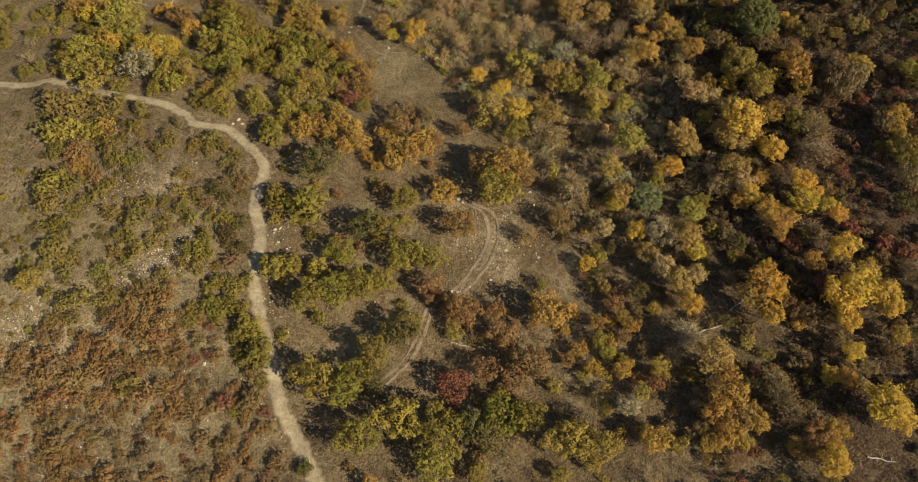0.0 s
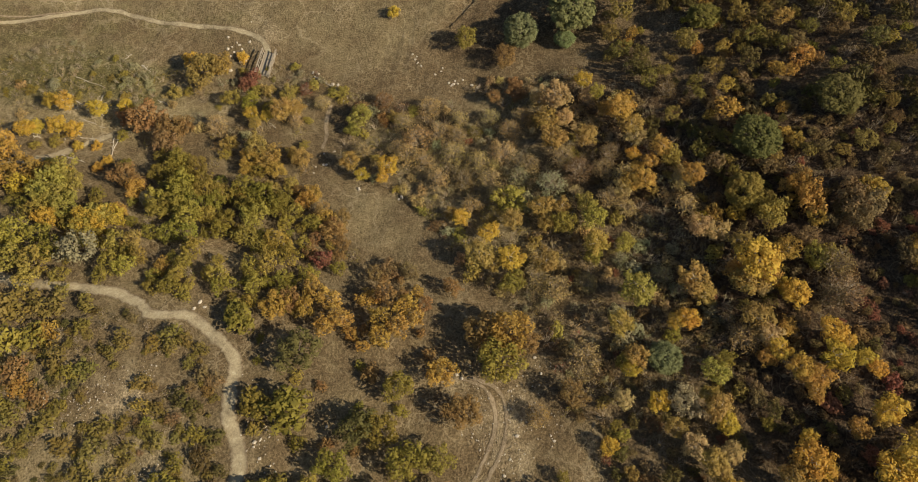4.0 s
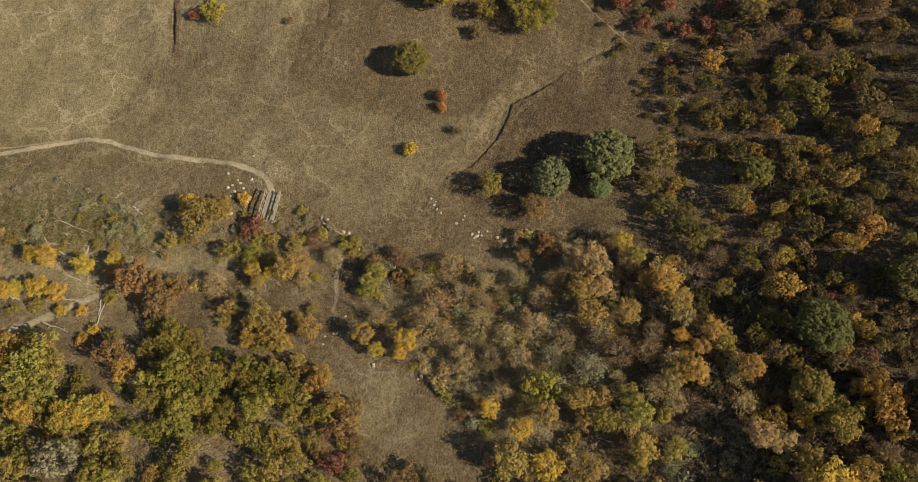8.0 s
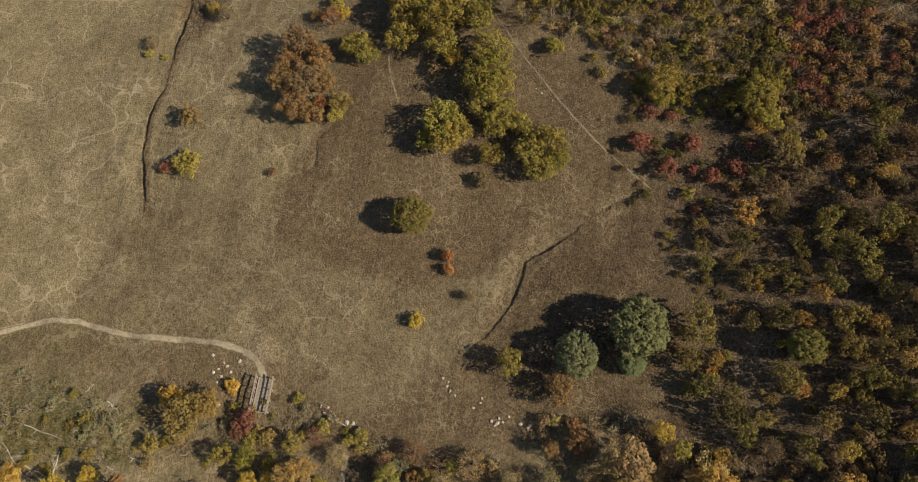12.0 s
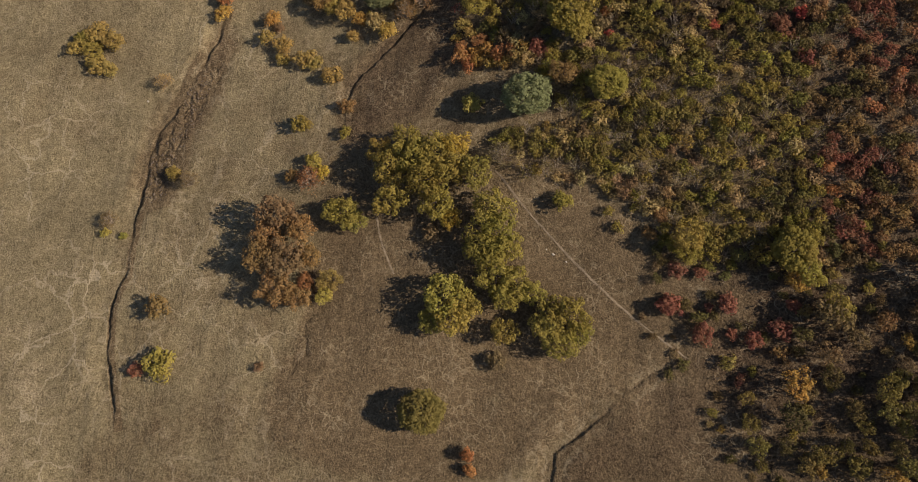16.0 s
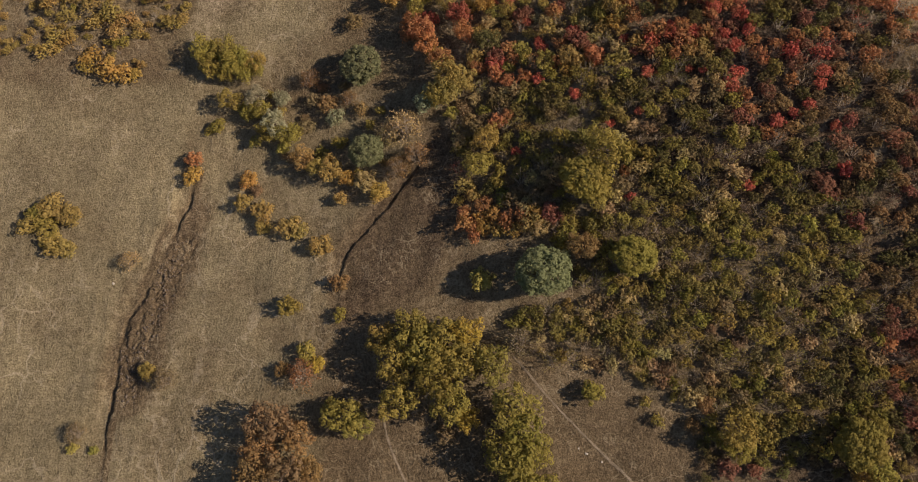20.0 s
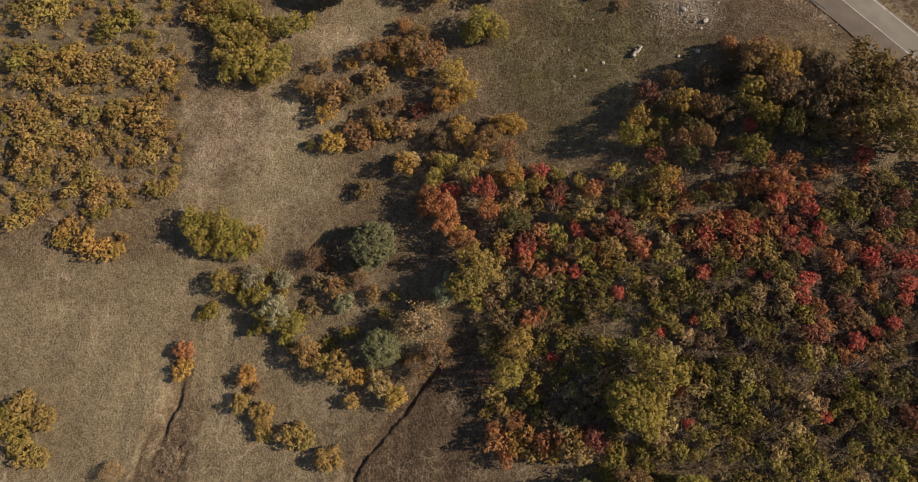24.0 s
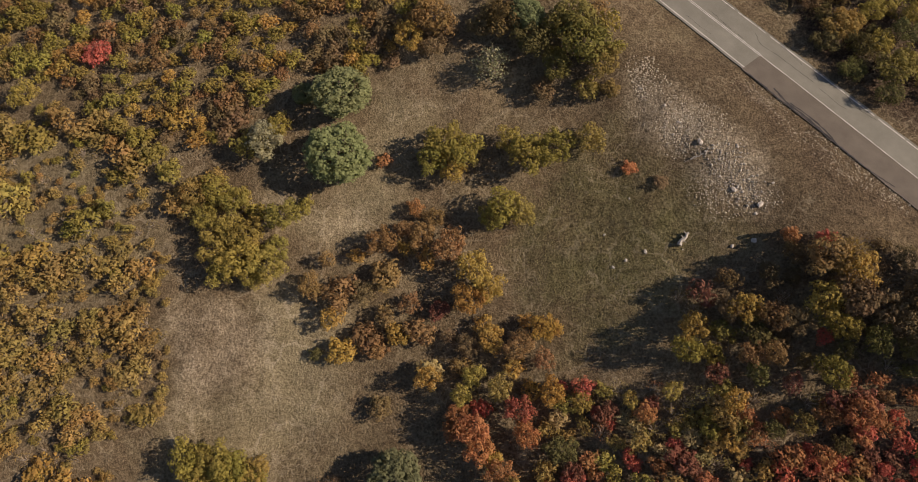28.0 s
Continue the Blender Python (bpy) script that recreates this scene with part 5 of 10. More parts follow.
plant("shrub", 25.0, 184.8, 0.68, "red", 1.0, "scrub slope")
plant("shrub", 26.2, 174.3, 1.6, "wine", 1.0, "scrub slope")
plant("shrub", 41.0, 182.2, 0.73, "red", 1.0, "scrub slope")
plant("shrub", 37.2, 182.5, 0.66, "red", 1.0, "scrub slope")
plant("shrub", 61.8, 175.7, 0.84, "red", 1.0, "scrub slope")
plant("shrub", 11.3, 223.7, 1.92, "rust", 1.0, "scrub slope")
plant("shrub", 10.1, 229.8, 2.3, "rust", 1.0, "scrub slope")
plant("shrub", 16.3, 229.3, 2.12, "rust", 1.0, "scrub slope")
plant("shrub", 8.0, 223.2, 1.74, "amber", 1.0, "scrub slope")
plant("shrub", 12.1, 221.7, 1.4, "rust", 1.0, "scrub slope")
plant("shrub", 17.5, 221.5, 1.91, "rust", 1.0, "scrub slope")
plant("shrub", 15.0, 222.3, 1.57, "amber", 1.0, "scrub slope")
plant("shrub", 16.8, 216.6, 1.71, "tan", 1.0, "scrub slope")
plant("shrub", 10.1, 215.3, 1.54, "brown", 1.0, "scrub slope")
plant("oak", 33.6, 256.4, 2.65, "rust", 1.0, "roadside")
plant("oak", 29.0, 241.3, 2.58, "olive", 1.0, "roadside")
plant("oak", 26.9, 240.1, 2.12, "olive", 1.0, "roadside")
plant("oak", 28.4, 237.9, 1.82, "amber", 1.0, "roadside")
plant("shrub", 21.2, 243.2, 1.08, "coral", 1.0, "roadside")
plant("oak", 22.7, 235.6, 1.21, "coral", 1.0, "roadside")
plant("oak", 24.3, 233.6, 1.36, "rust", 1.0, "roadside")
plant("oak", 22.1, 232.0, 1.78, "rust", 1.0, "roadside")
plant("oak", 24.7, 229.0, 2.2, "rust", 1.0, "roadside")
plant("oak", 17.4, 233.3, 1.94, "rust", 1.0, "roadside")
plant("oak", 12.8, 228.4, 1.62, "brown", 1.0, "roadside")
plant("oak", 7.0, 231.7, 1.63, "rust", 1.0, "roadside")
plant("oak", 20.4, 233.9, 1.2, "rust", 1.0, "roadside")
plant("oak", 26.2, 225.1, 2.18, "amber", 1.0, "roadside")
plant("oak", 24.3, 222.2, 2.02, "amber", 1.0, "roadside")
plant("oak", 27.4, 222.4, 1.73, "amber", 1.0, "roadside")
plant("oak", 20.6, 222.7, 1.31, "wine", 1.0, "roadside")
plant("shrub", 4.9, 224.3, 0.88, "dark", 1.0, "roadside")
plant("oak", 31.0, 215.2, 1.68, "amber", 1.0, "roadside")
plant("oak", 27.7, 214.5, 1.82, "rust", 1.0, "roadside")
plant("oak", 25.0, 216.7, 1.56, "amber", 1.0, "roadside")
plant("oak", 22.2, 217.3, 1.43, "brown", 1.0, "roadside")
plant("shrub", 32.4, 214.8, 0.99, "amber", 1.0, "roadside")
plant("shrub", 30.2, 208.5, 0.69, "red", 1.0, "roadside")
plant("shrub", 37.7, 202.5, 1.18, "wine", 1.0, "roadside")
plant("shrub", 33.1, 202.7, 0.94, "red", 1.0, "roadside")
plant("shrub", 38.2, 197.6, 0.9, "red", 1.0, "roadside")
plant("shrub", 48.8, 195.6, 1.12, "coral", 1.0, "roadside")
plant("shrub", 49.3, 191.9, 0.61, "red", 1.0, "roadside")
plant("oak", 69.3, 200.1, 3.32, "moss", 1.0, "roadside")
plant("oak", 71.6, 197.6, 3.65, "umber", 1.0, "roadside")
plant("oak", 65.6, 199.6, 2.48, "umber", 1.0, "roadside")
plant("oak", 67.8, 194.8, 3.38, "moss", 1.0, "roadside")
plant("oak", 64.6, 194.7, 2.58, "rust", 1.0, "roadside")
plant("oak", 68.7, 191.0, 3.07, "moss", 1.0, "roadside")
plant("oak", 60.2, 208.0, 2.66, "rust", 1.0, "roadside")
plant("oak", 62.0, 205.8, 2.34, "amber", 1.0, "roadside")
plant("bare", -9.1, 274.1, 1.6, "red", 0.7, "roadside")
plant("oak", -20.4, 272.0, 1.95, "olive", 1.0, "roadside")
plant("shrub", 48.3, 228.4, 1.03, "coral", 0.6, "roadside")
plant("shrub", 50.6, 224.9, 1.01, "brown", 0.6, "roadside")
plant("oak", 81.9, 234.3, 1.67, "amber", 1.0, "roadside")
plant("oak", 85.1, 234.3, 1.67, "olive", 1.0, "roadside")
plant("oak", 83.3, 229.9, 1.8, "olive", 1.0, "roadside")
plant("oak", 86.4, 229.7, 1.8, "dark", 1.0, "roadside")
plant("oak", 88.9, 231.4, 1.66, "olive", 1.0, "roadside")
plant("oak", 84.4, 226.0, 1.62, "green", 1.0, "roadside")

plant("oak", -2.3, 240.6, 2.54, "lime", 1, "meadow corner oaks")
plant("oak", 0.2, 237.9, 2.67, "olive", 1, "meadow corner oaks")
plant("oak", 2.9, 236.3, 2.47, "lime", 1, "meadow corner oaks")
plant("oak", 4.8, 237.7, 1.78, "olive", 1, "meadow corner oaks")
plant("oak", -2.5, 237.6, 1.98, "olive", 1, "meadow corner oaks")
plant("oak", 0.4, 236.4, 1.78, "olive", 1, "meadow corner oaks")
plant("oak", 1.0, 235.1, 1.24, "lime", 1, "meadow corner oaks")
plant("oak", -12.2, 217.4, 2.27, "olive", 1, "meadow corner oaks")
plant("oak", -8.7, 216.2, 2.06, "olive", 1, "meadow corner oaks")
plant("oak", -6.1, 214.6, 1.71, "olive", 1, "meadow corner oaks")
plant("oak", -11.2, 214.9, 1.57, "olive", 1, "meadow corner oaks")
plant("oak", -8.0, 213.7, 1.55, "olive", 1, "meadow corner oaks")
plant("oak", 18.6, 208.3, 2.05, "coral", 1.35, "reddening oaks")
plant("oak", 17.8, 210.4, 1.44, "coral", 1.35, "reddening oaks")
plant("shrub", 20.8, 210.1, 1.28, "red", 1.35, "reddening oaks")
plant("oak", 24.6, 208.1, 1.73, "red", 1.35, "reddening oaks")
plant("oak", 24.3, 205.1, 1.56, "coral", 1.35, "reddening oaks")
plant("oak", 19.9, 202.5, 1.71, "coral", 1.35, "reddening oaks")
plant("oak", 21.3, 213.7, 1.45, "lime", 1.35, "reddening oaks")
plant("oak", 19.2, 212.2, 1.44, "lime", 1.35, "reddening oaks")
plant("oak", 23.4, 211.0, 1.59, "ochre", 1.35, "reddening oaks")
plant("oak", 16.5, 215.8, 1.63, "amber", 1.35, "reddening oaks")
plant("shrub", 32.6, 203.7, 1.09, "wine", 1.35, "reddening oaks")
plant("shrub", 36.8, 201.7, 1.24, "coral", 1.35, "reddening oaks")
plant("shrub", 38.0, 195.1, 1.22, "wine", 1.35, "reddening oaks")
plant("shrub", 27.3, 199.4, 1.24, "wine", 1.35, "reddening oaks")
plant("shrub", 26.2, 196.9, 1.23, "coral", 1.35, "reddening oaks")
plant("shrub", 33.5, 198.9, 0.69, "red", 1.35, "reddening oaks")
plant("shrub", 38.8, 192.6, 1.52, "coral", 1, "reddening oaks")
plant("shrub", 25.7, 190.1, 1.07, "coral", 1, "reddening oaks")
plant("shrub", 23.4, 189.6, 0.92, "coral", 1, "reddening oaks")
plant("oak", 54.6, 192.7, 1.87, "coral", 1, "reddening oaks")
plant("oak", 52.2, 193.9, 1.55, "coral", 1, "reddening oaks")
plant("shrub", 54.1, 190.8, 1.10, "coral", 1, "reddening oaks")
plant("shrub", 54.7, 185.0, 0.94, "red", 1, "reddening oaks")
plant("shrub", 50.1, 183.7, 0.62, "red", 1, "reddening oaks")
plant("shrub", 48.7, 184.7, 0.62, "red", 1, "reddening oaks")
plant("oak", 19.9, 199.5, 2.16, "ochre", 1.35, "reddening oaks")
plant("oak", 17.5, 196.8, 1.86, "olive", 1.35, "reddening oaks")
plant("oak", 20.8, 197.7, 1.55, "ochre", 1.35, "reddening oaks")
plant("bare", 11.7, 195.0, 2.67, "tan", 1, "reddening oaks")
plant("bare", 9.2, 195.3, 1.60, "tan", 1.35, "reddening oaks")
plant("oak", 50.6, 206.8, 1.91, "amber", 1.35, "reddening oaks")
plant("oak", 52.6, 205.1, 1.59, "rust", 1.35, "reddening oaks")
plant("oak", 49.2, 207.8, 1.43, "brown", 1.35, "reddening oaks")
plant("oak", 44.9, 207.6, 1.74, "olive", 1.35, "reddening oaks")
plant("oak", 43.4, 206.0, 1.57, "olive", 1.35, "reddening oaks")
plant("oak", 45.5, 204.2, 1.25, "olive", 1.35, "reddening oaks")
plant("oak", 48.7, 202.5, 1.41, "rust", 1.35, "reddening oaks")
plant("oak", 50.8, 201.4, 1.41, "rust", 1.35, "reddening oaks")
plant("oak", 57.2, 204.0, 2.09, "olive", 1.35, "reddening oaks")
plant("oak", 60.1, 203.2, 2.11, "brown", 1.35, "reddening oaks")
plant("oak", 61.5, 200.9, 1.94, "brown", 1.35, "reddening oaks")
plant("oak", 57.6, 200.8, 1.60, "olive", 1.35, "reddening oaks")
plant("oak", 54.4, 203.3, 1.59, "brown", 1.35, "reddening oaks")
plant("oak", 59.6, 198.3, 1.60, "deep", 1.35, "reddening oaks")
plant("oak", 62.9, 198.8, 1.95, "brown", 1.35, "reddening oaks")
plant("oak", 65.1, 197.8, 1.48, "brown", 1.35, "reddening oaks")
plant("oak", 54.5, 197.1, 1.73, "green", 1.35, "reddening oaks")
plant("shrub", 56.1, 200.9, 0.96, "red", 1.35, "reddening oaks")
plant("shrub", 59.0, 211.9, 1.09, "coral", 1.35, "reddening oaks")
plant("shrub", 61.6, 209.8, 1.09, "red", 1.35, "reddening oaks")
plant("bare", 62.4, 207.1, 1.66, "ochre", 1.35, "reddening oaks")
plant("bare", 62.8, 204.6, 1.32, "brown", 1.35, "reddening oaks")
sown("shrub", 38.1, 124.5, 1.31, "moss", 1, "oaks of the dark slope")
sown("oak", 38.5, 119.5, 1.12, "moss", 1, "oaks of the dark slope")
sown("oak", 37.8, 116.5, 1.26, "moss", 1, "oaks of the dark slope")
sown("oak", 37.5, 113.5, 1.41, "moss", 1, "oaks of the dark slope")
sown("oak", 37.3, 111.3, 1.09, "moss", 1, "oaks of the dark slope")
sown("oak", 44.5, 119.3, 1.93, "amber", 1, "oaks of the dark slope")
sown("oak", 42.6, 115.5, 1.74, "deep", 1, "oaks of the dark slope")
sown("shrub", 45.0, 116.1, 0.96, "moss", 1, "oaks of the dark slope")
sown("oak", 40.9, 112.7, 1.25, "deep", 1, "oaks of the dark slope")
sown("oak", 42.2, 110.0, 1.70, "moss", 1, "oaks of the dark slope")
sown("oak", 44.6, 110.4, 1.71, "moss", 1, "oaks of the dark slope")
sown("shrub", 43.5, 108.7, 0.93, "amber", 1, "oaks of the dark slope")
sown("oak", 48.8, 119.0, 1.46, "deep", 1, "oaks of the dark slope")
sown("oak", 51.4, 125.9, 2.49, "brown", 1, "oaks of the dark slope")
sown("oak", 53.4, 122.4, 1.65, "umber", 1, "oaks of the dark slope")
sown("oak", 49.2, 121.7, 1.80, "brown", 1, "oaks of the dark slope")
sown("shrub", 44.5, 123.7, 1.15, "rust", 1, "oaks of the dark slope")
sown("shrub", 49.1, 127.9, 1.18, "rust", 1, "oaks of the dark slope")
sown("oak", 53.9, 115.7, 1.78, "moss", 1, "oaks of the dark slope")
sown("oak", 56.2, 116.6, 1.15, "moss", 1, "oaks of the dark slope")
sown("oak", 57.8, 114.4, 1.78, "moss", 1, "oaks of the dark slope")
sown("oak", 60.5, 113.1, 2.27, "moss", 1, "oaks of the dark slope")
sown("oak", 57.0, 117.8, 1.15, "brown", 1, "oaks of the dark slope")
sown("shrub", 58.9, 120.3, 1.17, "amber", 1, "oaks of the dark slope")
sown("oak", 60.4, 117.9, 1.33, "brown", 1, "oaks of the dark slope")
sown("oak", 63.7, 118.1, 1.50, "brown", 1, "oaks of the dark slope")
sown("oak", 66.2, 116.6, 1.50, "umber", 1, "oaks of the dark slope")
sown("oak", 56.9, 123.4, 1.51, "rust", 1, "oaks of the dark slope")
sown("oak", 60.8, 123.1, 1.52, "umber", 1, "oaks of the dark slope")
sown("oak", 64.1, 122.0, 1.69, "rust", 1, "oaks of the dark slope")
sown("oak", 67.6, 121.3, 1.87, "rust", 1, "oaks of the dark slope")
sown("oak", 49.8, 114.2, 1.44, "deep", 1, "oaks of the dark slope")
sown("oak", 50.2, 112.1, 1.11, "moss", 1, "oaks of the dark slope")
sown("oak", 53.6, 112.9, 1.76, "moss", 1, "oaks of the dark slope")
sown("oak", 54.0, 110.8, 1.12, "moss", 1, "oaks of the dark slope")
sown("oak", 55.8, 112.3, 1.29, "moss", 1, "oaks of the dark slope")
sown("oak", 56.7, 109.7, 1.91, "moss", 1, "oaks of the dark slope")
sown("oak", 58.6, 109.1, 1.12, "moss", 1, "oaks of the dark slope")
sown("shrub", 60.5, 111.3, 1.14, "amber", 1, "oaks of the dark slope")
sown("oak", 63.2, 106.6, 1.92, "brown", 1, "oaks of the dark slope")
sown("oak", 63.4, 110.4, 1.30, "deep", 1, "oaks of the dark slope")
sown("oak", 47.4, 108.0, 1.71, "moss", 1, "oaks of the dark slope")
sown("oak", 47.1, 110.5, 1.10, "deep", 1, "oaks of the dark slope")
sown("oak", 49.5, 109.9, 1.10, "moss", 1, "oaks of the dark slope")
sown("oak", 50.1, 105.9, 1.40, "amber", 1, "oaks of the dark slope")
sown("oak", 52.0, 106.4, 1.56, "moss", 1, "oaks of the dark slope")
sown("oak", 52.3, 108.9, 1.11, "deep", 1, "oaks of the dark slope")
sown("oak", 56.8, 106.8, 1.27, "moss", 1, "oaks of the dark slope")
sown("oak", 57.8, 104.2, 1.57, "moss", 1, "oaks of the dark slope")
sown("oak", 59.2, 103.1, 1.72, "brown", 1, "oaks of the dark slope")
sown("oak", 61.0, 102.0, 1.72, "amber", 1, "oaks of the dark slope")
sown("oak", 63.6, 104.2, 1.59, "brown", 1, "oaks of the dark slope")
sown("shrub", 62.6, 104.1, 1.12, "amber", 1, "oaks of the dark slope")
sown("shrub", 39.6, 106.3, 1.07, "rust", 1, "oaks of the dark slope")
sown("oak", 40.9, 104.1, 1.36, "deep", 1, "oaks of the dark slope")
sown("shrub", 43.4, 104.8, 1.23, "brown", 1, "oaks of the dark slope")
sown("oak", 44.8, 103.8, 1.67, "deep", 1, "oaks of the dark slope")
sown("oak", 47.3, 103.0, 1.22, "amber", 1, "oaks of the dark slope")
sown("oak", 34.2, 105.1, 2.68, "moss", 1, "oaks of the dark slope")
sown("oak", 32.3, 104.3, 1.35, "moss", 1, "oaks of the dark slope")
sown("oak", 31.9, 100.8, 1.77, "moss", 1, "oaks of the dark slope")
sown("oak", 35.1, 99.9, 1.18, "amber", 1, "oaks of the dark slope")
plant("pine", 45.9, 98.8, 2.37, "moss", 1, "oaks of the dark slope")
sown("shrub", 48.5, 98.4, 1.06, "amber", 1, "oaks of the dark slope")
sown("oak", 51.4, 101.7, 1.68, "moss", 1, "oaks of the dark slope")
sown("oak", 53.5, 101.7, 1.54, "moss", 1, "oaks of the dark slope")
sown("oak", 55.4, 100.0, 1.54, "amber", 1, "oaks of the dark slope")
sown("oak", 57.1, 98.3, 1.38, "deep", 1, "oaks of the dark slope")
sown("oak", 60.5, 98.9, 1.56, "moss", 1, "oaks of the dark slope")
sown("oak", 62.1, 96.9, 1.40, "deep", 1, "oaks of the dark slope")
sown("oak", 50.9, 98.1, 1.66, "moss", 1, "oaks of the dark slope")
sown("oak", 52.2, 96.2, 1.66, "moss", 1, "oaks of the dark slope")
sown("oak", 54.6, 96.7, 1.52, "moss", 1, "oaks of the dark slope")
sown("oak", 56.7, 95.0, 1.67, "ochre", 1, "oaks of the dark slope")
sown("oak", 59.1, 96.1, 1.08, "moss", 1, "oaks of the dark slope")
sown("oak", 59.8, 92.2, 1.37, "moss", 1, "oaks of the dark slope")
sown("oak", 32.7, 97.0, 1.74, "moss", 1, "oaks of the dark slope")
sown("oak", 30.8, 96.6, 1.17, "moss", 1, "oaks of the dark slope")
sown("shrub", 34.3, 98.6, 1.04, "amber", 1, "oaks of the dark slope")
sown("oak", 35.5, 95.0, 1.45, "deep", 1, "oaks of the dark slope")
sown("oak", 42.5, 95.4, 1.76, "moss", 1, "oaks of the dark slope")
sown("oak", 44.0, 93.8, 1.18, "amber", 1, "oaks of the dark slope")
sown("oak", 42.6, 97.2, 1.04, "moss", 1, "oaks of the dark slope")
sown("oak", 47.6, 92.9, 1.48, "amber", 1, "oaks of the dark slope")
sown("oak", 50.2, 93.9, 1.34, "moss", 1, "oaks of the dark slope")
sown("oak", 50.7, 91.6, 1.19, "moss", 1, "oaks of the dark slope")
sown("oak", 52.2, 93.5, 1.64, "moss", 1, "oaks of the dark slope")
sown("oak", 54.1, 92.1, 1.65, "moss", 1, "oaks of the dark slope")
sown("oak", 55.4, 90.1, 1.49, "moss", 1, "oaks of the dark slope")
sown("oak", 57.6, 90.5, 1.35, "brown", 1, "oaks of the dark slope")
sown("oak", 34.0, 92.5, 1.72, "deep", 1, "oaks of the dark slope")
sown("oak", 35.7, 89.8, 1.71, "moss", 1, "oaks of the dark slope")
sown("oak", 36.0, 92.7, 1.16, "deep", 1, "oaks of the dark slope")
sown("oak", 38.6, 91.3, 1.16, "moss", 1, "oaks of the dark slope")
sown("shrub", 40.3, 93.6, 0.88, "moss", 1, "oaks of the dark slope")
sown("oak", 45.4, 89.6, 1.74, "moss", 1, "oaks of the dark slope")
sown("shrub", 48.1, 91.7, 1.04, "rust", 1, "oaks of the dark slope")
sown("shrub", 48.7, 87.7, 0.88, "amber", 1, "oaks of the dark slope")
sown("oak", 50.3, 88.8, 2.19, "deep", 1, "oaks of the dark slope")
sown("shrub", 49.2, 86.7, 1.03, "brown", 1, "oaks of the dark slope")
sown("oak", 53.5, 86.3, 1.32, "amber", 1, "oaks of the dark slope")
sown("oak", 55.3, 85.6, 1.33, "amber", 1, "oaks of the dark slope")
sown("oak", 57.2, 87.2, 1.93, "amber", 1, "oaks of the dark slope")
sown("shrub", 59.6, 87.0, 1.06, "rust", 1, "oaks of the dark slope")
sown("oak", 56.5, 89.4, 1.49, "brown", 1, "oaks of the dark slope")
sown("oak", 42.0, 87.2, 1.44, "moss", 1, "oaks of the dark slope")
sown("oak", 42.2, 85.0, 1.00, "moss", 1, "oaks of the dark slope")
sown("oak", 46.2, 85.5, 1.44, "amber", 1, "oaks of the dark slope")
sown("shrub", 48.1, 84.9, 0.87, "moss", 1, "oaks of the dark slope")
plant("bare", 37.9, 87.2, 1.71, "brown", 1, "oaks of the dark slope")
sown("oak", 32.0, 87.9, 1.14, "amber", 1, "oaks of the dark slope")
sown("shrub", 30.8, 88.8, 0.86, "deep", 1, "oaks of the dark slope")
sown("oak", 45.1, 81.1, 2.12, "amber", 1, "oaks of the dark slope")
sown("oak", 43.9, 82.6, 1.28, "brown", 1, "oaks of the dark slope")
sown("shrub", 42.9, 81.2, 1.00, "amber", 1, "oaks of the dark slope")
sown("shrub", 48.2, 83.3, 1.02, "rust", 1, "oaks of the dark slope")
sown("oak", 51.1, 80.9, 1.30, "moss", 1, "oaks of the dark slope")
sown("oak", 52.5, 79.3, 1.16, "amber", 1, "oaks of the dark slope")
sown("oak", 49.4, 79.1, 1.01, "deep", 1, "oaks of the dark slope")
sown("shrub", 47.9, 79.9, 0.86, "deep", 1, "oaks of the dark slope")
sown("oak", 37.7, 82.5, 1.41, "moss", 1, "oaks of the dark slope")
sown("oak", 38.9, 80.2, 0.98, "deep", 1, "oaks of the dark slope")
sown("oak", 34.7, 82.0, 1.26, "deep", 1, "oaks of the dark slope")
sown("oak", 34.0, 79.7, 1.25, "deep", 1, "oaks of the dark slope")
sown("oak", 39.8, 78.3, 1.26, "deep", 1, "oaks of the dark slope")
sown("oak", 41.8, 77.2, 1.67, "moss", 1, "oaks of the dark slope")
sown("oak", 39.7, 75.2, 1.25, "moss", 1, "oaks of the dark slope")
sown("oak", 41.4, 74.5, 1.12, "amber", 1, "oaks of the dark slope")
plant("pine", 47.3, 74.8, 3.16, "dark", 1, "oaks of the dark slope")
sown("oak", 52.0, 74.7, 1.29, "amber", 1, "oaks of the dark slope")
sown("oak", 49.6, 71.9, 1.41, "ochre", 1, "oaks of the dark slope")
sown("oak", 52.6, 73.2, 1.15, "amber", 1, "oaks of the dark slope")
sown("oak", 54.0, 71.4, 1.15, "moss", 1, "oaks of the dark slope")
sown("oak", 41.3, 72.6, 1.39, "brown", 1, "oaks of the dark slope")
sown("oak", 43.2, 72.4, 1.12, "moss", 1, "oaks of the dark slope")
plant("aspen", 37.6, 70.8, 1.75, "amber", 1, "oaks of the dark slope")
plant("bare", 36.2, 70.4, 1.64, "tan", 1, "oaks of the dark slope")
sown("oak", 44.1, 68.9, 1.39, "amber", 1, "oaks of the dark slope")
sown("oak", 43.5, 70.7, 0.98, "moss", 1, "oaks of the dark slope")
sown("oak", 47.8, 69.8, 1.40, "brown", 1, "oaks of the dark slope")
sown("oak", 49.7, 69.6, 1.13, "brown", 1, "oaks of the dark slope")
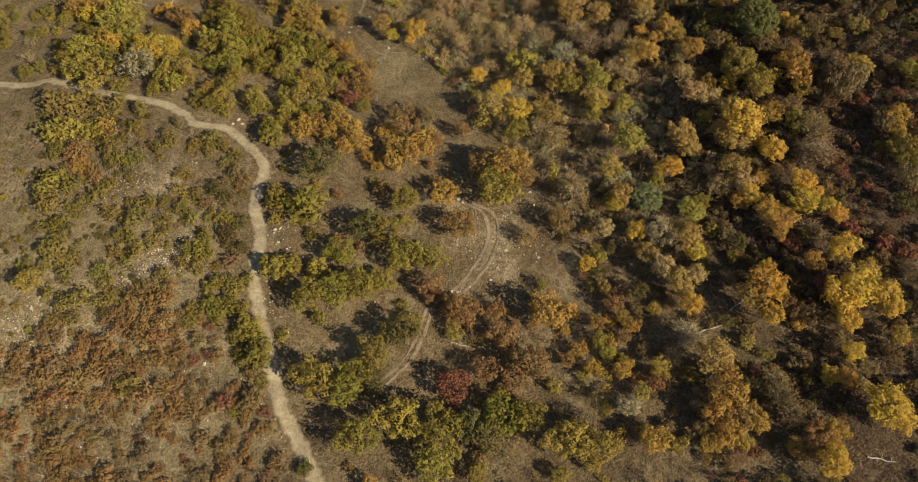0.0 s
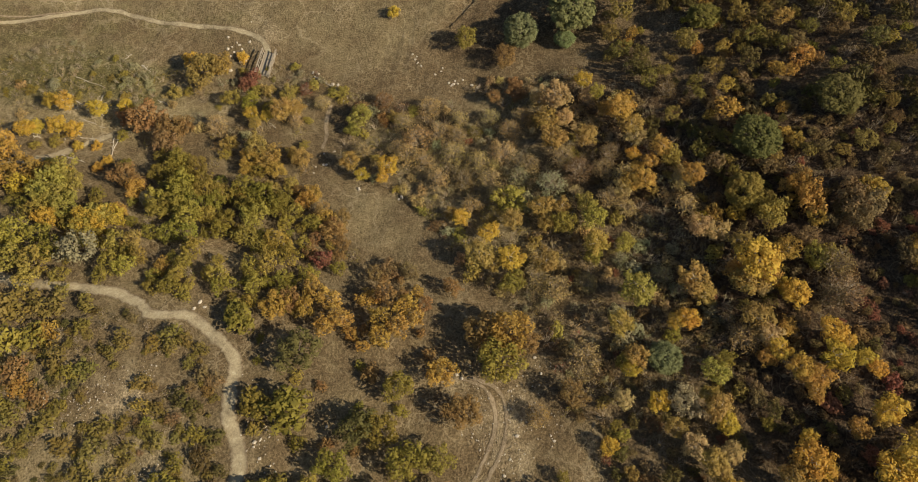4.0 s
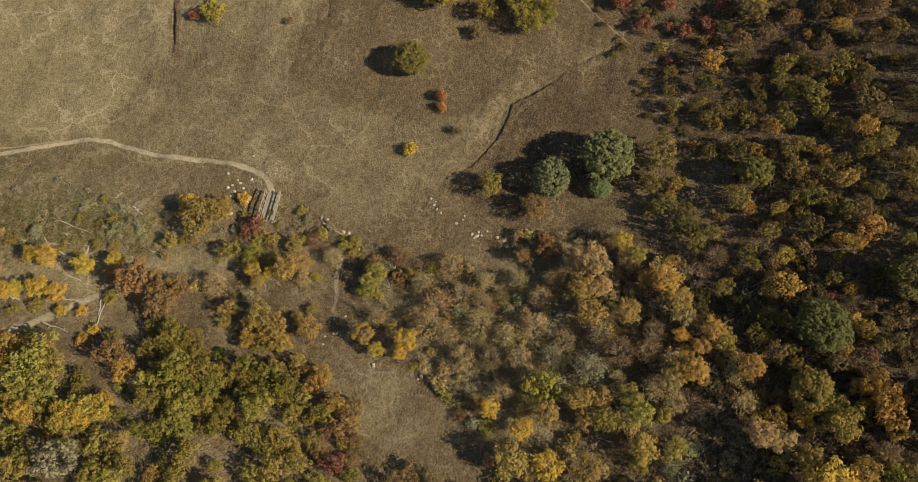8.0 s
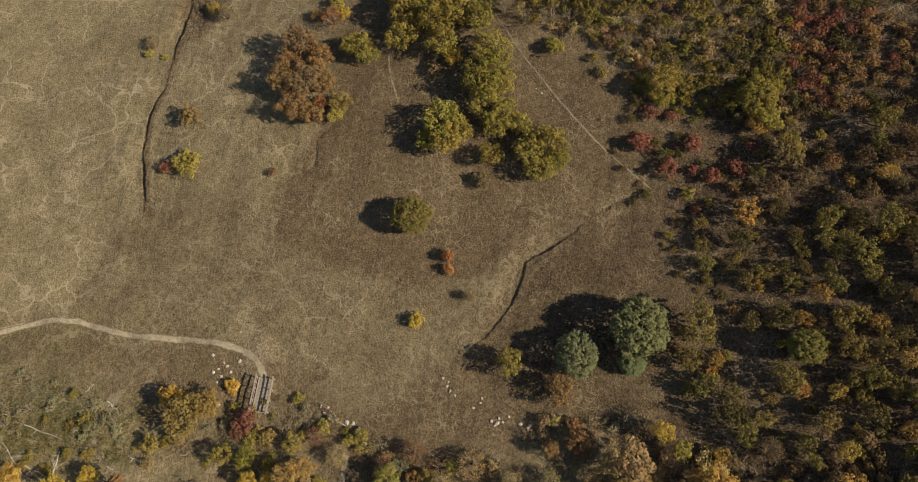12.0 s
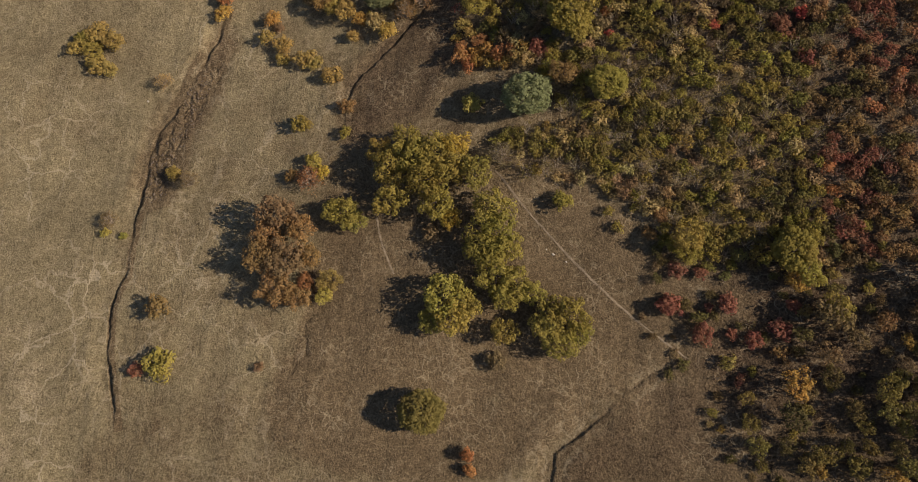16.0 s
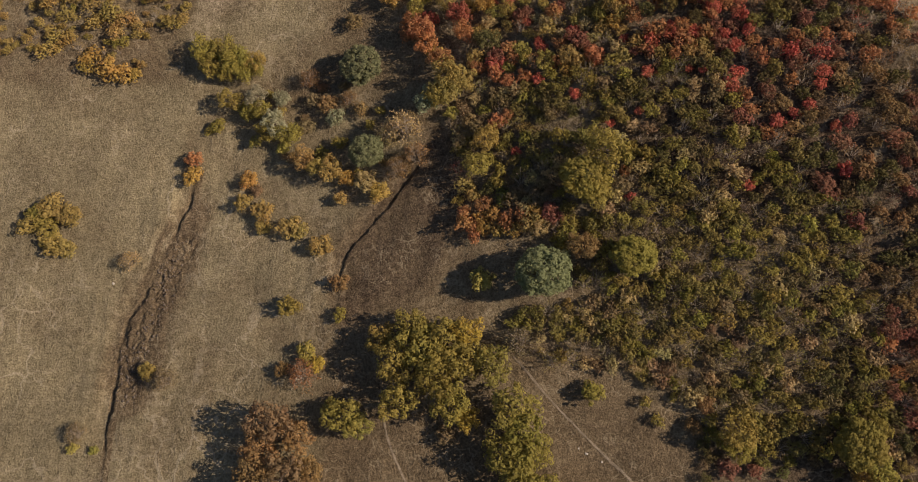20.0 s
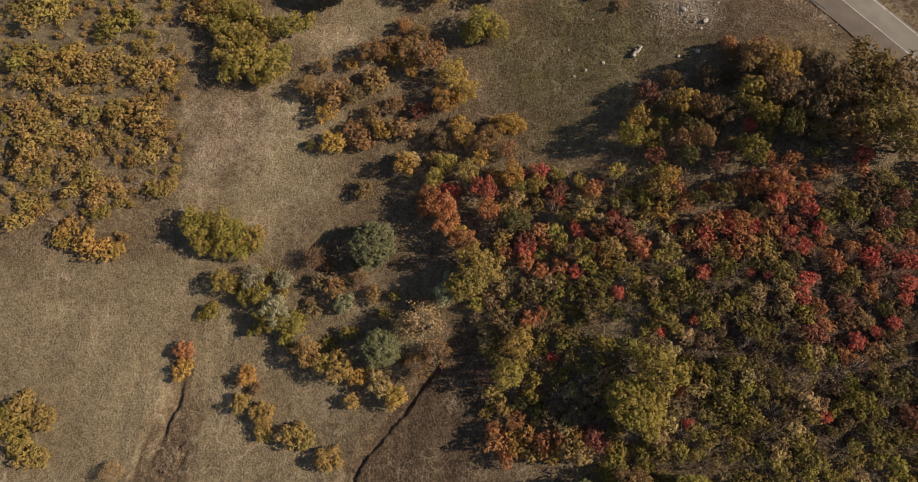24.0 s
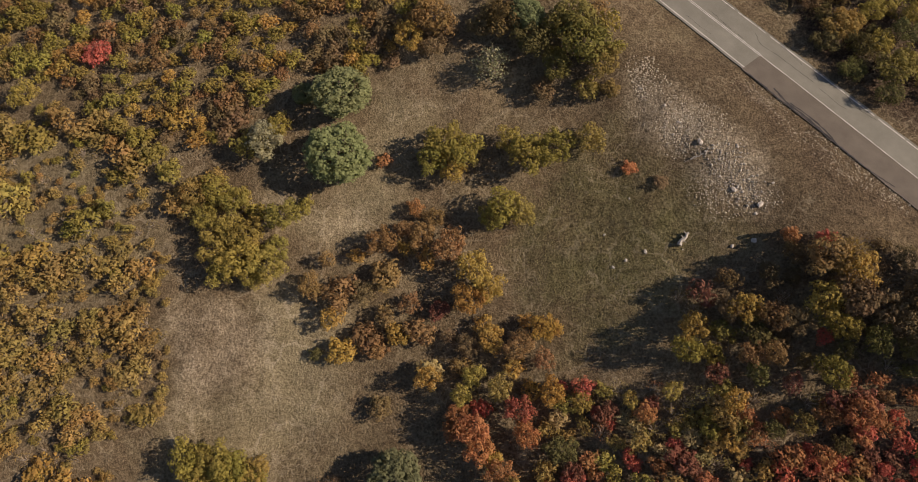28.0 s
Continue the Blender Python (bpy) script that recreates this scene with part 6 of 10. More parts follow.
sown("oak", 44.9, 67.4, 0.97, "moss", 1, "oaks of the dark slope")
sown("oak", 49.6, 66.4, 1.27, "amber", 1, "oaks of the dark slope")
sown("oak", 51.5, 67.5, 1.41, "rust", 1, "oaks of the dark slope")
sown("oak", 52.0, 64.7, 1.27, "amber", 1, "oaks of the dark slope")
sown("oak", 49.6, 64.3, 1.12, "amber", 1, "oaks of the dark slope")
sown("oak", 46.4, 64.7, 1.39, "moss", 1, "oaks of the dark slope")
sown("oak", 45.5, 66.3, 1.11, "moss", 1, "oaks of the dark slope")
sown("oak", 46.6, 63.1, 1.39, "gold", 1, "oaks of the dark slope")
plant("bare", 35.7, 66.4, 1.90, "tan", 1, "oaks of the dark slope")
sown("shrub", 38.5, 67.4, 0.96, "amber", 1, "oaks of the dark slope")
sown("oak", 40.0, 66.2, 1.50, "umber", 1, "oaks of the dark slope")
sown("oak", 39.1, 64.3, 1.36, "amber", 1, "oaks of the dark slope")
sown("shrub", 37.3, 64.3, 1.09, "gold", 1, "oaks of the dark slope")
sown("oak", 41.7, 63.7, 1.37, "gold", 1, "oaks of the dark slope")
plant("aspen", 20.4, 89.3, 2.61, "tan", 1, "creekside trees")
plant("aspen", 18.2, 89.2, 1.65, "tan", 1, "creekside trees")
plant("aspen", 25.7, 91.7, 1.51, "gold", 1, "creekside trees")
plant("aspen", 27.4, 89.3, 1.34, "olive", 1, "creekside trees")
plant("bare", 25.7, 88.4, 1.68, "tan", 1, "creekside trees")
plant("bare", 24.0, 86.7, 1.34, "tan", 1, "creekside trees")
plant("aspen", 28.0, 85.5, 1.49, "amber", 1, "creekside trees")
plant("aspen", 29.6, 84.5, 2.28, "amber", 1, "creekside trees")
plant("aspen", 18.7, 85.4, 1.95, "ochre", 1, "creekside trees")
plant("aspen", 21.6, 85.2, 1.48, "tan", 1, "creekside trees")
plant("aspen", 19.0, 81.5, 2.24, "ochre", 1, "creekside trees")
plant("aspen", 24.0, 80.9, 1.77, "ochre", 1, "creekside trees")
plant("bare", 25.7, 84.1, 1.33, "brown", 1, "creekside trees")
plant("aspen", 30.9, 81.3, 1.95, "ochre", 1, "creekside trees")
plant("aspen", 31.0, 79.1, 1.47, "tan", 1, "creekside trees")
plant("aspen", 34.3, 76.6, 1.63, "amber", 1, "creekside trees")
plant("oak", 35.7, 75.0, 1.64, "lime", 1, "creekside trees")
plant("aspen", 32.5, 74.6, 1.30, "amber", 1, "creekside trees")
plant("aspen", 30.6, 74.1, 1.13, "amber", 1, "creekside trees")
plant("aspen", 30.5, 76.5, 1.14, "gold", 1, "creekside trees")
plant("aspen", 30.8, 71.3, 1.60, "amber", 1, "creekside trees")
plant("bare", 28.7, 73.1, 1.94, "tan", 1, "creekside trees")
plant("aspen", 27.4, 70.7, 1.43, "tan", 1, "creekside trees")
plant("bare", 27.1, 77.1, 1.95, "brown", 1, "creekside trees")
plant("bare", 22.1, 75.4, 2.09, "brown", 1, "creekside trees")
plant("bare", 20.0, 78.5, 1.95, "tan", 1, "creekside trees")
plant("bare", 25.9, 75.0, 1.79, "tan", 1, "creekside trees")
plant("bare", 17.5, 73.7, 2.08, "pale", 1, "creekside trees")
plant("bare", 21.0, 71.8, 1.29, "tan", 1, "creekside trees")
plant("aspen", 15.3, 69.9, 1.87, "ochre", 1, "creekside trees")
plant("aspen", 18.3, 69.3, 1.42, "ochre", 1, "creekside trees")
plant("oak", 22.1, 69.2, 1.75, "lime", 1, "creekside trees")
plant("oak", 22.6, 66.9, 2.05, "lime", 1, "creekside trees")
plant("bare", 27.5, 67.9, 1.61, "tan", 1, "creekside trees")
plant("shrub", 26.1, 66.3, 1.12, "lime", 1, "creekside trees")
plant("aspen", 15.6, 67.0, 1.40, "ochre", 1, "creekside trees")
plant("aspen", -13.6, 82.7, 1.64, "ochre", 1, "creekside trees")
plant("aspen", -11.7, 80.3, 1.22, "gold", 1, "creekside trees")
plant("aspen", -7.5, 81.1, 1.62, "gold", 1, "creekside trees")
plant("aspen", -8.6, 79.2, 0.98, "gold", 1, "creekside trees")
plant("bare", -4.1, 83.2, 1.98, "tan", 1, "creekside trees")
plant("bare", -1.7, 81.9, 1.80, "tan", 1, "creekside trees")
plant("bare", -2.2, 86.2, 2.32, "tan", 1, "creekside trees")
plant("bare", -5.7, 85.0, 1.67, "tan", 1, "creekside trees")
plant("bare", -11.6, 85.7, 1.35, "tan", 1, "creekside trees")
plant("bare", -12.1, 94.1, 1.39, "wine", 1, "creekside trees")
plant("bare", -7.5, 95.4, 1.56, "rust", 1, "creekside trees")
plant("bare", -4.4, 90.2, 1.69, "tan", 1, "creekside trees")
plant("shrub", -6.0, 92.0, 1.28, "ochre", 1, "creekside trees")
plant("shrub", -7.8, 91.8, 1.20, "rust", 1, "creekside trees")
plant("oak", -11.6, 92.2, 2.05, "lime", 1, "creekside trees")
plant("shrub", -13.1, 90.3, 1.37, "lime", 1, "creekside trees")
plant("bare", 0.2, 92.6, 1.87, "tan", 1, "creekside trees")
plant("bare", 1.3, 86.9, 1.83, "tan", 1, "creekside trees")
plant("bare", 4.1, 85.7, 1.66, "tan", 1, "creekside trees")
plant("bare", 3.3, 82.2, 1.96, "tan", 1, "creekside trees")
plant("bare", 7.1, 80.1, 1.95, "tan", 1, "creekside trees")
plant("bare", 4.3, 77.1, 1.93, "brown", 1, "creekside trees")
plant("bare", 8.2, 76.6, 1.77, "tan", 1, "creekside trees")
plant("bare", 0.3, 77.6, 1.78, "tan", 1, "creekside trees")
plant("bare", 11.3, 81.2, 1.96, "tan", 1, "creekside trees")
plant("bare", 12.8, 85.3, 1.82, "tan", 1, "creekside trees")
plant("bare", 14.9, 87.7, 1.67, "tan", 1, "creekside trees")
plant("bare", 10.0, 88.5, 1.51, "tan", 1, "creekside trees")
plant("bare", 5.0, 89.2, 1.51, "tan", 1, "creekside trees")
plant("aspen", 11.0, 92.6, 1.18, "rust", 1, "creekside trees")
plant("bare", 7.2, 86.3, 1.17, "green", 1, "creekside trees")
plant("bare", 12.9, 76.1, 1.77, "pale", 1, "creekside trees")
plant("bare", 14.9, 78.3, 1.63, "tan", 1, "creekside trees")
plant("bare", 9.3, 73.3, 1.76, "tan", 1, "creekside trees")
plant("bare", 5.2, 72.2, 1.75, "tan", 1, "creekside trees")
plant("aspen", 1.8, 71.0, 1.10, "ochre", 1, "creekside trees")
plant("aspen", 3.2, 70.1, 1.25, "gold", 1, "creekside trees")
plant("bare", 7.9, 69.7, 1.74, "ochre", 1, "creekside trees")
plant("aspen", 10.5, 68.4, 1.71, "ochre", 1, "creekside trees")
plant("bare", 13.6, 71.2, 1.75, "pale", 1, "creekside trees")
plant("oak", 10.6, 72.1, 2.49, "lime", 1, "creekside trees")
plant("oak", 18.1, 66.6, 1.87, "olive", 1, "creekside trees")
plant("aspen", 21.9, 62.3, 1.81, "lime", 1, "creekside trees")
plant("oak", 21.4, 60.9, 1.46, "olive", 1, "creekside trees")
plant("aspen", 6.8, 66.8, 1.67, "gold", 1, "creekside trees")
plant("aspen", 5.1, 62.9, 2.15, "ochre", 1, "creekside trees")
plant("aspen", 9.5, 61.6, 1.97, "gold", 1, "creekside trees")
plant("aspen", 7.0, 61.2, 1.44, "ochre", 1, "creekside trees")
plant("aspen", 14.4, 60.3, 1.96, "ochre", 1, "creekside trees")
plant("shrub", 16.9, 60.0, 1.09, "tan", 1, "creekside trees")
plant("bare", 12.5, 58.3, 1.96, "tan", 1, "creekside trees")
plant("oak", 9.1, 58.0, 1.77, "olive", 1, "creekside trees")
plant("bare", 15.4, 56.3, 1.94, "tan", 1, "creekside trees")
plant("bare", 19.5, 56.4, 1.60, "tan", 1, "creekside trees")
plant("oak", 26.0, 61.8, 1.47, "lime", 1, "creekside trees")
plant("bare", 24.9, 59.6, 1.27, "pale", 1, "creekside trees")
plant("aspen", 25.5, 54.1, 2.41, "lime", 1, "creekside trees")
plant("bare", 29.8, 55.8, 1.61, "pale", 1, "creekside trees")
plant("bare", 24.1, 55.1, 1.42, "tan", 1, "creekside trees")
plant("aspen", 33.5, 54.5, 2.27, "ochre", 1, "creekside trees")
plant("aspen", 34.2, 52.0, 1.57, "ochre", 1, "creekside trees")
plant("aspen", 31.4, 48.8, 1.54, "gold", 1, "creekside trees")
plant("aspen", 29.9, 48.9, 1.20, "gold", 1, "creekside trees")
plant("bare", 31.6, 53.4, 1.24, "pale", 1, "creekside trees")
plant("aspen", 22.8, 49.6, 1.69, "ochre", 1, "creekside trees")
plant("aspen", 23.6, 44.9, 1.65, "ochre", 1, "creekside trees")
plant("aspen", 22.6, 43.0, 1.15, "gold", 1, "creekside trees")
plant("shrub", 22.2, 44.6, 1.17, "lime", 1, "creekside trees")
plant("pine", 27.2, 44.0, 2.15, "blue", 1, "creekside trees")
plant("oak", 32.9, 41.6, 1.83, "lime", 1, "creekside trees")
plant("oak", 34.7, 43.0, 1.35, "olive", 1, "creekside trees")
plant("shrub", 29.4, 47.1, 1.20, "green", 1, "creekside trees")
plant("bare", 25.6, 69.9, 1.92, "tan", 1, "creekside trees")
plant("aspen", 28.8, 71.5, 1.73, "amber", 1, "creekside trees")
plant("aspen", 36.1, 62.0, 1.83, "tan", 1, "creekside trees")
plant("aspen", 38.5, 61.1, 1.65, "tan", 1, "creekside trees")
plant("aspen", 40.9, 58.9, 1.64, "ochre", 1, "creekside trees")
plant("aspen", 41.3, 55.1, 2.99, "gold", 1, "creekside trees")
plant("aspen", 39.9, 52.6, 2.27, "ochre", 1, "creekside trees")
plant("aspen", 42.8, 53.5, 1.78, "amber", 1, "creekside trees")
plant("aspen", 39.2, 54.6, 1.60, "amber", 1, "creekside trees")
plant("aspen", 41.4, 51.7, 1.41, "tan", 1, "creekside trees")
plant("aspen", 46.1, 56.2, 1.99, "amber", 1, "creekside trees")
plant("aspen", 45.0, 50.0, 1.93, "gold", 1, "creekside trees")
plant("aspen", 44.6, 51.3, 1.25, "gold", 1, "creekside trees")
plant("oak", 49.6, 55.0, 1.84, "olive", 1, "creekside trees")
plant("oak", 49.6, 58.2, 1.68, "brown", 1, "creekside trees")
plant("shrub", 52.0, 55.5, 1.30, "lime", 1, "creekside trees")
plant("oak", 45.9, 62.3, 2.25, "olive", 1, "creekside trees")
plant("oak", 45.0, 64.2, 1.71, "lime", 1, "creekside trees")
plant("pine", 43.7, 66.3, 2.65, "olive", 1, "creekside trees")
plant("oak", 51.5, 63.6, 2.48, "amber", 1, "creekside trees")
plant("oak", 50.9, 66.5, 1.75, "amber", 1, "creekside trees")
plant("oak", 51.6, 61.0, 1.52, "amber", 1, "creekside trees")
plant("oak", 56.2, 62.2, 2.49, "brown", 1, "creekside trees")
plant("oak", 57.9, 60.9, 2.30, "brown", 1, "creekside trees")
plant("oak", 59.5, 63.1, 1.95, "amber", 1, "creekside trees")
plant("oak", 56.0, 59.1, 1.90, "brown", 1, "creekside trees")
plant("oak", 54.8, 61.2, 1.53, "umber", 1, "creekside trees")
plant("oak", 54.6, 58.2, 1.32, "umber", 1, "creekside trees")
plant("oak", 62.2, 54.1, 1.70, "amber", 1, "creekside trees")
plant("oak", 60.4, 53.4, 1.88, "brown", 1, "creekside trees")
plant("oak", 61.4, 51.9, 1.50, "amber", 1, "creekside trees")
plant("oak", 65.9, 61.3, 1.58, "olive", 1, "creekside trees")
plant("oak", 67.2, 58.8, 1.77, "olive", 1, "creekside trees")
plant("oak", 66.9, 55.0, 1.55, "green", 1, "creekside trees")
plant("oak", 62.7, 48.6, 1.67, "olive", 1, "creekside trees")
plant("oak", 61.1, 47.6, 1.47, "green", 1, "creekside trees")
plant("oak", 61.0, 49.3, 1.11, "olive", 1, "creekside trees")
plant("shrub", 59.9, 49.7, 1.12, "green", 1, "creekside trees")
plant("oak", 61.2, 43.8, 1.82, "brown", 1, "creekside trees")
plant("shrub", 62.5, 42.1, 1.28, "rust", 1, "creekside trees")
plant("oak", 63.3, 46.3, 1.30, "olive", 1, "creekside trees")
plant("aspen", 39.6, 47.4, 2.05, "ochre", 1, "creekside trees")
plant("aspen", 40.4, 45.2, 1.71, "tan", 1, "creekside trees")
plant("bare", 37.7, 44.9, 1.88, "tan", 1, "creekside trees")
plant("aspen", 39.5, 42.3, 1.35, "amber", 1, "creekside trees")
plant("aspen", 41.2, 43.3, 1.53, "gold", 1, "creekside trees")
plant("aspen", 43.2, 46.1, 1.21, "amber", 1, "creekside trees")
plant("aspen", 47.8, 44.7, 1.73, "gold", 1, "creekside trees")
plant("aspen", 47.0, 41.0, 2.03, "gold", 1, "creekside trees")
plant("aspen", 49.5, 43.1, 1.22, "gold", 1, "creekside trees")
plant("aspen", 42.9, 40.5, 1.68, "amber", 1, "creekside trees")
plant("aspen", 43.5, 38.9, 1.34, "amber", 1, "creekside trees")
plant("aspen", 50.5, 40.4, 1.38, "gold", 1, "creekside trees")
plant("aspen", 51.4, 39.1, 1.21, "gold", 1, "creekside trees")
plant("aspen", 44.9, 39.0, 1.51, "amber", 1, "creekside trees")
plant("shrub", 51.9, 43.8, 1.07, "rust", 1, "creekside trees")
plant("bare", 51.4, 53.5, 2.38, "brown", 1, "creekside trees")
plant("bare", 51.0, 49.4, 2.51, "brown", 1, "creekside trees")
plant("bare", 49.8, 49.5, 1.80, "brown", 1, "creekside trees")
plant("aspen", 20.7, 39.3, 1.29, "tan", 1, "creekside trees")
plant("aspen", 24.9, 38.3, 1.45, "gold", 1, "creekside trees")
plant("oak", 28.0, 38.0, 2.10, "pale", 1, "creekside trees")
plant("aspen", 31.8, 36.7, 1.77, "ochre", 1, "creekside trees")
plant("aspen", 32.3, 34.7, 1.44, "gold", 1, "creekside trees")
plant("aspen", 31.3, 38.5, 1.31, "ochre", 1, "creekside trees")
plant("oak", 19.3, 36.4, 0.80, "olive", 1, "creekside trees")
plant("oak", 17.6, 33.7, 1.26, "gold", 1, "creekside trees")
plant("shrub", 19.9, 35.0, 0.96, "olive", 1, "creekside trees")
plant("aspen", 26.2, 35.0, 1.27, "ochre", 1, "creekside trees")
plant("aspen", 27.5, 32.5, 1.57, "tan", 1, "creekside trees")
plant("aspen", 29.3, 30.6, 1.71, "ochre", 1, "creekside trees")
plant("aspen", 31.8, 31.2, 1.42, "tan", 1, "creekside trees")
plant("aspen", 30.4, 26.9, 1.54, "gold", 1, "creekside trees")
plant("aspen", 29.9, 29.1, 1.25, "ochre", 1, "creekside trees")
plant("shrub", 26.1, 27.0, 1.09, "amber", 1, "creekside trees")
plant("shrub", 19.8, 30.1, 1.09, "ochre", 1, "creekside trees")
plant("bare", 36.0, 30.9, 1.29, "brown", 1, "creekside trees")
plant("shrub", 37.6, 34.2, 0.99, "olive", 1, "creekside trees")
plant("aspen", 41.0, 31.9, 1.14, "gold", 1, "creekside trees")
plant("aspen", 39.7, 28.9, 2.36, "gold", 1, "creekside trees")
plant("aspen", 37.8, 27.4, 1.88, "ochre", 1, "creekside trees")
plant("aspen", 41.6, 28.1, 1.28, "gold", 1, "creekside trees")
plant("aspen", 39.8, 25.0, 1.57, "gold", 1, "creekside trees")
plant("shrub", 45.3, 35.6, 1.35, "wine", 1, "creekside trees")
plant("aspen", 43.8, 37.1, 1.34, "amber", 1, "creekside trees")
plant("aspen", 46.6, 32.2, 1.48, "amber", 1, "creekside trees")
plant("aspen", 50.4, 34.0, 1.84, "gold", 1, "creekside trees")
plant("aspen", 49.8, 33.2, 1.18, "ochre", 1, "creekside trees")
plant("shrub", 53.1, 37.1, 1.39, "wine", 1, "creekside trees")
plant("aspen", 52.6, 30.5, 1.50, "amber", 1, "creekside trees")
plant("aspen", 50.5, 28.0, 2.28, "gold", 1, "creekside trees")
plant("aspen", 47.9, 27.2, 2.25, "gold", 1, "creekside trees")
plant("aspen", 48.6, 25.2, 1.46, "gold", 1, "creekside trees")
plant("aspen", 49.0, 23.9, 1.61, "gold", 1, "creekside trees")
plant("aspen", 53.2, 27.1, 1.98, "gold", 1, "creekside trees")
plant("aspen", 53.7, 25.3, 1.49, "gold", 1, "creekside trees")
plant("aspen", 48.3, 20.0, 1.44, "gold", 1, "creekside trees")
plant("aspen", 54.2, 21.6, 1.32, "amber", 1, "creekside trees")
plant("oak", 45.2, 16.9, 1.27, "gold", 1, "creekside trees")
plant("oak", 47.1, 16.7, 1.28, "amber", 1, "creekside trees")
plant("shrub", 49.5, 16.0, 0.81, "tan", 1, "creekside trees")
plant("aspen", 49.7, 13.0, 2.50, "gold", 1, "creekside trees")
plant("aspen", 51.4, 11.7, 1.59, "gold", 1, "creekside trees")
plant("aspen", 49.6, 12.2, 1.42, "ochre", 1, "creekside trees")
plant("shrub", 43.6, 24.0, 0.97, "amber", 1, "creekside trees")
plant("oak", 43.1, 26.1, 1.45, "umber", 1, "creekside trees")
plant("oak", 45.0, 25.1, 1.45, "umber", 1, "creekside trees")
plant("oak", 47.6, 28.9, 1.32, "wine", 1, "creekside trees")
plant("oak", 44.1, 29.2, 1.31, "umber", 1, "creekside trees")
plant("shrub", 58.8, 33.3, 1.57, "wine", 1, "creekside trees")
plant("shrub", 56.5, 34.5, 1.39, "wine", 1, "creekside trees")
plant("shrub", 55.4, 33.0, 1.38, "umber", 1, "creekside trees")
plant("bare", 58.1, 30.1, 1.55, "brown", 1, "creekside trees")
plant("shrub", 55.6, 31.4, 1.20, "umber", 1, "creekside trees")
plant("oak", 20.7, 27.4, 1.38, "rust", 1, "creekside trees")
plant("oak", 21.8, 25.3, 1.22, "olive", 1, "creekside trees")
plant("oak", 22.8, 24.4, 1.22, "amber", 1, "creekside trees")
plant("oak", 18.3, 24.8, 1.21, "ochre", 1, "creekside trees")
plant("oak", 18.3, 22.4, 1.20, "olive", 1, "creekside trees")
plant("oak", 19.2, 20.9, 1.05, "olive", 1, "creekside trees")
plant("oak", 21.4, 23.0, 1.06, "rust", 1, "creekside trees")
plant("oak", 15.5, 21.2, 1.19, "amber", 1, "creekside trees")
plant("oak", 13.9, 19.8, 1.04, "rust", 1, "creekside trees")
plant("oak", 17.0, 18.8, 1.18, "amber", 1, "creekside trees")
plant("shrub", 18.8, 18.0, 0.90, "olive", 1, "creekside trees")
plant("oak", 20.9, 18.5, 1.34, "amber", 1, "creekside trees")
plant("shrub", 21.0, 20.0, 0.90, "olive", 1, "creekside trees")
plant("aspen", 25.3, 18.6, 1.34, "amber", 1, "creekside trees")
plant("shrub", 24.2, 18.3, 0.90, "rust", 1, "creekside trees")
plant("shrub", 23.8, 21.3, 1.06, "brown", 1, "creekside trees")
plant("bare", 27.4, 20.1, 1.52, "brown", 1, "creekside trees")
plant("bare", 29.3, 22.9, 1.99, "pale", 1, "creekside trees")
plant("aspen", 32.0, 19.5, 2.38, "ochre", 1, "creekside trees")
plant("oak", 33.2, 17.9, 1.37, "rust", 1, "creekside trees")
plant("shrub", 36.9, 21.9, 1.10, "lime", 1, "creekside trees")
plant("oak", 32.6, 15.0, 2.83, "amber", 1, "creekside trees")
plant("oak", 31.1, 13.2, 1.94, "amber", 1, "creekside trees")
plant("oak", 33.5, 12.3, 2.10, "rust", 1, "creekside trees")
plant("oak", 29.8, 14.1, 1.50, "brown", 1, "creekside trees")
plant("oak", 29.8, 11.4, 1.49, "rust", 1, "creekside trees")
plant("oak", 32.2, 10.5, 1.79, "amber", 1, "creekside trees")
plant("oak", 35.9, 11.5, 1.37, "amber", 1, "creekside trees")
plant("oak", 35.4, 13.0, 1.22, "ochre", 1, "creekside trees")
plant("oak", 29.9, 9.1, 1.34, "amber", 1, "creekside trees")
plant("oak", 33.7, 9.4, 1.20, "amber", 1, "creekside trees")
plant("bare", 39.1, 14.7, 1.85, "brown", 1, "creekside trees")
plant("bare", 39.9, 12.6, 1.70, "brown", 1, "creekside trees")
plant("bare", 39.2, 16.8, 1.56, "tan", 1, "creekside trees")
plant("shrub", 43.3, 18.7, 1.11, "rust", 1, "creekside trees")
plant("shrub", 42.0, 18.8, 1.11, "brown", 1, "creekside trees")
plant("oak", 42.7, 10.3, 1.55, "rust", 1, "creekside trees")
plant("oak", 44.4, 10.5, 1.41, "amber", 1, "creekside trees")
plant("oak", 41.3, 8.5, 1.39, "rust", 1, "creekside trees")
plant("oak", 43.9, 8.0, 1.40, "gold", 1, "creekside trees")
plant("oak", 39.6, 8.4, 1.23, "amber", 1, "creekside trees")
plant("bare", 17.1, 15.2, 1.32, "brown", 1, "creekside trees")
plant("shrub", 18.4, 15.9, 0.89, "amber", 1, "creekside trees")
plant("oak", 21.0, 13.8, 1.47, "pale", 1, "creekside trees")
plant("oak", 22.8, 15.4, 1.19, "lime", 1, "creekside trees")
plant("oak", 24.8, 16.7, 1.19, "rust", 1, "creekside trees")
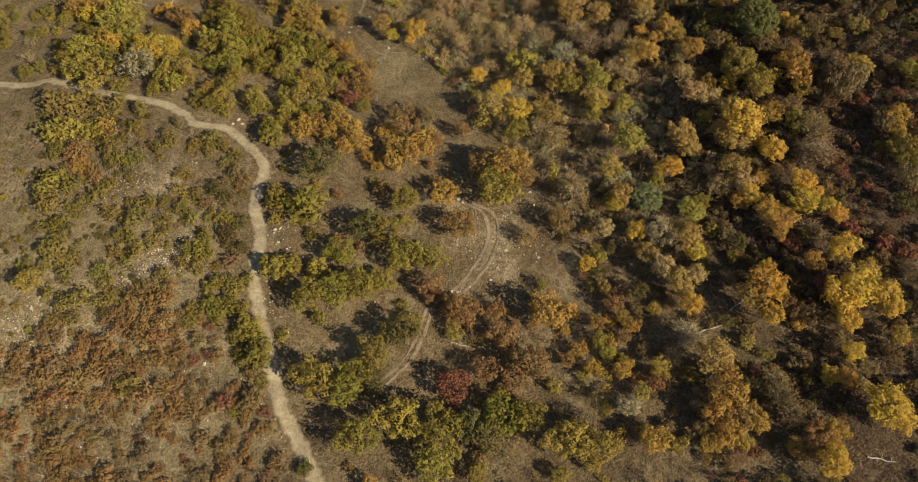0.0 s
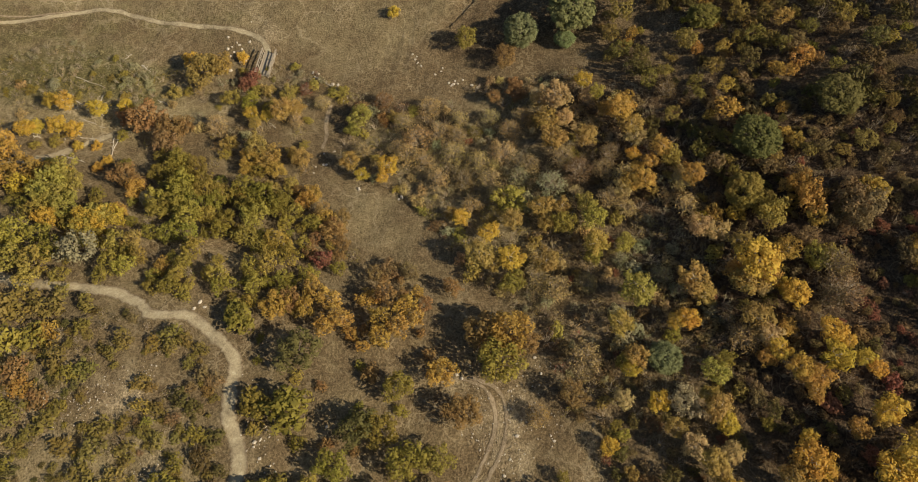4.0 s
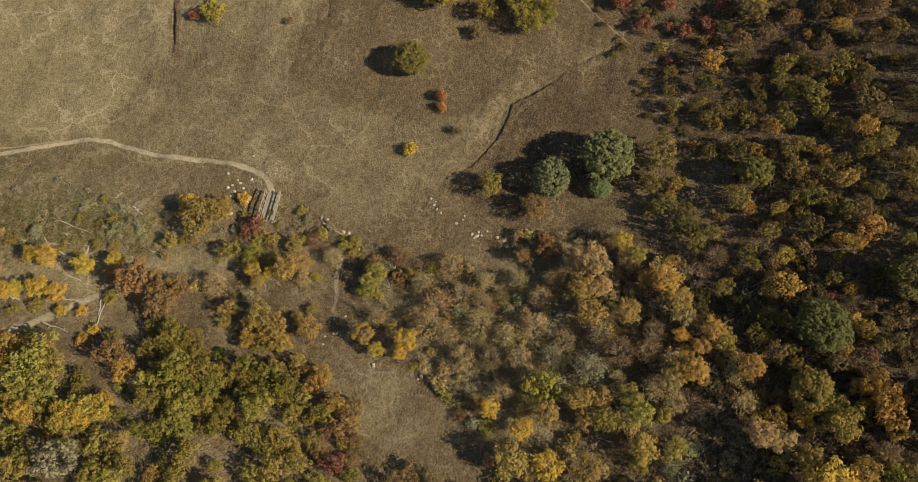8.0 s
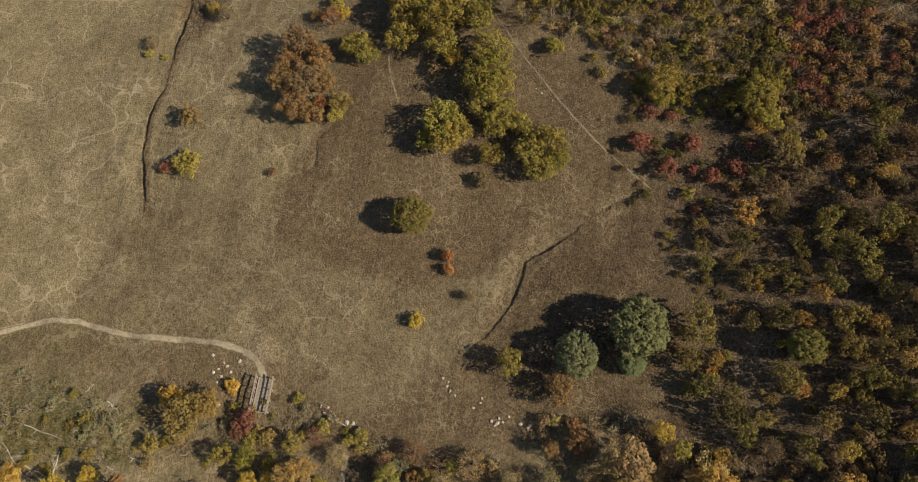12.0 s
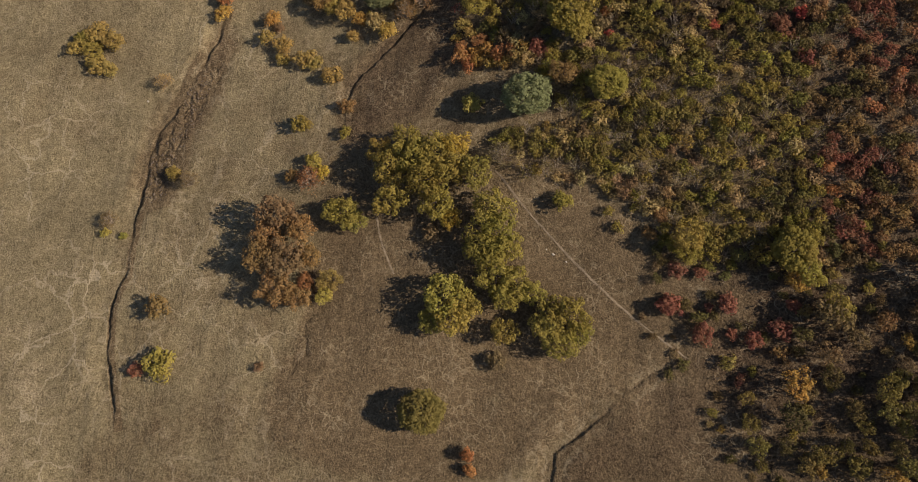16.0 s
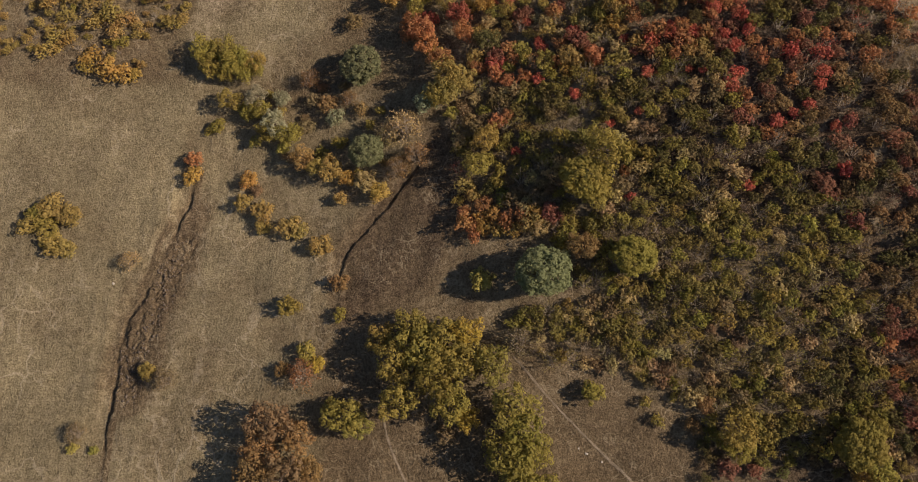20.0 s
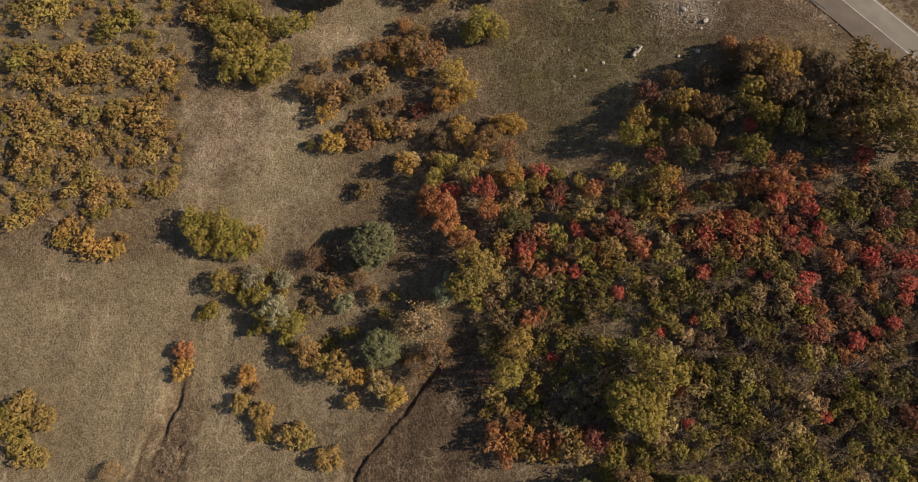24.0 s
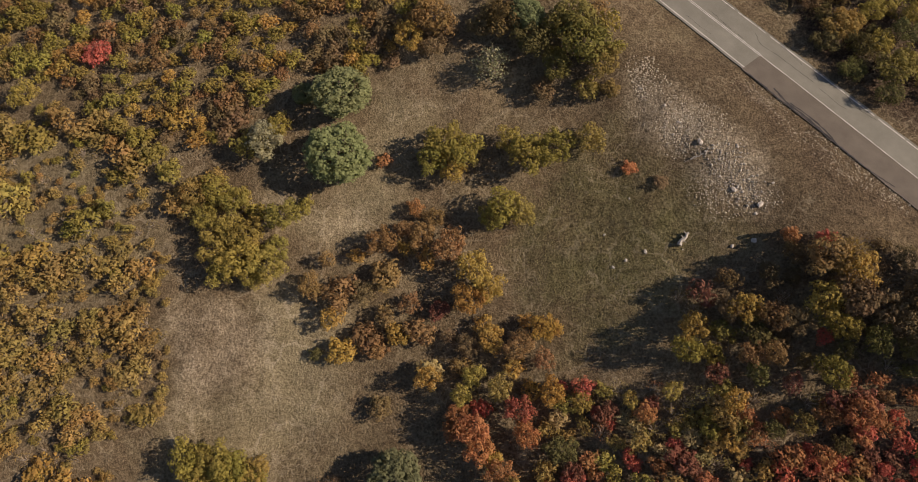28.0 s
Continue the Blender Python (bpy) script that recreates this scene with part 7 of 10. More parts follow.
plant("oak", 23.5, 9.6, 1.75, "amber", 1, "creekside trees")
plant("oak", 22.5, 10.6, 1.17, "rust", 1, "creekside trees")
plant("shrub", 25.5, 11.1, 1.04, "brown", 1, "creekside trees")
plant("bare", 15.4, 11.8, 1.74, "brown", 1, "creekside trees")
plant("oak", 13.8, 10.6, 1.30, "olive", 1, "creekside trees")
plant("aspen", -62.1, 100.8, 1.60, "gold", 1, "bushes by the footbridge")
plant("aspen", -64.6, 101.6, 1.42, "gold", 1, "bushes by the footbridge")
plant("aspen", -56.3, 98.8, 1.56, "gold", 1, "bushes by the footbridge")
plant("aspen", -52.0, 99.5, 1.35, "gold", 1, "bushes by the footbridge")
plant("aspen", -65.7, 95.3, 1.39, "gold", 1, "bushes by the footbridge")
plant("aspen", -62.1, 95.4, 1.57, "gold", 1, "bushes by the footbridge")
plant("aspen", -59.3, 94.2, 1.54, "gold", 1, "bushes by the footbridge")
plant("shrub", -58.7, 91.5, 0.97, "gold", 1, "bushes by the footbridge")
plant("shrub", -55.6, 91.4, 0.96, "gold", 1, "bushes by the footbridge")
plant("shrub", -53.2, 87.8, 0.93, "gold", 1, "bushes by the footbridge")
plant("shrub", -54.4, 86.3, 0.93, "gold", 1, "bushes by the footbridge")
plant("oak", -59.6, 84.3, 1.86, "gold", 1, "bushes by the footbridge")
plant("oak", -59.2, 81.4, 2.92, "lime", 1, "bushes by the footbridge")
plant("oak", -56.4, 81.3, 2.18, "lime", 1, "bushes by the footbridge")
plant("oak", -59.5, 78.5, 2.18, "lime", 1, "bushes by the footbridge")
plant("oak", -56.3, 77.4, 2.14, "lime", 1, "bushes by the footbridge")
plant("oak", -58.3, 75.2, 1.79, "gold", 1, "bushes by the footbridge")
plant("oak", -53.0, 74.4, 1.92, "gold", 1, "bushes by the footbridge")
plant("oak", -50.7, 74.6, 1.73, "gold", 1, "bushes by the footbridge")
plant("oak", -48.7, 75.2, 1.73, "gold", 1, "bushes by the footbridge")
plant("oak", -48.6, 76.6, 1.22, "amber", 1, "bushes by the footbridge")
plant("oak", -48.0, 95.5, 2.98, "rust", 1, "bushes by the footbridge")
plant("oak", -43.6, 92.8, 2.55, "rust", 1, "bushes by the footbridge")
plant("oak", -41.5, 93.8, 1.83, "rust", 1, "bushes by the footbridge")
plant("oak", -43.8, 90.4, 2.17, "brown", 1, "bushes by the footbridge")
plant("oak", -51.4, 96.8, 1.53, "rust", 1, "bushes by the footbridge")
plant("oak", -48.5, 83.0, 2.31, "rust", 1, "bushes by the footbridge")
plant("oak", -47.1, 80.5, 1.76, "amber", 1, "bushes by the footbridge")
plant("oak", -39.2, 105.7, 3.03, "ochre", 1, "bushes by the footbridge")
plant("oak", -41.2, 108.8, 1.94, "gold", 1, "bushes by the footbridge")
plant("oak", -36.0, 107.0, 2.09, "ochre", 1, "bushes by the footbridge")
plant("shrub", -32.7, 109.3, 1.15, "gold", 1, "bushes by the footbridge")
plant("shrub", -31.0, 103.9, 1.86, "wine", 0.85, "bushes by the footbridge")
plant("shrub", -31.9, 102.9, 1.31, "wine", 1, "bushes by the footbridge")
plant("shrub", -30.1, 101.2, 1.29, "lime", 1, "bushes by the footbridge")
plant("shrub", -27.8, 101.0, 1.28, "ochre", 1, "bushes by the footbridge")
plant("oak", -24.0, 99.7, 1.62, "lime", 1, "bushes by the footbridge")
plant("oak", -33.9, 99.4, 1.66, "olive", 1, "bushes by the footbridge")
plant("oak", -30.7, 98.6, 1.64, "green", 1, "bushes by the footbridge")
plant("aspen", -30.4, 95.4, 1.25, "gold", 1, "bushes by the footbridge")
plant("aspen", -27.8, 94.8, 1.07, "gold", 1, "bushes by the footbridge")
plant("aspen", -29.5, 93.5, 1.07, "ochre", 1, "bushes by the footbridge")
plant("aspen", -24.9, 94.9, 1.92, "ochre", 1, "bushes by the footbridge")
plant("aspen", -22.9, 95.8, 1.58, "ochre", 1, "bushes by the footbridge")
plant("bare", -22.7, 93.5, 1.41, "tan", 1, "bushes by the footbridge")
plant("bare", -20.9, 100.1, 1.26, "wine", 1, "bushes by the footbridge")
plant("shrub", -19.8, 101.0, 1.08, "lime", 1, "bushes by the footbridge")
plant("bare", -18.2, 96.8, 1.41, "tan", 1, "bushes by the footbridge")
plant("shrub", -14.6, 98.8, 1.24, "lime", 1, "bushes by the footbridge")
plant("bare", -36.2, 93.9, 1.82, "tan", 1, "bushes by the footbridge")
plant("shrub", -44.3, 102.8, 1.35, "lime", 1, "bushes by the footbridge")
plant("oak", -29.0, 87.5, 2.24, "ochre", 1, "bushes by the footbridge")
plant("oak", -29.8, 85.5, 1.72, "amber", 1, "bushes by the footbridge")
plant("oak", -26.5, 85.3, 2.21, "ochre", 1, "bushes by the footbridge")
plant("oak", -25.6, 82.7, 1.68, "amber", 1, "bushes by the footbridge")
plant("oak", -30.6, 83.7, 1.20, "amber", 1, "bushes by the footbridge")
plant("oak", -33.6, 89.3, 1.41, "ochre", 1, "bushes by the footbridge")
plant("oak", -21.6, 84.8, 1.85, "ochre", 1, "bushes by the footbridge")
plant("oak", -23.1, 86.5, 1.20, "ochre", 1, "bushes by the footbridge")
plant("oak", -41.0, 85.8, 2.11, "green", 1, "bushes by the footbridge")
plant("oak", -38.4, 84.2, 2.08, "green", 1, "bushes by the footbridge")
plant("oak", -40.0, 83.0, 1.57, "green", 1, "bushes by the footbridge")
plant("oak", -43.9, 83.6, 1.77, "green", 1, "bushes by the footbridge")
plant("oak", -36.2, 79.4, 2.03, "olive", 1, "bushes by the footbridge")
plant("oak", -33.5, 78.4, 1.68, "olive", 1, "bushes by the footbridge")
plant("oak", -34.5, 76.9, 1.67, "green", 1, "bushes by the footbridge")
plant("oak", -39.8, 78.5, 2.21, "green", 1, "bushes by the footbridge")
plant("oak", -42.5, 80.1, 1.56, "olive", 1, "bushes by the footbridge")
plant("pine", -44.8, 78.4, 1.38, "pale", 1, "bushes by the footbridge")
plant("oak", -42.3, 76.0, 2.03, "olive", 1, "bushes by the footbridge")
plant("oak", -38.2, 74.1, 2.32, "olive", 1, "bushes by the footbridge")
plant("oak", -35.6, 73.9, 1.66, "lime", 1, "bushes by the footbridge")
plant("oak", -32.4, 72.8, 1.64, "green", 1, "bushes by the footbridge")
plant("oak", -29.7, 75.6, 1.81, "green", 1, "bushes by the footbridge")
plant("oak", -27.6, 77.8, 1.98, "green", 1, "bushes by the footbridge")
plant("oak", -27.9, 73.1, 2.10, "lime", 1, "bushes by the footbridge")
plant("oak", -24.4, 75.1, 1.79, "green", 1, "bushes by the footbridge")
plant("oak", -25.9, 78.5, 1.49, "ochre", 1, "bushes by the footbridge")
plant("oak", -30.9, 78.2, 1.17, "amber", 1, "bushes by the footbridge")
plant("oak", -23.6, 72.0, 1.29, "olive", 1, "bushes by the footbridge")
plant("oak", -19.5, 77.1, 1.47, "amber", 1, "bushes by the footbridge")
plant("oak", -20.6, 75.9, 1.62, "amber", 1, "bushes by the footbridge")
plant("oak", -21.9, 78.2, 1.15, "rust", 1, "bushes by the footbridge")
plant("oak", -17.5, 72.5, 1.60, "amber", 1, "bushes by the footbridge")
plant("oak", -15.2, 71.9, 1.59, "rust", 1, "bushes by the footbridge")
plant("oak", -16.3, 70.5, 1.43, "rust", 1, "bushes by the footbridge")
plant("oak", -19.4, 71.6, 1.44, "olive", 1, "bushes by the footbridge")
sown("oak", -67.6, 84.6, 2.20, "amber", 1, "oaks above the trail")
sown("oak", -64.9, 86.3, 2.41, "amber", 1, "oaks above the trail")
sown("oak", -64.5, 82.5, 1.94, "gold", 1, "oaks above the trail")
sown("oak", -61.5, 85.4, 2.16, "amber", 1, "oaks above the trail")
sown("oak", -57.9, 84.2, 2.54, "lime", 1, "oaks above the trail")
sown("oak", -57.5, 79.0, 2.26, "lime", 1, "oaks above the trail")
sown("oak", -61.2, 77.1, 1.65, "olive", 1, "oaks above the trail")
sown("oak", -68.8, 90.3, 2.27, "amber", 1, "oaks above the trail")
sown("oak", -46.7, 81.9, 1.43, "rust", 1, "oaks above the trail")
sown("oak", -41.4, 84.7, 2.04, "green", 1, "oaks above the trail")
sown("oak", -43.3, 77.5, 1.96, "olive", 1, "oaks above the trail")
sown("oak", -39.7, 79.8, 2.17, "green", 1, "oaks above the trail")
sown("oak", -37.1, 80.9, 2.17, "green", 1, "oaks above the trail")
sown("oak", -37.6, 76.8, 1.74, "green", 1, "oaks above the trail")
sown("oak", -30.6, 79.1, 2.13, "green", 1, "oaks above the trail")
sown("oak", -25.7, 75.0, 2.06, "green", 1, "oaks above the trail")
sown("oak", -28.5, 74.8, 1.69, "green", 1, "oaks above the trail")
sown("oak", -24.1, 76.4, 1.70, "green", 1, "oaks above the trail")
sown("oak", -22.2, 73.9, 1.49, "olive", 1, "oaks above the trail")
sown("oak", -40.9, 76.0, 1.93, "green", 1, "oaks above the trail")
sown("oak", -51.4, 75.3, 2.17, "lime", 1, "oaks above the trail")
sown("oak", -53.2, 73.3, 1.77, "olive", 1, "oaks above the trail")
sown("oak", -49.5, 74.6, 1.38, "lime", 1, "oaks above the trail")
sown("oak", -62.1, 72.7, 2.22, "olive", 1, "oaks above the trail")
sown("oak", -58.8, 72.4, 1.99, "green", 1, "oaks above the trail")
sown("oak", -61.3, 67.9, 2.35, "olive", 1, "oaks above the trail")
sown("oak", -57.8, 67.0, 2.30, "olive", 1, "oaks above the trail")
sown("oak", -56.4, 69.4, 1.75, "green", 1, "oaks above the trail")
sown("oak", -54.1, 64.9, 1.51, "olive", 1, "oaks above the trail")
sown("oak", -58.1, 64.2, 1.71, "lime", 1, "oaks above the trail")
sown("oak", -51.5, 68.2, 2.64, "pale", 1, "oaks above the trail")
sown("oak", -47.4, 70.3, 1.90, "lime", 1, "oaks above the trail")
sown("oak", -45.4, 69.8, 1.70, "ochre", 1, "oaks above the trail")
sown("oak", -47.4, 66.0, 1.67, "olive", 1, "oaks above the trail")
sown("oak", -48.7, 64.3, 1.29, "olive", 1, "oaks above the trail")
sown("oak", -45.2, 65.2, 1.65, "olive", 1, "oaks above the trail")
sown("oak", -43.6, 66.9, 1.48, "olive", 1, "oaks above the trail")
sown("oak", -40.6, 65.2, 1.27, "amber", 1, "oaks above the trail")
sown("oak", -41.6, 64.0, 1.26, "olive", 1, "oaks above the trail")
sown("oak", -38.2, 63.3, 1.42, "olive", 1, "oaks above the trail")
sown("oak", -40.6, 71.2, 1.88, "green", 1, "oaks above the trail")
sown("oak", -43.1, 71.6, 1.52, "olive", 1, "oaks above the trail")
sown("oak", -37.6, 71.0, 1.68, "olive", 1, "oaks above the trail")
sown("oak", -36.2, 67.4, 1.81, "green", 1, "oaks above the trail")
sown("oak", -37.4, 65.5, 1.26, "olive", 1, "oaks above the trail")
sown("oak", -33.0, 71.0, 1.48, "olive", 1, "oaks above the trail")
sown("oak", -29.2, 69.7, 2.00, "olive", 1, "oaks above the trail")
sown("oak", -27.1, 67.7, 1.44, "olive", 1, "oaks above the trail")
sown("oak", -24.4, 68.3, 1.97, "olive", 1, "oaks above the trail")
sown("oak", -22.5, 65.4, 1.76, "olive", 1, "oaks above the trail")
sown("oak", -25.4, 64.5, 1.75, "olive", 1, "oaks above the trail")
sown("oak", -28.0, 64.3, 1.58, "olive", 1, "oaks above the trail")
sown("oak", -23.8, 62.3, 1.21, "olive", 1, "oaks above the trail")
sown("oak", -32.4, 62.9, 1.58, "olive", 1, "oaks above the trail")
sown("oak", -30.6, 61.7, 1.22, "olive", 1, "oaks above the trail")
sown("oak", -27.3, 60.6, 1.38, "olive", 1, "oaks above the trail")
sown("oak", -18.0, 73.6, 1.48, "rust", 1, "oaks above the trail")
sown("oak", -16.5, 69.5, 1.97, "rust", 1, "oaks above the trail")
sown("oak", -19.3, 68.7, 1.26, "rust", 1, "oaks above the trail")
sown("oak", -15.1, 67.5, 1.24, "rust", 1, "oaks above the trail")
sown("oak", -17.9, 64.7, 1.57, "wine", 1, "oaks above the trail")
sown("oak", -19.8, 66.2, 1.24, "rust", 1, "oaks above the trail")
sown("oak", -15.7, 65.3, 1.23, "rust", 1, "oaks above the trail")
sown("oak", -5.3, 61.4, 1.70, "brown", 1, "oaks above the trail")
sown("oak", -7.9, 62.3, 1.54, "brown", 1, "oaks above the trail")
sown("oak", -10.5, 61.6, 1.37, "brown", 1, "oaks above the trail")
sown("oak", 0.5, 58.2, 1.51, "rust", 1, "oaks above the trail")
sown("oak", -18.9, 59.5, 1.85, "amber", 1, "oaks above the trail")
sown("oak", -20.1, 56.9, 1.50, "amber", 1, "oaks above the trail")
sown("oak", -16.8, 57.6, 1.83, "amber", 1, "oaks above the trail")
sown("oak", -17.6, 53.7, 1.63, "amber", 1, "oaks above the trail")
sown("oak", -15.2, 54.5, 1.80, "amber", 1, "oaks above the trail")
sown("oak", -14.0, 52.5, 1.30, "amber", 1, "oaks above the trail")
sown("oak", -11.4, 57.7, 1.83, "amber", 1, "oaks above the trail")
sown("oak", -8.9, 57.9, 1.83, "rust", 1, "oaks above the trail")
sown("oak", -9.9, 54.0, 1.95, "amber", 1, "oaks above the trail")
sown("oak", -6.5, 55.8, 1.81, "amber", 1, "oaks above the trail")
sown("oak", -7.5, 52.5, 1.78, "amber", 1, "oaks above the trail")
sown("oak", -4.9, 53.8, 1.47, "amber", 1, "oaks above the trail")
sown("oak", -3.5, 55.9, 1.16, "rust", 1, "oaks above the trail")
sown("oak", -10.0, 51.4, 1.45, "amber", 1, "oaks above the trail")
sown("oak", -23.1, 58.6, 1.69, "olive", 1, "oaks above the trail")
sown("oak", -21.4, 56.7, 1.17, "olive", 1, "oaks above the trail")
sown("shrub", -61.9, 60.3, 2.99, "moss", 0.6375, "scrub on the stony slope")
sown("shrub", -58.4, 60.3, 2.56, "moss", 0.6375, "scrub on the stony slope")
sown("shrub", -54.2, 59.7, 2.13, "moss", 0.6375, "scrub on the stony slope")
sown("shrub", -59.8, 54.7, 2.88, "olive", 0.6375, "scrub on the stony slope")
sown("shrub", -56.1, 55.2, 2.47, "olive", 0.6375, "scrub on the stony slope")
sown("shrub", -53.7, 55.9, 1.90, "amber", 0.6375, "scrub on the stony slope")
sown("shrub", -53.4, 61.9, 1.37, "moss", 0.75, "scrub on the stony slope")
sown("shrub", -49.5, 59.9, 1.34, "moss", 0.75, "scrub on the stony slope")
sown("shrub", -49.4, 56.3, 1.50, "green", 0.75, "scrub on the stony slope")
sown("shrub", -43.6, 54.0, 1.45, "moss", 0.75, "scrub on the stony slope")
sown("shrub", -44.9, 52.0, 1.08, "moss", 0.75, "scrub on the stony slope")
sown("shrub", -51.3, 51.9, 2.20, "moss", 0.6375, "scrub on the stony slope")
sown("shrub", -47.6, 50.0, 1.62, "moss", 0.75, "scrub on the stony slope")
sown("shrub", -49.8, 49.6, 1.45, "green", 0.75, "scrub on the stony slope")
sown("shrub", -56.4, 50.8, 1.87, "rust", 0.6375, "scrub on the stony slope")
sown("shrub", -54.9, 48.3, 1.83, "amber", 0.6375, "scrub on the stony slope")
sown("shrub", -59.3, 51.1, 1.70, "moss", 0.6375, "scrub on the stony slope")
sown("shrub", -52.6, 46.7, 1.62, "rust", 0.75, "scrub on the stony slope")
sown("shrub", -58.2, 45.1, 2.19, "olive", 0.6375, "scrub on the stony slope")
sown("shrub", -55.3, 45.0, 1.63, "moss", 0.75, "scrub on the stony slope")
sown("shrub", -51.1, 43.8, 1.94, "moss", 0.6375, "scrub on the stony slope")
sown("shrub", -50.0, 45.5, 1.24, "olive", 0.75, "scrub on the stony slope")
sown("shrub", -52.8, 42.3, 1.59, "moss", 0.75, "scrub on the stony slope")
sown("shrub", -57.3, 41.5, 1.97, "moss", 0.6375, "scrub on the stony slope")
sown("shrub", -55.3, 38.5, 1.41, "green", 0.75, "scrub on the stony slope")
sown("shrub", -39.9, 52.9, 1.25, "green", 0.75, "scrub on the stony slope")
sown("shrub", -37.4, 54.1, 1.96, "moss", 0.6375, "scrub on the stony slope")
sown("shrub", -35.5, 53.3, 1.42, "moss", 0.75, "scrub on the stony slope")
sown("shrub", -33.5, 51.8, 1.05, "moss", 0.75, "scrub on the stony slope")
sown("shrub", -37.4, 52.3, 1.24, "moss", 0.75, "scrub on the stony slope")
sown("shrub", -40.5, 47.7, 1.39, "moss", 0.75, "scrub on the stony slope")
sown("shrub", -39.2, 46.9, 0.87, "moss", 0.75, "scrub on the stony slope")
sown("shrub", -40.0, 44.5, 1.20, "olive", 0.75, "scrub on the stony slope")
sown("shrub", -38.0, 43.9, 1.19, "moss", 0.75, "scrub on the stony slope")
sown("shrub", -41.7, 42.7, 1.19, "green", 0.75, "scrub on the stony slope")
sown("shrub", -44.4, 42.2, 1.71, "moss", 0.6375, "scrub on the stony slope")
sown("shrub", -39.0, 41.1, 1.34, "moss", 0.75, "scrub on the stony slope")
sown("shrub", -35.4, 45.1, 1.52, "deep", 0.75, "scrub on the stony slope")
sown("shrub", -33.8, 43.8, 1.17, "deep", 0.75, "scrub on the stony slope")
sown("shrub", -33.1, 48.1, 1.20, "brown", 0.75, "scrub on the stony slope")
sown("shrub", -31.4, 47.1, 1.19, "brown", 0.75, "scrub on the stony slope")
sown("shrub", -35.9, 42.5, 1.00, "brown", 0.75, "scrub on the stony slope")
sown("shrub", -48.5, 40.2, 1.72, "moss", 0.6375, "scrub on the stony slope")
sown("shrub", -44.9, 39.4, 1.86, "moss", 0.6375, "scrub on the stony slope")
sown("shrub", -41.0, 39.0, 1.34, "moss", 0.75, "scrub on the stony slope")
sown("shrub", -37.4, 39.8, 1.16, "moss", 0.75, "scrub on the stony slope")
sown("shrub", -33.2, 40.4, 1.81, "green", 0.6375, "scrub on the stony slope")
sown("shrub", -30.9, 39.5, 1.46, "deep", 0.75, "scrub on the stony slope")
sown("shrub", -35.1, 37.0, 1.30, "green", 0.75, "scrub on the stony slope")
sown("shrub", -32.1, 37.3, 1.61, "deep", 0.75, "scrub on the stony slope")
sown("shrub", -29.9, 35.7, 1.12, "deep", 0.75, "scrub on the stony slope")
sown("shrub", -45.6, 36.6, 1.67, "moss", 0.75, "scrub on the stony slope")
sown("shrub", -42.0, 36.1, 1.49, "moss", 0.75, "scrub on the stony slope")
sown("shrub", -43.6, 34.5, 1.32, "moss", 0.75, "scrub on the stony slope")
sown("shrub", -46.5, 34.3, 1.17, "moss", 0.75, "scrub on the stony slope")
sown("shrub", -36.2, 34.9, 1.61, "green", 0.75, "scrub on the stony slope")
sown("shrub", -34.4, 34.1, 1.28, "green", 0.75, "scrub on the stony slope")
sown("shrub", -37.5, 33.0, 1.29, "moss", 0.75, "scrub on the stony slope")
sown("shrub", -35.3, 32.1, 1.12, "moss", 0.75, "scrub on the stony slope")
sown("shrub", -31.1, 33.5, 1.27, "brown", 0.75, "scrub on the stony slope")
sown("shrub", -31.8, 30.3, 1.26, "green", 0.75, "scrub on the stony slope")
sown("shrub", -44.9, 32.7, 0.99, "moss", 0.75, "scrub on the stony slope")
sown("shrub", -48.0, 31.6, 1.50, "moss", 0.75, "scrub on the stony slope")
sown("shrub", -46.6, 30.4, 0.99, "moss", 0.75, "scrub on the stony slope")
sown("shrub", -54.9, 34.3, 1.73, "moss", 0.6375, "scrub on the stony slope")
sown("shrub", -52.5, 33.0, 1.70, "moss", 0.6375, "scrub on the stony slope")
sown("shrub", -55.3, 32.1, 1.38, "moss", 0.75, "scrub on the stony slope")
sown("shrub", -52.3, 30.7, 1.19, "moss", 0.75, "scrub on the stony slope")
sown("shrub", -54.5, 36.4, 1.22, "green", 0.75, "scrub on the stony slope")
sown("shrub", -39.5, 31.1, 1.13, "moss", 0.75, "scrub on the stony slope")
sown("shrub", -33.2, 29.6, 1.41, "green", 0.75, "scrub on the stony slope")
sown("shrub", -30.1, 29.4, 1.71, "green", 0.6375, "scrub on the stony slope")
sown("shrub", -28.6, 30.6, 1.09, "green", 0.75, "scrub on the stony slope")
sown("shrub", -32.4, 26.8, 1.70, "green", 0.6375, "scrub on the stony slope")
sown("shrub", -30.7, 26.7, 1.54, "green", 0.75, "scrub on the stony slope")
sown("shrub", -34.4, 25.8, 1.55, "green", 0.75, "scrub on the stony slope")
sown("shrub", -28.6, 26.4, 1.08, "green", 0.75, "scrub on the stony slope")
sown("shrub", -35.1, 24.4, 1.24, "moss", 0.75, "scrub on the stony slope")
sown("shrub", -31.6, 25.0, 1.23, "green", 0.75, "scrub on the stony slope")
sown("shrub", -28.3, 23.6, 1.52, "moss", 0.75, "scrub on the stony slope")
sown("shrub", -27.4, 24.1, 0.92, "moss", 0.75, "scrub on the stony slope")
sown("shrub", -29.0, 22.5, 1.06, "green", 0.75, "scrub on the stony slope")
sown("shrub", -27.3, 19.3, 1.20, "moss", 0.75, "scrub on the stony slope")
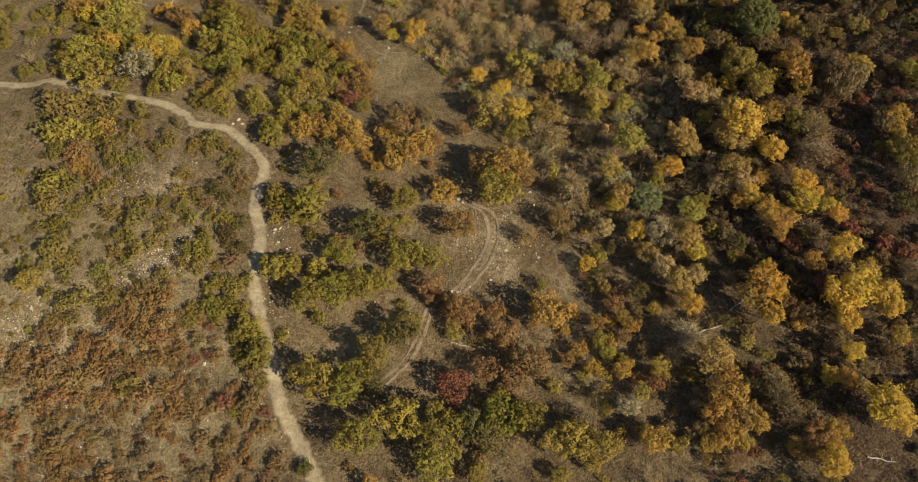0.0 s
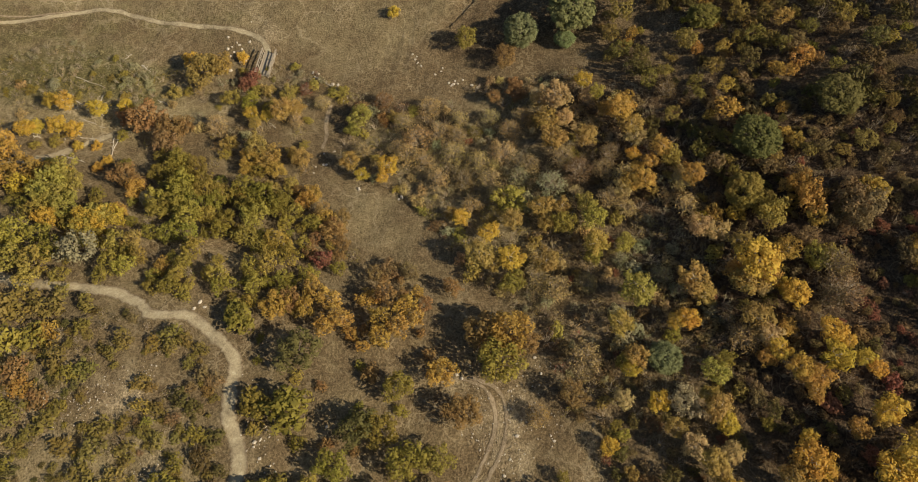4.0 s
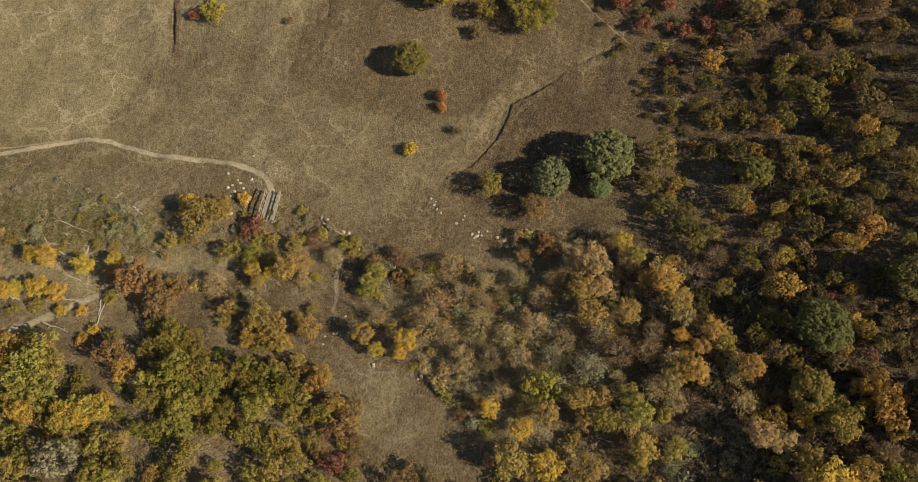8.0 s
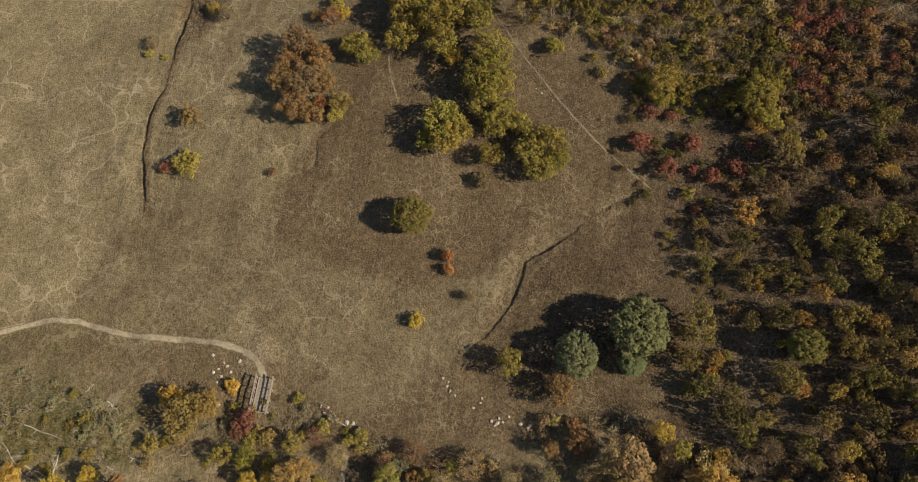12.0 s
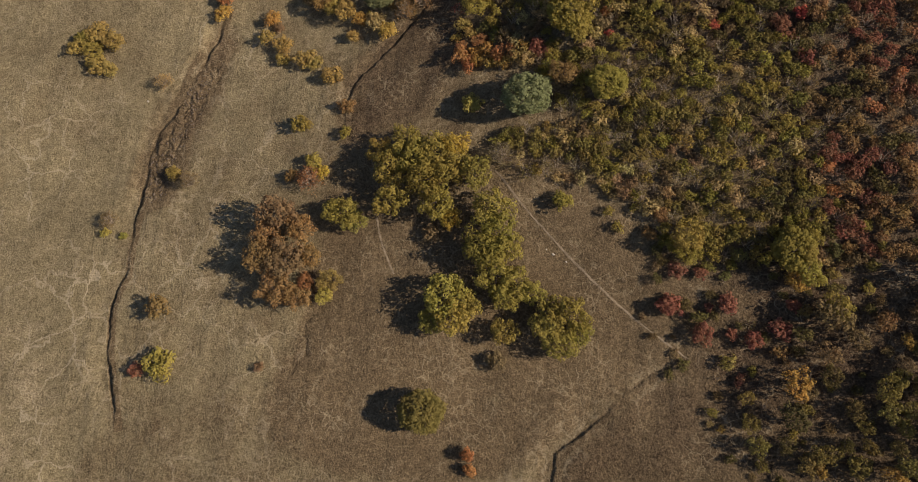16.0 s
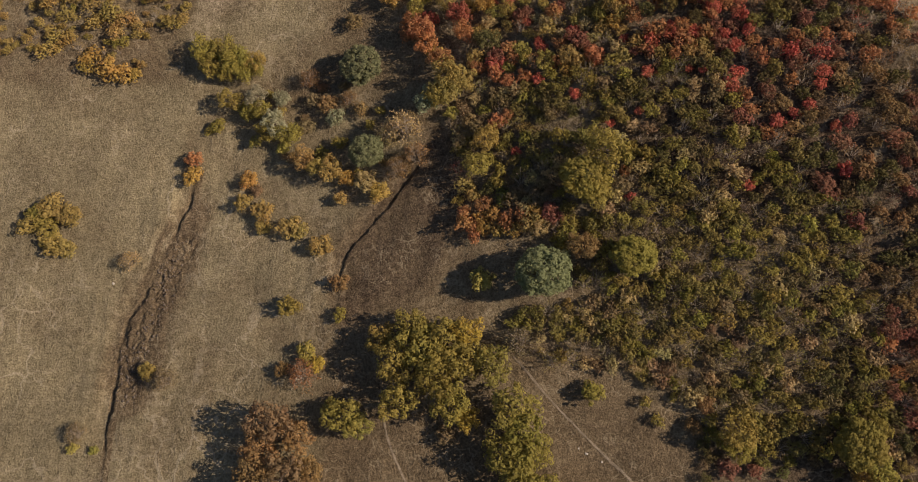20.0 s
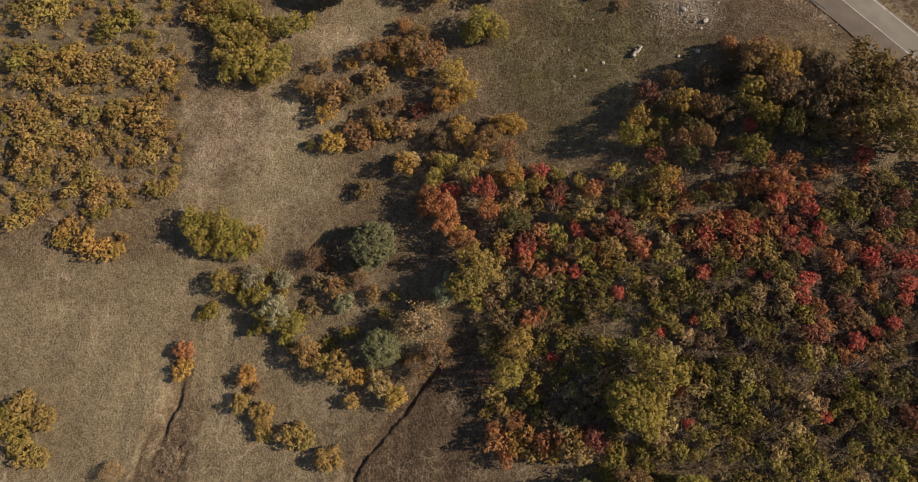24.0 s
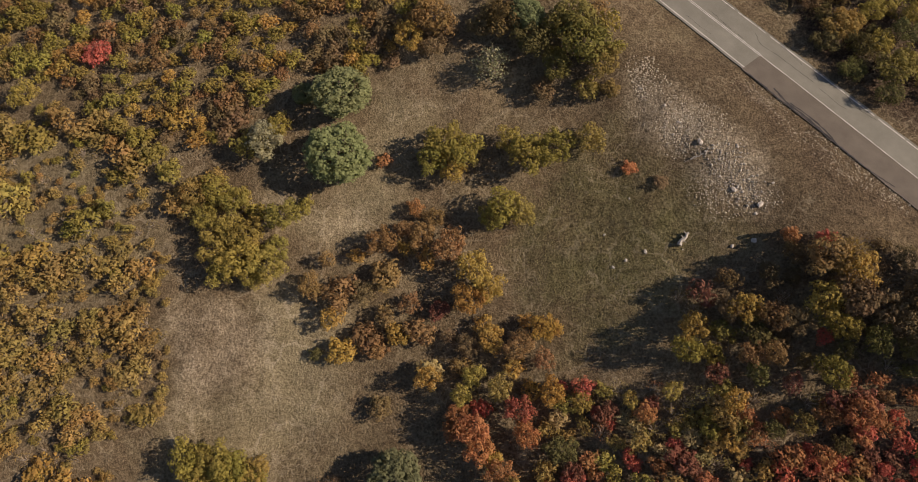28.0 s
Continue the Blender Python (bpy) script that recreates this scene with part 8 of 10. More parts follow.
sown("shrub", -26.1, 17.8, 1.04, "moss", 0.75, "scrub on the stony slope")
sown("shrub", -28.3, 20.3, 0.91, "green", 0.75, "scrub on the stony slope")
sown("shrub", -24.8, 16.7, 1.04, "moss", 0.75, "scrub on the stony slope")
sown("shrub", -53.6, 28.2, 1.19, "moss", 0.75, "scrub on the stony slope")
sown("shrub", -49.4, 27.5, 1.49, "moss", 0.75, "scrub on the stony slope")
sown("shrub", -46.5, 27.3, 1.63, "moss", 0.75, "scrub on the stony slope")
sown("shrub", -51.4, 26.8, 1.33, "moss", 0.75, "scrub on the stony slope")
sown("shrub", -52.2, 24.4, 1.50, "moss", 0.75, "scrub on the stony slope")
sown("shrub", -50.0, 24.6, 1.32, "moss", 0.75, "scrub on the stony slope")
sown("shrub", -53.4, 22.7, 1.17, "brown", 0.75, "scrub on the stony slope")
sown("shrub", -45.4, 28.0, 1.14, "moss", 0.75, "scrub on the stony slope")
sown("shrub", -40.9, 29.2, 1.44, "rust", 0.75, "scrub on the stony slope")
sown("shrub", -42.4, 27.8, 1.61, "rust", 0.75, "scrub on the stony slope")
sown("shrub", -39.4, 27.2, 1.74, "rust", 0.6375, "scrub on the stony slope")
sown("shrub", -38.5, 29.1, 1.12, "rust", 0.75, "scrub on the stony slope")
sown("shrub", -43.0, 25.6, 1.60, "rust", 0.75, "scrub on the stony slope")
sown("shrub", -40.5, 25.0, 1.74, "rust", 0.6375, "scrub on the stony slope")
sown("shrub", -38.1, 24.6, 1.57, "rust", 0.75, "scrub on the stony slope")
sown("shrub", -43.5, 23.4, 1.44, "rust", 0.75, "scrub on the stony slope")
sown("shrub", -40.6, 22.5, 1.57, "rust", 0.75, "scrub on the stony slope")
sown("shrub", -38.3, 22.4, 1.41, "rust", 0.75, "scrub on the stony slope")
sown("shrub", -36.4, 23.1, 0.94, "rust", 0.75, "scrub on the stony slope")
sown("shrub", -47.3, 21.6, 1.61, "rust", 0.75, "scrub on the stony slope")
sown("shrub", -44.7, 21.0, 1.75, "rust", 0.6375, "scrub on the stony slope")
sown("shrub", -47.8, 19.9, 1.13, "rust", 0.75, "scrub on the stony slope")
sown("shrub", -43.0, 19.3, 1.27, "rust", 0.75, "scrub on the stony slope")
sown("shrub", -45.3, 19.3, 1.12, "rust", 0.75, "scrub on the stony slope")
sown("shrub", -39.5, 19.0, 1.25, "rust", 0.75, "scrub on the stony slope")
sown("shrub", -38.0, 19.6, 1.09, "rust", 0.75, "scrub on the stony slope")
sown("shrub", -35.3, 20.2, 1.08, "rust", 0.75, "scrub on the stony slope")
sown("shrub", -52.1, 19.9, 1.32, "rust", 0.75, "scrub on the stony slope")
sown("shrub", -50.4, 18.4, 1.63, "brown", 0.75, "scrub on the stony slope")
sown("shrub", -47.8, 16.5, 1.92, "rust", 0.6375, "scrub on the stony slope")
sown("shrub", -51.8, 16.8, 1.63, "rust", 0.75, "scrub on the stony slope")
sown("shrub", -45.5, 17.4, 1.43, "rust", 0.75, "scrub on the stony slope")
sown("shrub", -43.4, 17.3, 1.26, "brown", 0.75, "scrub on the stony slope")
sown("shrub", -41.0, 16.1, 1.71, "moss", 0.6375, "scrub on the stony slope")
sown("shrub", -38.8, 14.9, 1.54, "rust", 0.75, "scrub on the stony slope")
sown("shrub", -36.7, 16.1, 1.38, "rust", 0.75, "scrub on the stony slope")
sown("shrub", -35.3, 14.7, 1.37, "rust", 0.75, "scrub on the stony slope")
sown("shrub", -43.2, 14.9, 1.41, "rust", 0.75, "scrub on the stony slope")
sown("shrub", -46.5, 14.5, 1.27, "rust", 0.75, "scrub on the stony slope")
sown("shrub", -49.1, 14.7, 1.29, "rust", 0.75, "scrub on the stony slope")
sown("shrub", -32.7, 14.6, 1.06, "brown", 0.75, "scrub on the stony slope")
sown("shrub", -33.6, 16.6, 0.91, "brown", 0.75, "scrub on the stony slope")
sown("shrub", -28.9, 14.3, 1.34, "wine", 0.75, "scrub on the stony slope")
sown("shrub", -27.9, 13.2, 1.04, "green", 0.75, "scrub on the stony slope")
sown("shrub", -25.9, 14.1, 1.18, "rust", 0.75, "scrub on the stony slope")
sown("shrub", -27.9, 271.2, 2.75, "ochre", 0.765, "amber scrub")
sown("shrub", -24.7, 268.6, 2.90, "ochre", 0.765, "amber scrub")
sown("shrub", -21.5, 266.1, 2.62, "olive", 0.765, "amber scrub")
sown("shrub", -19.9, 264.6, 1.73, "lime", 0.765, "amber scrub")
sown("shrub", -25.5, 266.3, 2.00, "ochre", 0.765, "amber scrub")
sown("shrub", -28.9, 267.9, 1.81, "ochre", 0.765, "amber scrub")
sown("shrub", -16.3, 265.9, 2.36, "ochre", 0.765, "amber scrub")
sown("shrub", -13.7, 263.8, 2.11, "ochre", 0.765, "amber scrub")
sown("shrub", -12.5, 261.1, 1.87, "ochre", 0.765, "amber scrub")
sown("shrub", -10.0, 257.7, 2.42, "ochre", 0.765, "amber scrub")
sown("shrub", -11.3, 260.3, 1.44, "ochre", 0.9, "amber scrub")
sown("shrub", -8.9, 255.6, 1.99, "ochre", 0.765, "amber scrub")
sown("shrub", -10.8, 255.1, 1.80, "olive", 0.765, "amber scrub")
sown("shrub", -7.0, 257.1, 1.40, "ochre", 0.9, "amber scrub")
sown("shrub", -1.9, 259.5, 2.41, "amber", 0.765, "amber scrub")
sown("shrub", -0.3, 256.0, 1.77, "amber", 0.765, "amber scrub")
sown("oak", 6.1, 251.7, 2.27, "olive", 0.9, "amber scrub")
sown("oak", 8.2, 252.3, 1.71, "pale", 0.9, "amber scrub")
sown("shrub", 5.5, 256.6, 2.15, "brown", 0.765, "amber scrub")
sown("shrub", -28.6, 262.4, 2.20, "ochre", 0.765, "amber scrub")
sown("shrub", -26.0, 258.5, 2.56, "lime", 0.765, "amber scrub")
sown("shrub", -24.4, 256.8, 1.69, "lime", 0.9, "amber scrub")
sown("shrub", -29.1, 257.4, 2.36, "ochre", 0.765, "amber scrub")
sown("shrub", -31.0, 260.7, 1.76, "ochre", 0.765, "amber scrub")
sown("shrub", -16.6, 251.1, 2.38, "olive", 0.765, "amber scrub")
sown("shrub", -13.8, 251.3, 1.58, "olive", 0.9, "amber scrub")
sown("shrub", -19.1, 251.3, 1.41, "olive", 0.9, "amber scrub")
sown("shrub", -30.1, 252.3, 2.31, "olive", 0.765, "amber scrub")
sown("shrub", -28.0, 249.6, 2.06, "ochre", 0.765, "amber scrub")
sown("shrub", -32.1, 251.6, 1.69, "lime", 0.9, "amber scrub")
sown("shrub", -23.7, 249.6, 2.02, "amber", 0.765, "amber scrub")
sown("shrub", -21.7, 246.8, 2.38, "ochre", 0.765, "amber scrub")
sown("shrub", -18.5, 246.5, 2.15, "ochre", 0.765, "amber scrub")
sown("shrub", -23.8, 245.7, 1.99, "ochre", 0.765, "amber scrub")
sown("shrub", -20.7, 244.5, 1.76, "ochre", 0.765, "amber scrub")
sown("shrub", -15.7, 244.7, 1.74, "ochre", 0.765, "amber scrub")
sown("shrub", -13.8, 245.7, 1.92, "ochre", 0.765, "amber scrub")
sown("shrub", -12.1, 242.5, 1.89, "ochre", 0.765, "amber scrub")
sown("shrub", -11.1, 240.6, 1.31, "ochre", 0.9, "amber scrub")
sown("shrub", -14.7, 241.7, 1.71, "ochre", 0.765, "amber scrub")
sown("shrub", -30.9, 247.7, 1.86, "ochre", 0.765, "amber scrub")
sown("shrub", -27.8, 245.9, 1.82, "ochre", 0.765, "amber scrub")
sown("shrub", -26.0, 248.1, 1.42, "ochre", 0.9, "amber scrub")
sown("shrub", -32.3, 244.2, 2.25, "ochre", 0.765, "amber scrub")
sown("shrub", -30.3, 241.8, 1.81, "ochre", 0.765, "amber scrub")
sown("shrub", -25.4, 241.5, 2.16, "ochre", 0.765, "amber scrub")
sown("shrub", -23.4, 239.1, 1.93, "ochre", 0.765, "amber scrub")
sown("shrub", -27.3, 242.9, 1.40, "ochre", 0.9, "amber scrub")
sown("shrub", -32.7, 241.6, 1.83, "ochre", 0.765, "amber scrub")
sown("shrub", -29.9, 239.0, 1.98, "ochre", 0.765, "amber scrub")
sown("shrub", -27.9, 237.6, 1.77, "ochre", 0.765, "amber scrub")
sown("shrub", -19.8, 237.8, 1.52, "ochre", 0.9, "amber scrub")
sown("shrub", -17.2, 238.4, 1.89, "ochre", 0.765, "amber scrub")
sown("shrub", -15.3, 236.0, 2.04, "ochre", 0.765, "amber scrub")
sown("shrub", -13.5, 237.3, 1.30, "ochre", 0.9, "amber scrub")
sown("shrub", -17.2, 235.2, 1.68, "ochre", 0.9, "amber scrub")
sown("shrub", -13.5, 233.8, 1.47, "ochre", 0.9, "amber scrub")
sown("shrub", -15.4, 233.3, 1.29, "ochre", 0.9, "amber scrub")
sown("shrub", -32.6, 237.5, 2.19, "ochre", 0.765, "amber scrub")
sown("shrub", -30.8, 235.4, 1.58, "ochre", 0.9, "amber scrub")
sown("shrub", -33.9, 235.7, 1.80, "ochre", 0.765, "amber scrub")
sown("shrub", -25.8, 235.9, 1.74, "ochre", 0.765, "amber scrub")
sown("shrub", -24.3, 234.2, 1.53, "ochre", 0.9, "amber scrub")
sown("shrub", -21.2, 235.0, 1.70, "ochre", 0.765, "amber scrub")
sown("shrub", -17.3, 231.0, 2.02, "ochre", 0.765, "amber scrub")
sown("shrub", -15.5, 231.4, 1.29, "ochre", 0.9, "amber scrub")
sown("shrub", -19.1, 230.9, 1.30, "ochre", 0.9, "amber scrub")
sown("shrub", -27.9, 233.3, 1.93, "ochre", 0.765, "amber scrub")
sown("shrub", -32.2, 232.7, 1.77, "ochre", 0.765, "amber scrub")
sown("shrub", -25.5, 230.2, 1.90, "ochre", 0.765, "amber scrub")
sown("shrub", -23.5, 228.6, 1.87, "ochre", 0.765, "amber scrub")
sown("shrub", -28.1, 229.6, 1.53, "ochre", 0.9, "amber scrub")
sown("shrub", -22.1, 227.1, 1.30, "ochre", 0.9, "amber scrub")
sown("shrub", -25.6, 227.1, 1.51, "ochre", 0.9, "amber scrub")
sown("shrub", -16.5, 225.4, 1.81, "ochre", 0.765, "amber scrub")
sown("shrub", -15.0, 225.8, 1.26, "ochre", 0.9, "amber scrub")
sown("shrub", -35.0, 230.6, 1.79, "ochre", 0.765, "amber scrub")
sown("shrub", -33.0, 229.1, 1.57, "ochre", 0.9, "amber scrub")
sown("shrub", -36.3, 228.3, 1.98, "ochre", 0.765, "amber scrub")
sown("shrub", -30.0, 224.8, 2.10, "amber", 0.765, "amber scrub")
sown("shrub", -31.2, 223.7, 1.54, "amber", 0.9, "amber scrub")
sown("shrub", -28.3, 221.9, 2.07, "amber", 0.765, "amber scrub")
sown("shrub", -26.4, 220.5, 1.87, "amber", 0.765, "amber scrub")
sown("shrub", -24.4, 220.0, 1.30, "amber", 0.9, "amber scrub")
sown("shrub", -5.5, 248.7, 2.10, "ochre", 0.765, "amber scrub")
sown("shrub", -3.5, 247.1, 1.89, "ochre", 0.765, "amber scrub")
sown("shrub", -0.3, 249.4, 2.09, "ochre", 0.765, "amber scrub")
sown("shrub", 0.6, 246.4, 1.87, "ochre", 0.765, "amber scrub")
sown("shrub", 2.9, 246.0, 1.86, "olive", 0.765, "amber scrub")
sown("shrub", 3.9, 243.5, 1.47, "olive", 0.9, "amber scrub")
plant("shrub", -44.5, 202.8, 2.02, "ochre", 0.765, "meadow bushes")
plant("shrub", -41.1, 204.3, 2.01, "ochre", 0.765, "meadow bushes")
plant("shrub", -38.7, 202.0, 1.98, "ochre", 0.765, "meadow bushes")
plant("shrub", -42.4, 201.5, 2.00, "olive", 0.765, "meadow bushes")
plant("shrub", -41.9, 198.7, 2.10, "ochre", 0.765, "meadow bushes")
plant("shrub", -40.4, 197.4, 1.72, "ochre", 0.765, "meadow bushes")
plant("shrub", -43.5, 204.2, 1.52, "olive", 0.9, "meadow bushes")
plant("oak", -16.6, 162.3, 3.06, "brown", 1, "russet oaks in the meadow")
plant("oak", -19.1, 159.9, 2.36, "rust", 1, "russet oaks in the meadow")
plant("oak", -14.1, 159.3, 2.50, "rust", 1, "russet oaks in the meadow")
plant("oak", -20.7, 156.6, 2.53, "rust", 1, "russet oaks in the meadow")
plant("oak", -17.1, 155.2, 3.02, "brown", 1, "russet oaks in the meadow")
plant("oak", -13.6, 155.1, 1.77, "rust", 1, "russet oaks in the meadow")
plant("oak", -19.3, 151.6, 2.67, "rust", 1, "russet oaks in the meadow")
plant("oak", -16.6, 149.5, 2.12, "rust", 1, "russet oaks in the meadow")
plant("oak", -15.0, 151.5, 1.42, "coral", 1, "russet oaks in the meadow")
plant("shrub", -17.1, 153.0, 1.08, "pale", 1, "russet oaks in the meadow")
plant("oak", -7.7, 159.7, 2.46, "olive", 1, "russet oaks in the meadow")
plant("oak", -6.0, 157.8, 1.75, "lime", 1, "russet oaks in the meadow")
plant("shrub", -9.1, 161.8, 1.26, "olive", 1, "russet oaks in the meadow")
plant("oak", -11.4, 150.8, 1.75, "ochre", 1, "russet oaks in the meadow")
plant("oak", -12.9, 148.8, 1.41, "lime", 1, "russet oaks in the meadow")
plant("shrub", 35.3, 137.8, 1.36, "wine", 1, "wine-red bushes")
plant("shrub", 38.4, 136.7, 1.02, "wine", 1, "wine-red bushes")
plant("shrub", 33.1, 133.8, 1.68, "wine", 1, "wine-red bushes")
plant("shrub", 40.2, 131.8, 1.53, "wine", 1, "wine-red bushes")
plant("shrub", 38.1, 132.1, 0.68, "wine", 1, "wine-red bushes")
plant("shrub", 35.9, 129.1, 1.68, "wine", 1, "wine-red bushes")
plant("shrub", 39.7, 127.9, 0.85, "wine", 1, "wine-red bushes")
plant("shrub", 41.9, 126.3, 1.36, "wine", 1, "wine-red bushes")
plant("shrub", 45.4, 126.6, 1.62, "wine", 1, "wine-red bushes")
plant("shrub", 48.1, 128.9, 1.04, "wine", 1, "wine-red bushes")
plant("oak", 49.1, 131.7, 1.72, "amber", 1, "wine-red bushes")
plant("oak", 52.6, 136.2, 1.40, "olive", 1, "wine-red bushes")
plant("shrub", 35.4, 145.7, 1.20, "rust", 1, "wine-red bushes")
plant("shrub", 33.4, 143.7, 1.11, "rust", 1, "wine-red bushes")
plant("oak", 37.1, 139.1, 1.36, "olive", 1, "wine-red bushes")
plant("oak", 36.0, 140.9, 1.19, "olive", 1, "wine-red bushes")
plant("shrub", 39.0, 139.4, 1.03, "olive", 1, "wine-red bushes")
plant("oak", -13.0, 218.6, 2.31, "olive", 1, "oaks at the gully head")
plant("oak", -9.8, 217.4, 2.48, "olive", 1, "oaks at the gully head")
plant("oak", -9.3, 215.0, 2.06, "olive", 1, "oaks at the gully head")
plant("oak", -12.9, 216.4, 1.88, "olive", 1, "oaks at the gully head")
plant("oak", -6.3, 213.8, 1.43, "olive", 1, "oaks at the gully head")
plant("oak", -11.4, 210.3, 1.83, "olive", 1, "oaks at the gully head")
plant("oak", -7.4, 209.2, 1.81, "pale", 1, "oaks at the gully head")
plant("oak", -3.9, 208.0, 1.40, "pale", 1, "oaks at the gully head")
plant("oak", -7.2, 206.9, 1.60, "olive", 1, "oaks at the gully head")
plant("oak", -9.1, 207.4, 1.41, "olive", 1, "oaks at the gully head")
plant("shrub", -14.2, 207.8, 1.23, "olive", 1, "oaks at the gully head")
plant("oak", -5.7, 204.0, 2.16, "pale", 1, "oaks at the gully head")
plant("oak", -4.2, 201.8, 1.95, "olive", 1, "oaks at the gully head")
plant("oak", -7.3, 203.4, 1.78, "olive", 1, "oaks at the gully head")
plant("shrub", -1.6, 202.4, 1.37, "brown", 1, "oaks at the gully head")
plant("shrub", -5.6, 200.6, 1.18, "lime", 1, "oaks at the gully head")
plant("oak", -3.3, 197.2, 1.91, "ochre", 1, "oaks at the gully head")
plant("oak", -0.0, 193.9, 2.06, "ochre", 1, "oaks at the gully head")
plant("oak", -1.8, 195.5, 1.52, "ochre", 1, "oaks at the gully head")
plant("shrub", 1.9, 192.2, 1.31, "amber", 1, "oaks at the gully head")
plant("shrub", 0.3, 189.6, 1.12, "ochre", 1, "oaks at the gully head")
plant("shrub", 4.3, 190.2, 1.84, "tan", 0.85, "oaks at the gully head")
plant("shrub", 5.7, 187.9, 1.64, "amber", 1, "oaks at the gully head")
plant("bare", 9.2, 190.0, 1.82, "rust", 1, "oaks at the gully head")
plant("bare", 12.3, 190.6, 1.81, "rust", 1, "oaks at the gully head")
plant("shrub", 3.0, 201.7, 1.54, "pale", 1, "oaks at the gully head")
plant("bare", 1.2, 209.2, 1.59, "rust", 1, "oaks at the gully head")
plant("shrub", 2.4, 204.2, 1.55, "rust", 1, "oaks at the gully head")
plant("bare", 5.7, 203.8, 1.35, "rust", 1, "oaks at the gully head")
plant("pine", 8.8, 207.2, 3.14, "blue", 1, "oaks at the gully head")
plant("pine", 5.7, 194.3, 2.65, "blue", 1, "oaks at the gully head")
plant("oak", 19.1, 197.5, 2.54, "ochre", 1, "oaks at the gully head")
plant("oak", 16.2, 197.4, 2.01, "pale", 1, "oaks at the gully head")
plant("oak", 21.8, 198.2, 2.01, "ochre", 1, "oaks at the gully head")
plant("shrub", 19.0, 194.6, 1.09, "lime", 1, "oaks at the gully head")
plant("oak", 18.8, 206.5, 2.09, "coral", 1, "oaks at the gully head")
plant("oak", 17.1, 209.3, 1.55, "coral", 1, "oaks at the gully head")
plant("shrub", 19.8, 204.5, 1.33, "amber", 1, "oaks at the gully head")
plant("shrub", -19.0, 203.9, 1.44, "coral", 1, "oaks at the gully head")
plant("shrub", -19.9, 201.7, 1.74, "amber", 0.85, "oaks at the gully head")
plant("shrub", -12.0, 197.8, 1.58, "amber", 1, "oaks at the gully head")
plant("shrub", -11.3, 196.0, 0.99, "brown", 1, "oaks at the gully head")
plant("shrub", -13.6, 194.7, 1.38, "ochre", 1, "oaks at the gully head")
plant("shrub", -11.2, 192.3, 1.75, "ochre", 0.85, "oaks at the gully head")
plant("shrub", -11.8, 190.2, 1.17, "ochre", 1, "oaks at the gully head")
plant("shrub", -8.0, 188.3, 1.90, "ochre", 0.85, "oaks at the gully head")
plant("shrub", -6.7, 187.2, 1.33, "ochre", 1, "oaks at the gully head")
plant("shrub", -4.6, 183.9, 1.86, "ochre", 0.85, "oaks at the gully head")
plant("pine", 19.0, 252.5, 3.44, "blue", 1, "trees below the road")
plant("pine", 14.8, 255.3, 1.50, "blue", 1, "trees below the road")
plant("pine", 15.6, 245.3, 3.94, "blue", 1, "trees below the road")
plant("pine", 44.5, 251.4, 2.22, "blue", 1, "trees below the road")
plant("oak", 7.7, 250.8, 2.58, "pale", 1, "trees below the road")
plant("oak", 10.1, 252.7, 1.68, "olive", 1, "trees below the road")
plant("oak", 49.2, 244.1, 3.25, "moss", 1, "trees below the road")
plant("oak", 45.3, 243.8, 1.98, "moss", 1, "trees below the road")
plant("oak", 47.9, 248.0, 2.21, "moss", 1, "trees below the road")
plant("bare", 38.3, 247.9, 2.19, "pale", 1, "trees below the road")
plant("oak", 37.6, 235.2, 2.58, "olive", 1, "trees below the road")
plant("oak", 41.1, 234.4, 2.41, "olive", 1, "trees below the road")
plant("oak", 45.3, 233.3, 2.08, "ochre", 1, "trees below the road")
plant("oak", 36.6, 238.2, 1.75, "olive", 1, "trees below the road")
plant("oak", 30.8, 238.9, 2.26, "olive", 1, "trees below the road")
plant("oak", 32.4, 230.6, 2.36, "olive", 1, "trees below the road")
plant("oak", 34.4, 229.1, 1.69, "lime", 1, "trees below the road")
plant("oak", 30.5, 230.4, 1.53, "olive", 1, "trees below the road")
plant("shrub", -9.5, 273.4, 1.96, "red", 0.85, "trees below the road")
plant("shrub", -12.2, 275.5, 1.55, "coral", 1, "trees below the road")
plant("oak", 41.8, 252.4, 2.41, "deep", 1, "trees below the road")
plant("oak", 43.9, 247.6, 2.55, "deep", 1, "trees below the road")
plant("oak", 49.7, 247.8, 2.58, "moss", 1, "trees below the road")
plant("oak", 50.5, 241.4, 2.16, "moss", 1, "trees below the road")
plant("shrub", 50.2, 238.2, 1.26, "moss", 1, "trees below the road")
plant("shrub", 43.2, 242.4, 1.62, "brown", 1, "trees below the road")
plant("shrub", 48.0, 239.7, 1.62, "moss", 1, "trees below the road")
plant("shrub", 39.1, 253.7, 1.87, "brown", 0.85, "trees below the road")
plant("shrub", 35.0, 255.9, 1.89, "brown", 0.85, "trees below the road")
plant("oak", 30.1, 256.1, 2.06, "amber", 1, "trees below the road")
plant("oak", 32.4, 253.7, 1.67, "brown", 1, "trees below the road")
plant("shrub", 28.0, 259.5, 1.53, "brown", 1, "trees below the road")
plant("oak", 80.6, 234.0, 2.26, "ochre", 0.85, "oaks across the road")
plant("oak", 77.6, 233.0, 1.61, "deep", 0.85, "oaks across the road")
plant("oak", 81.1, 230.4, 2.03, "deep", 0.85, "oaks across the road")
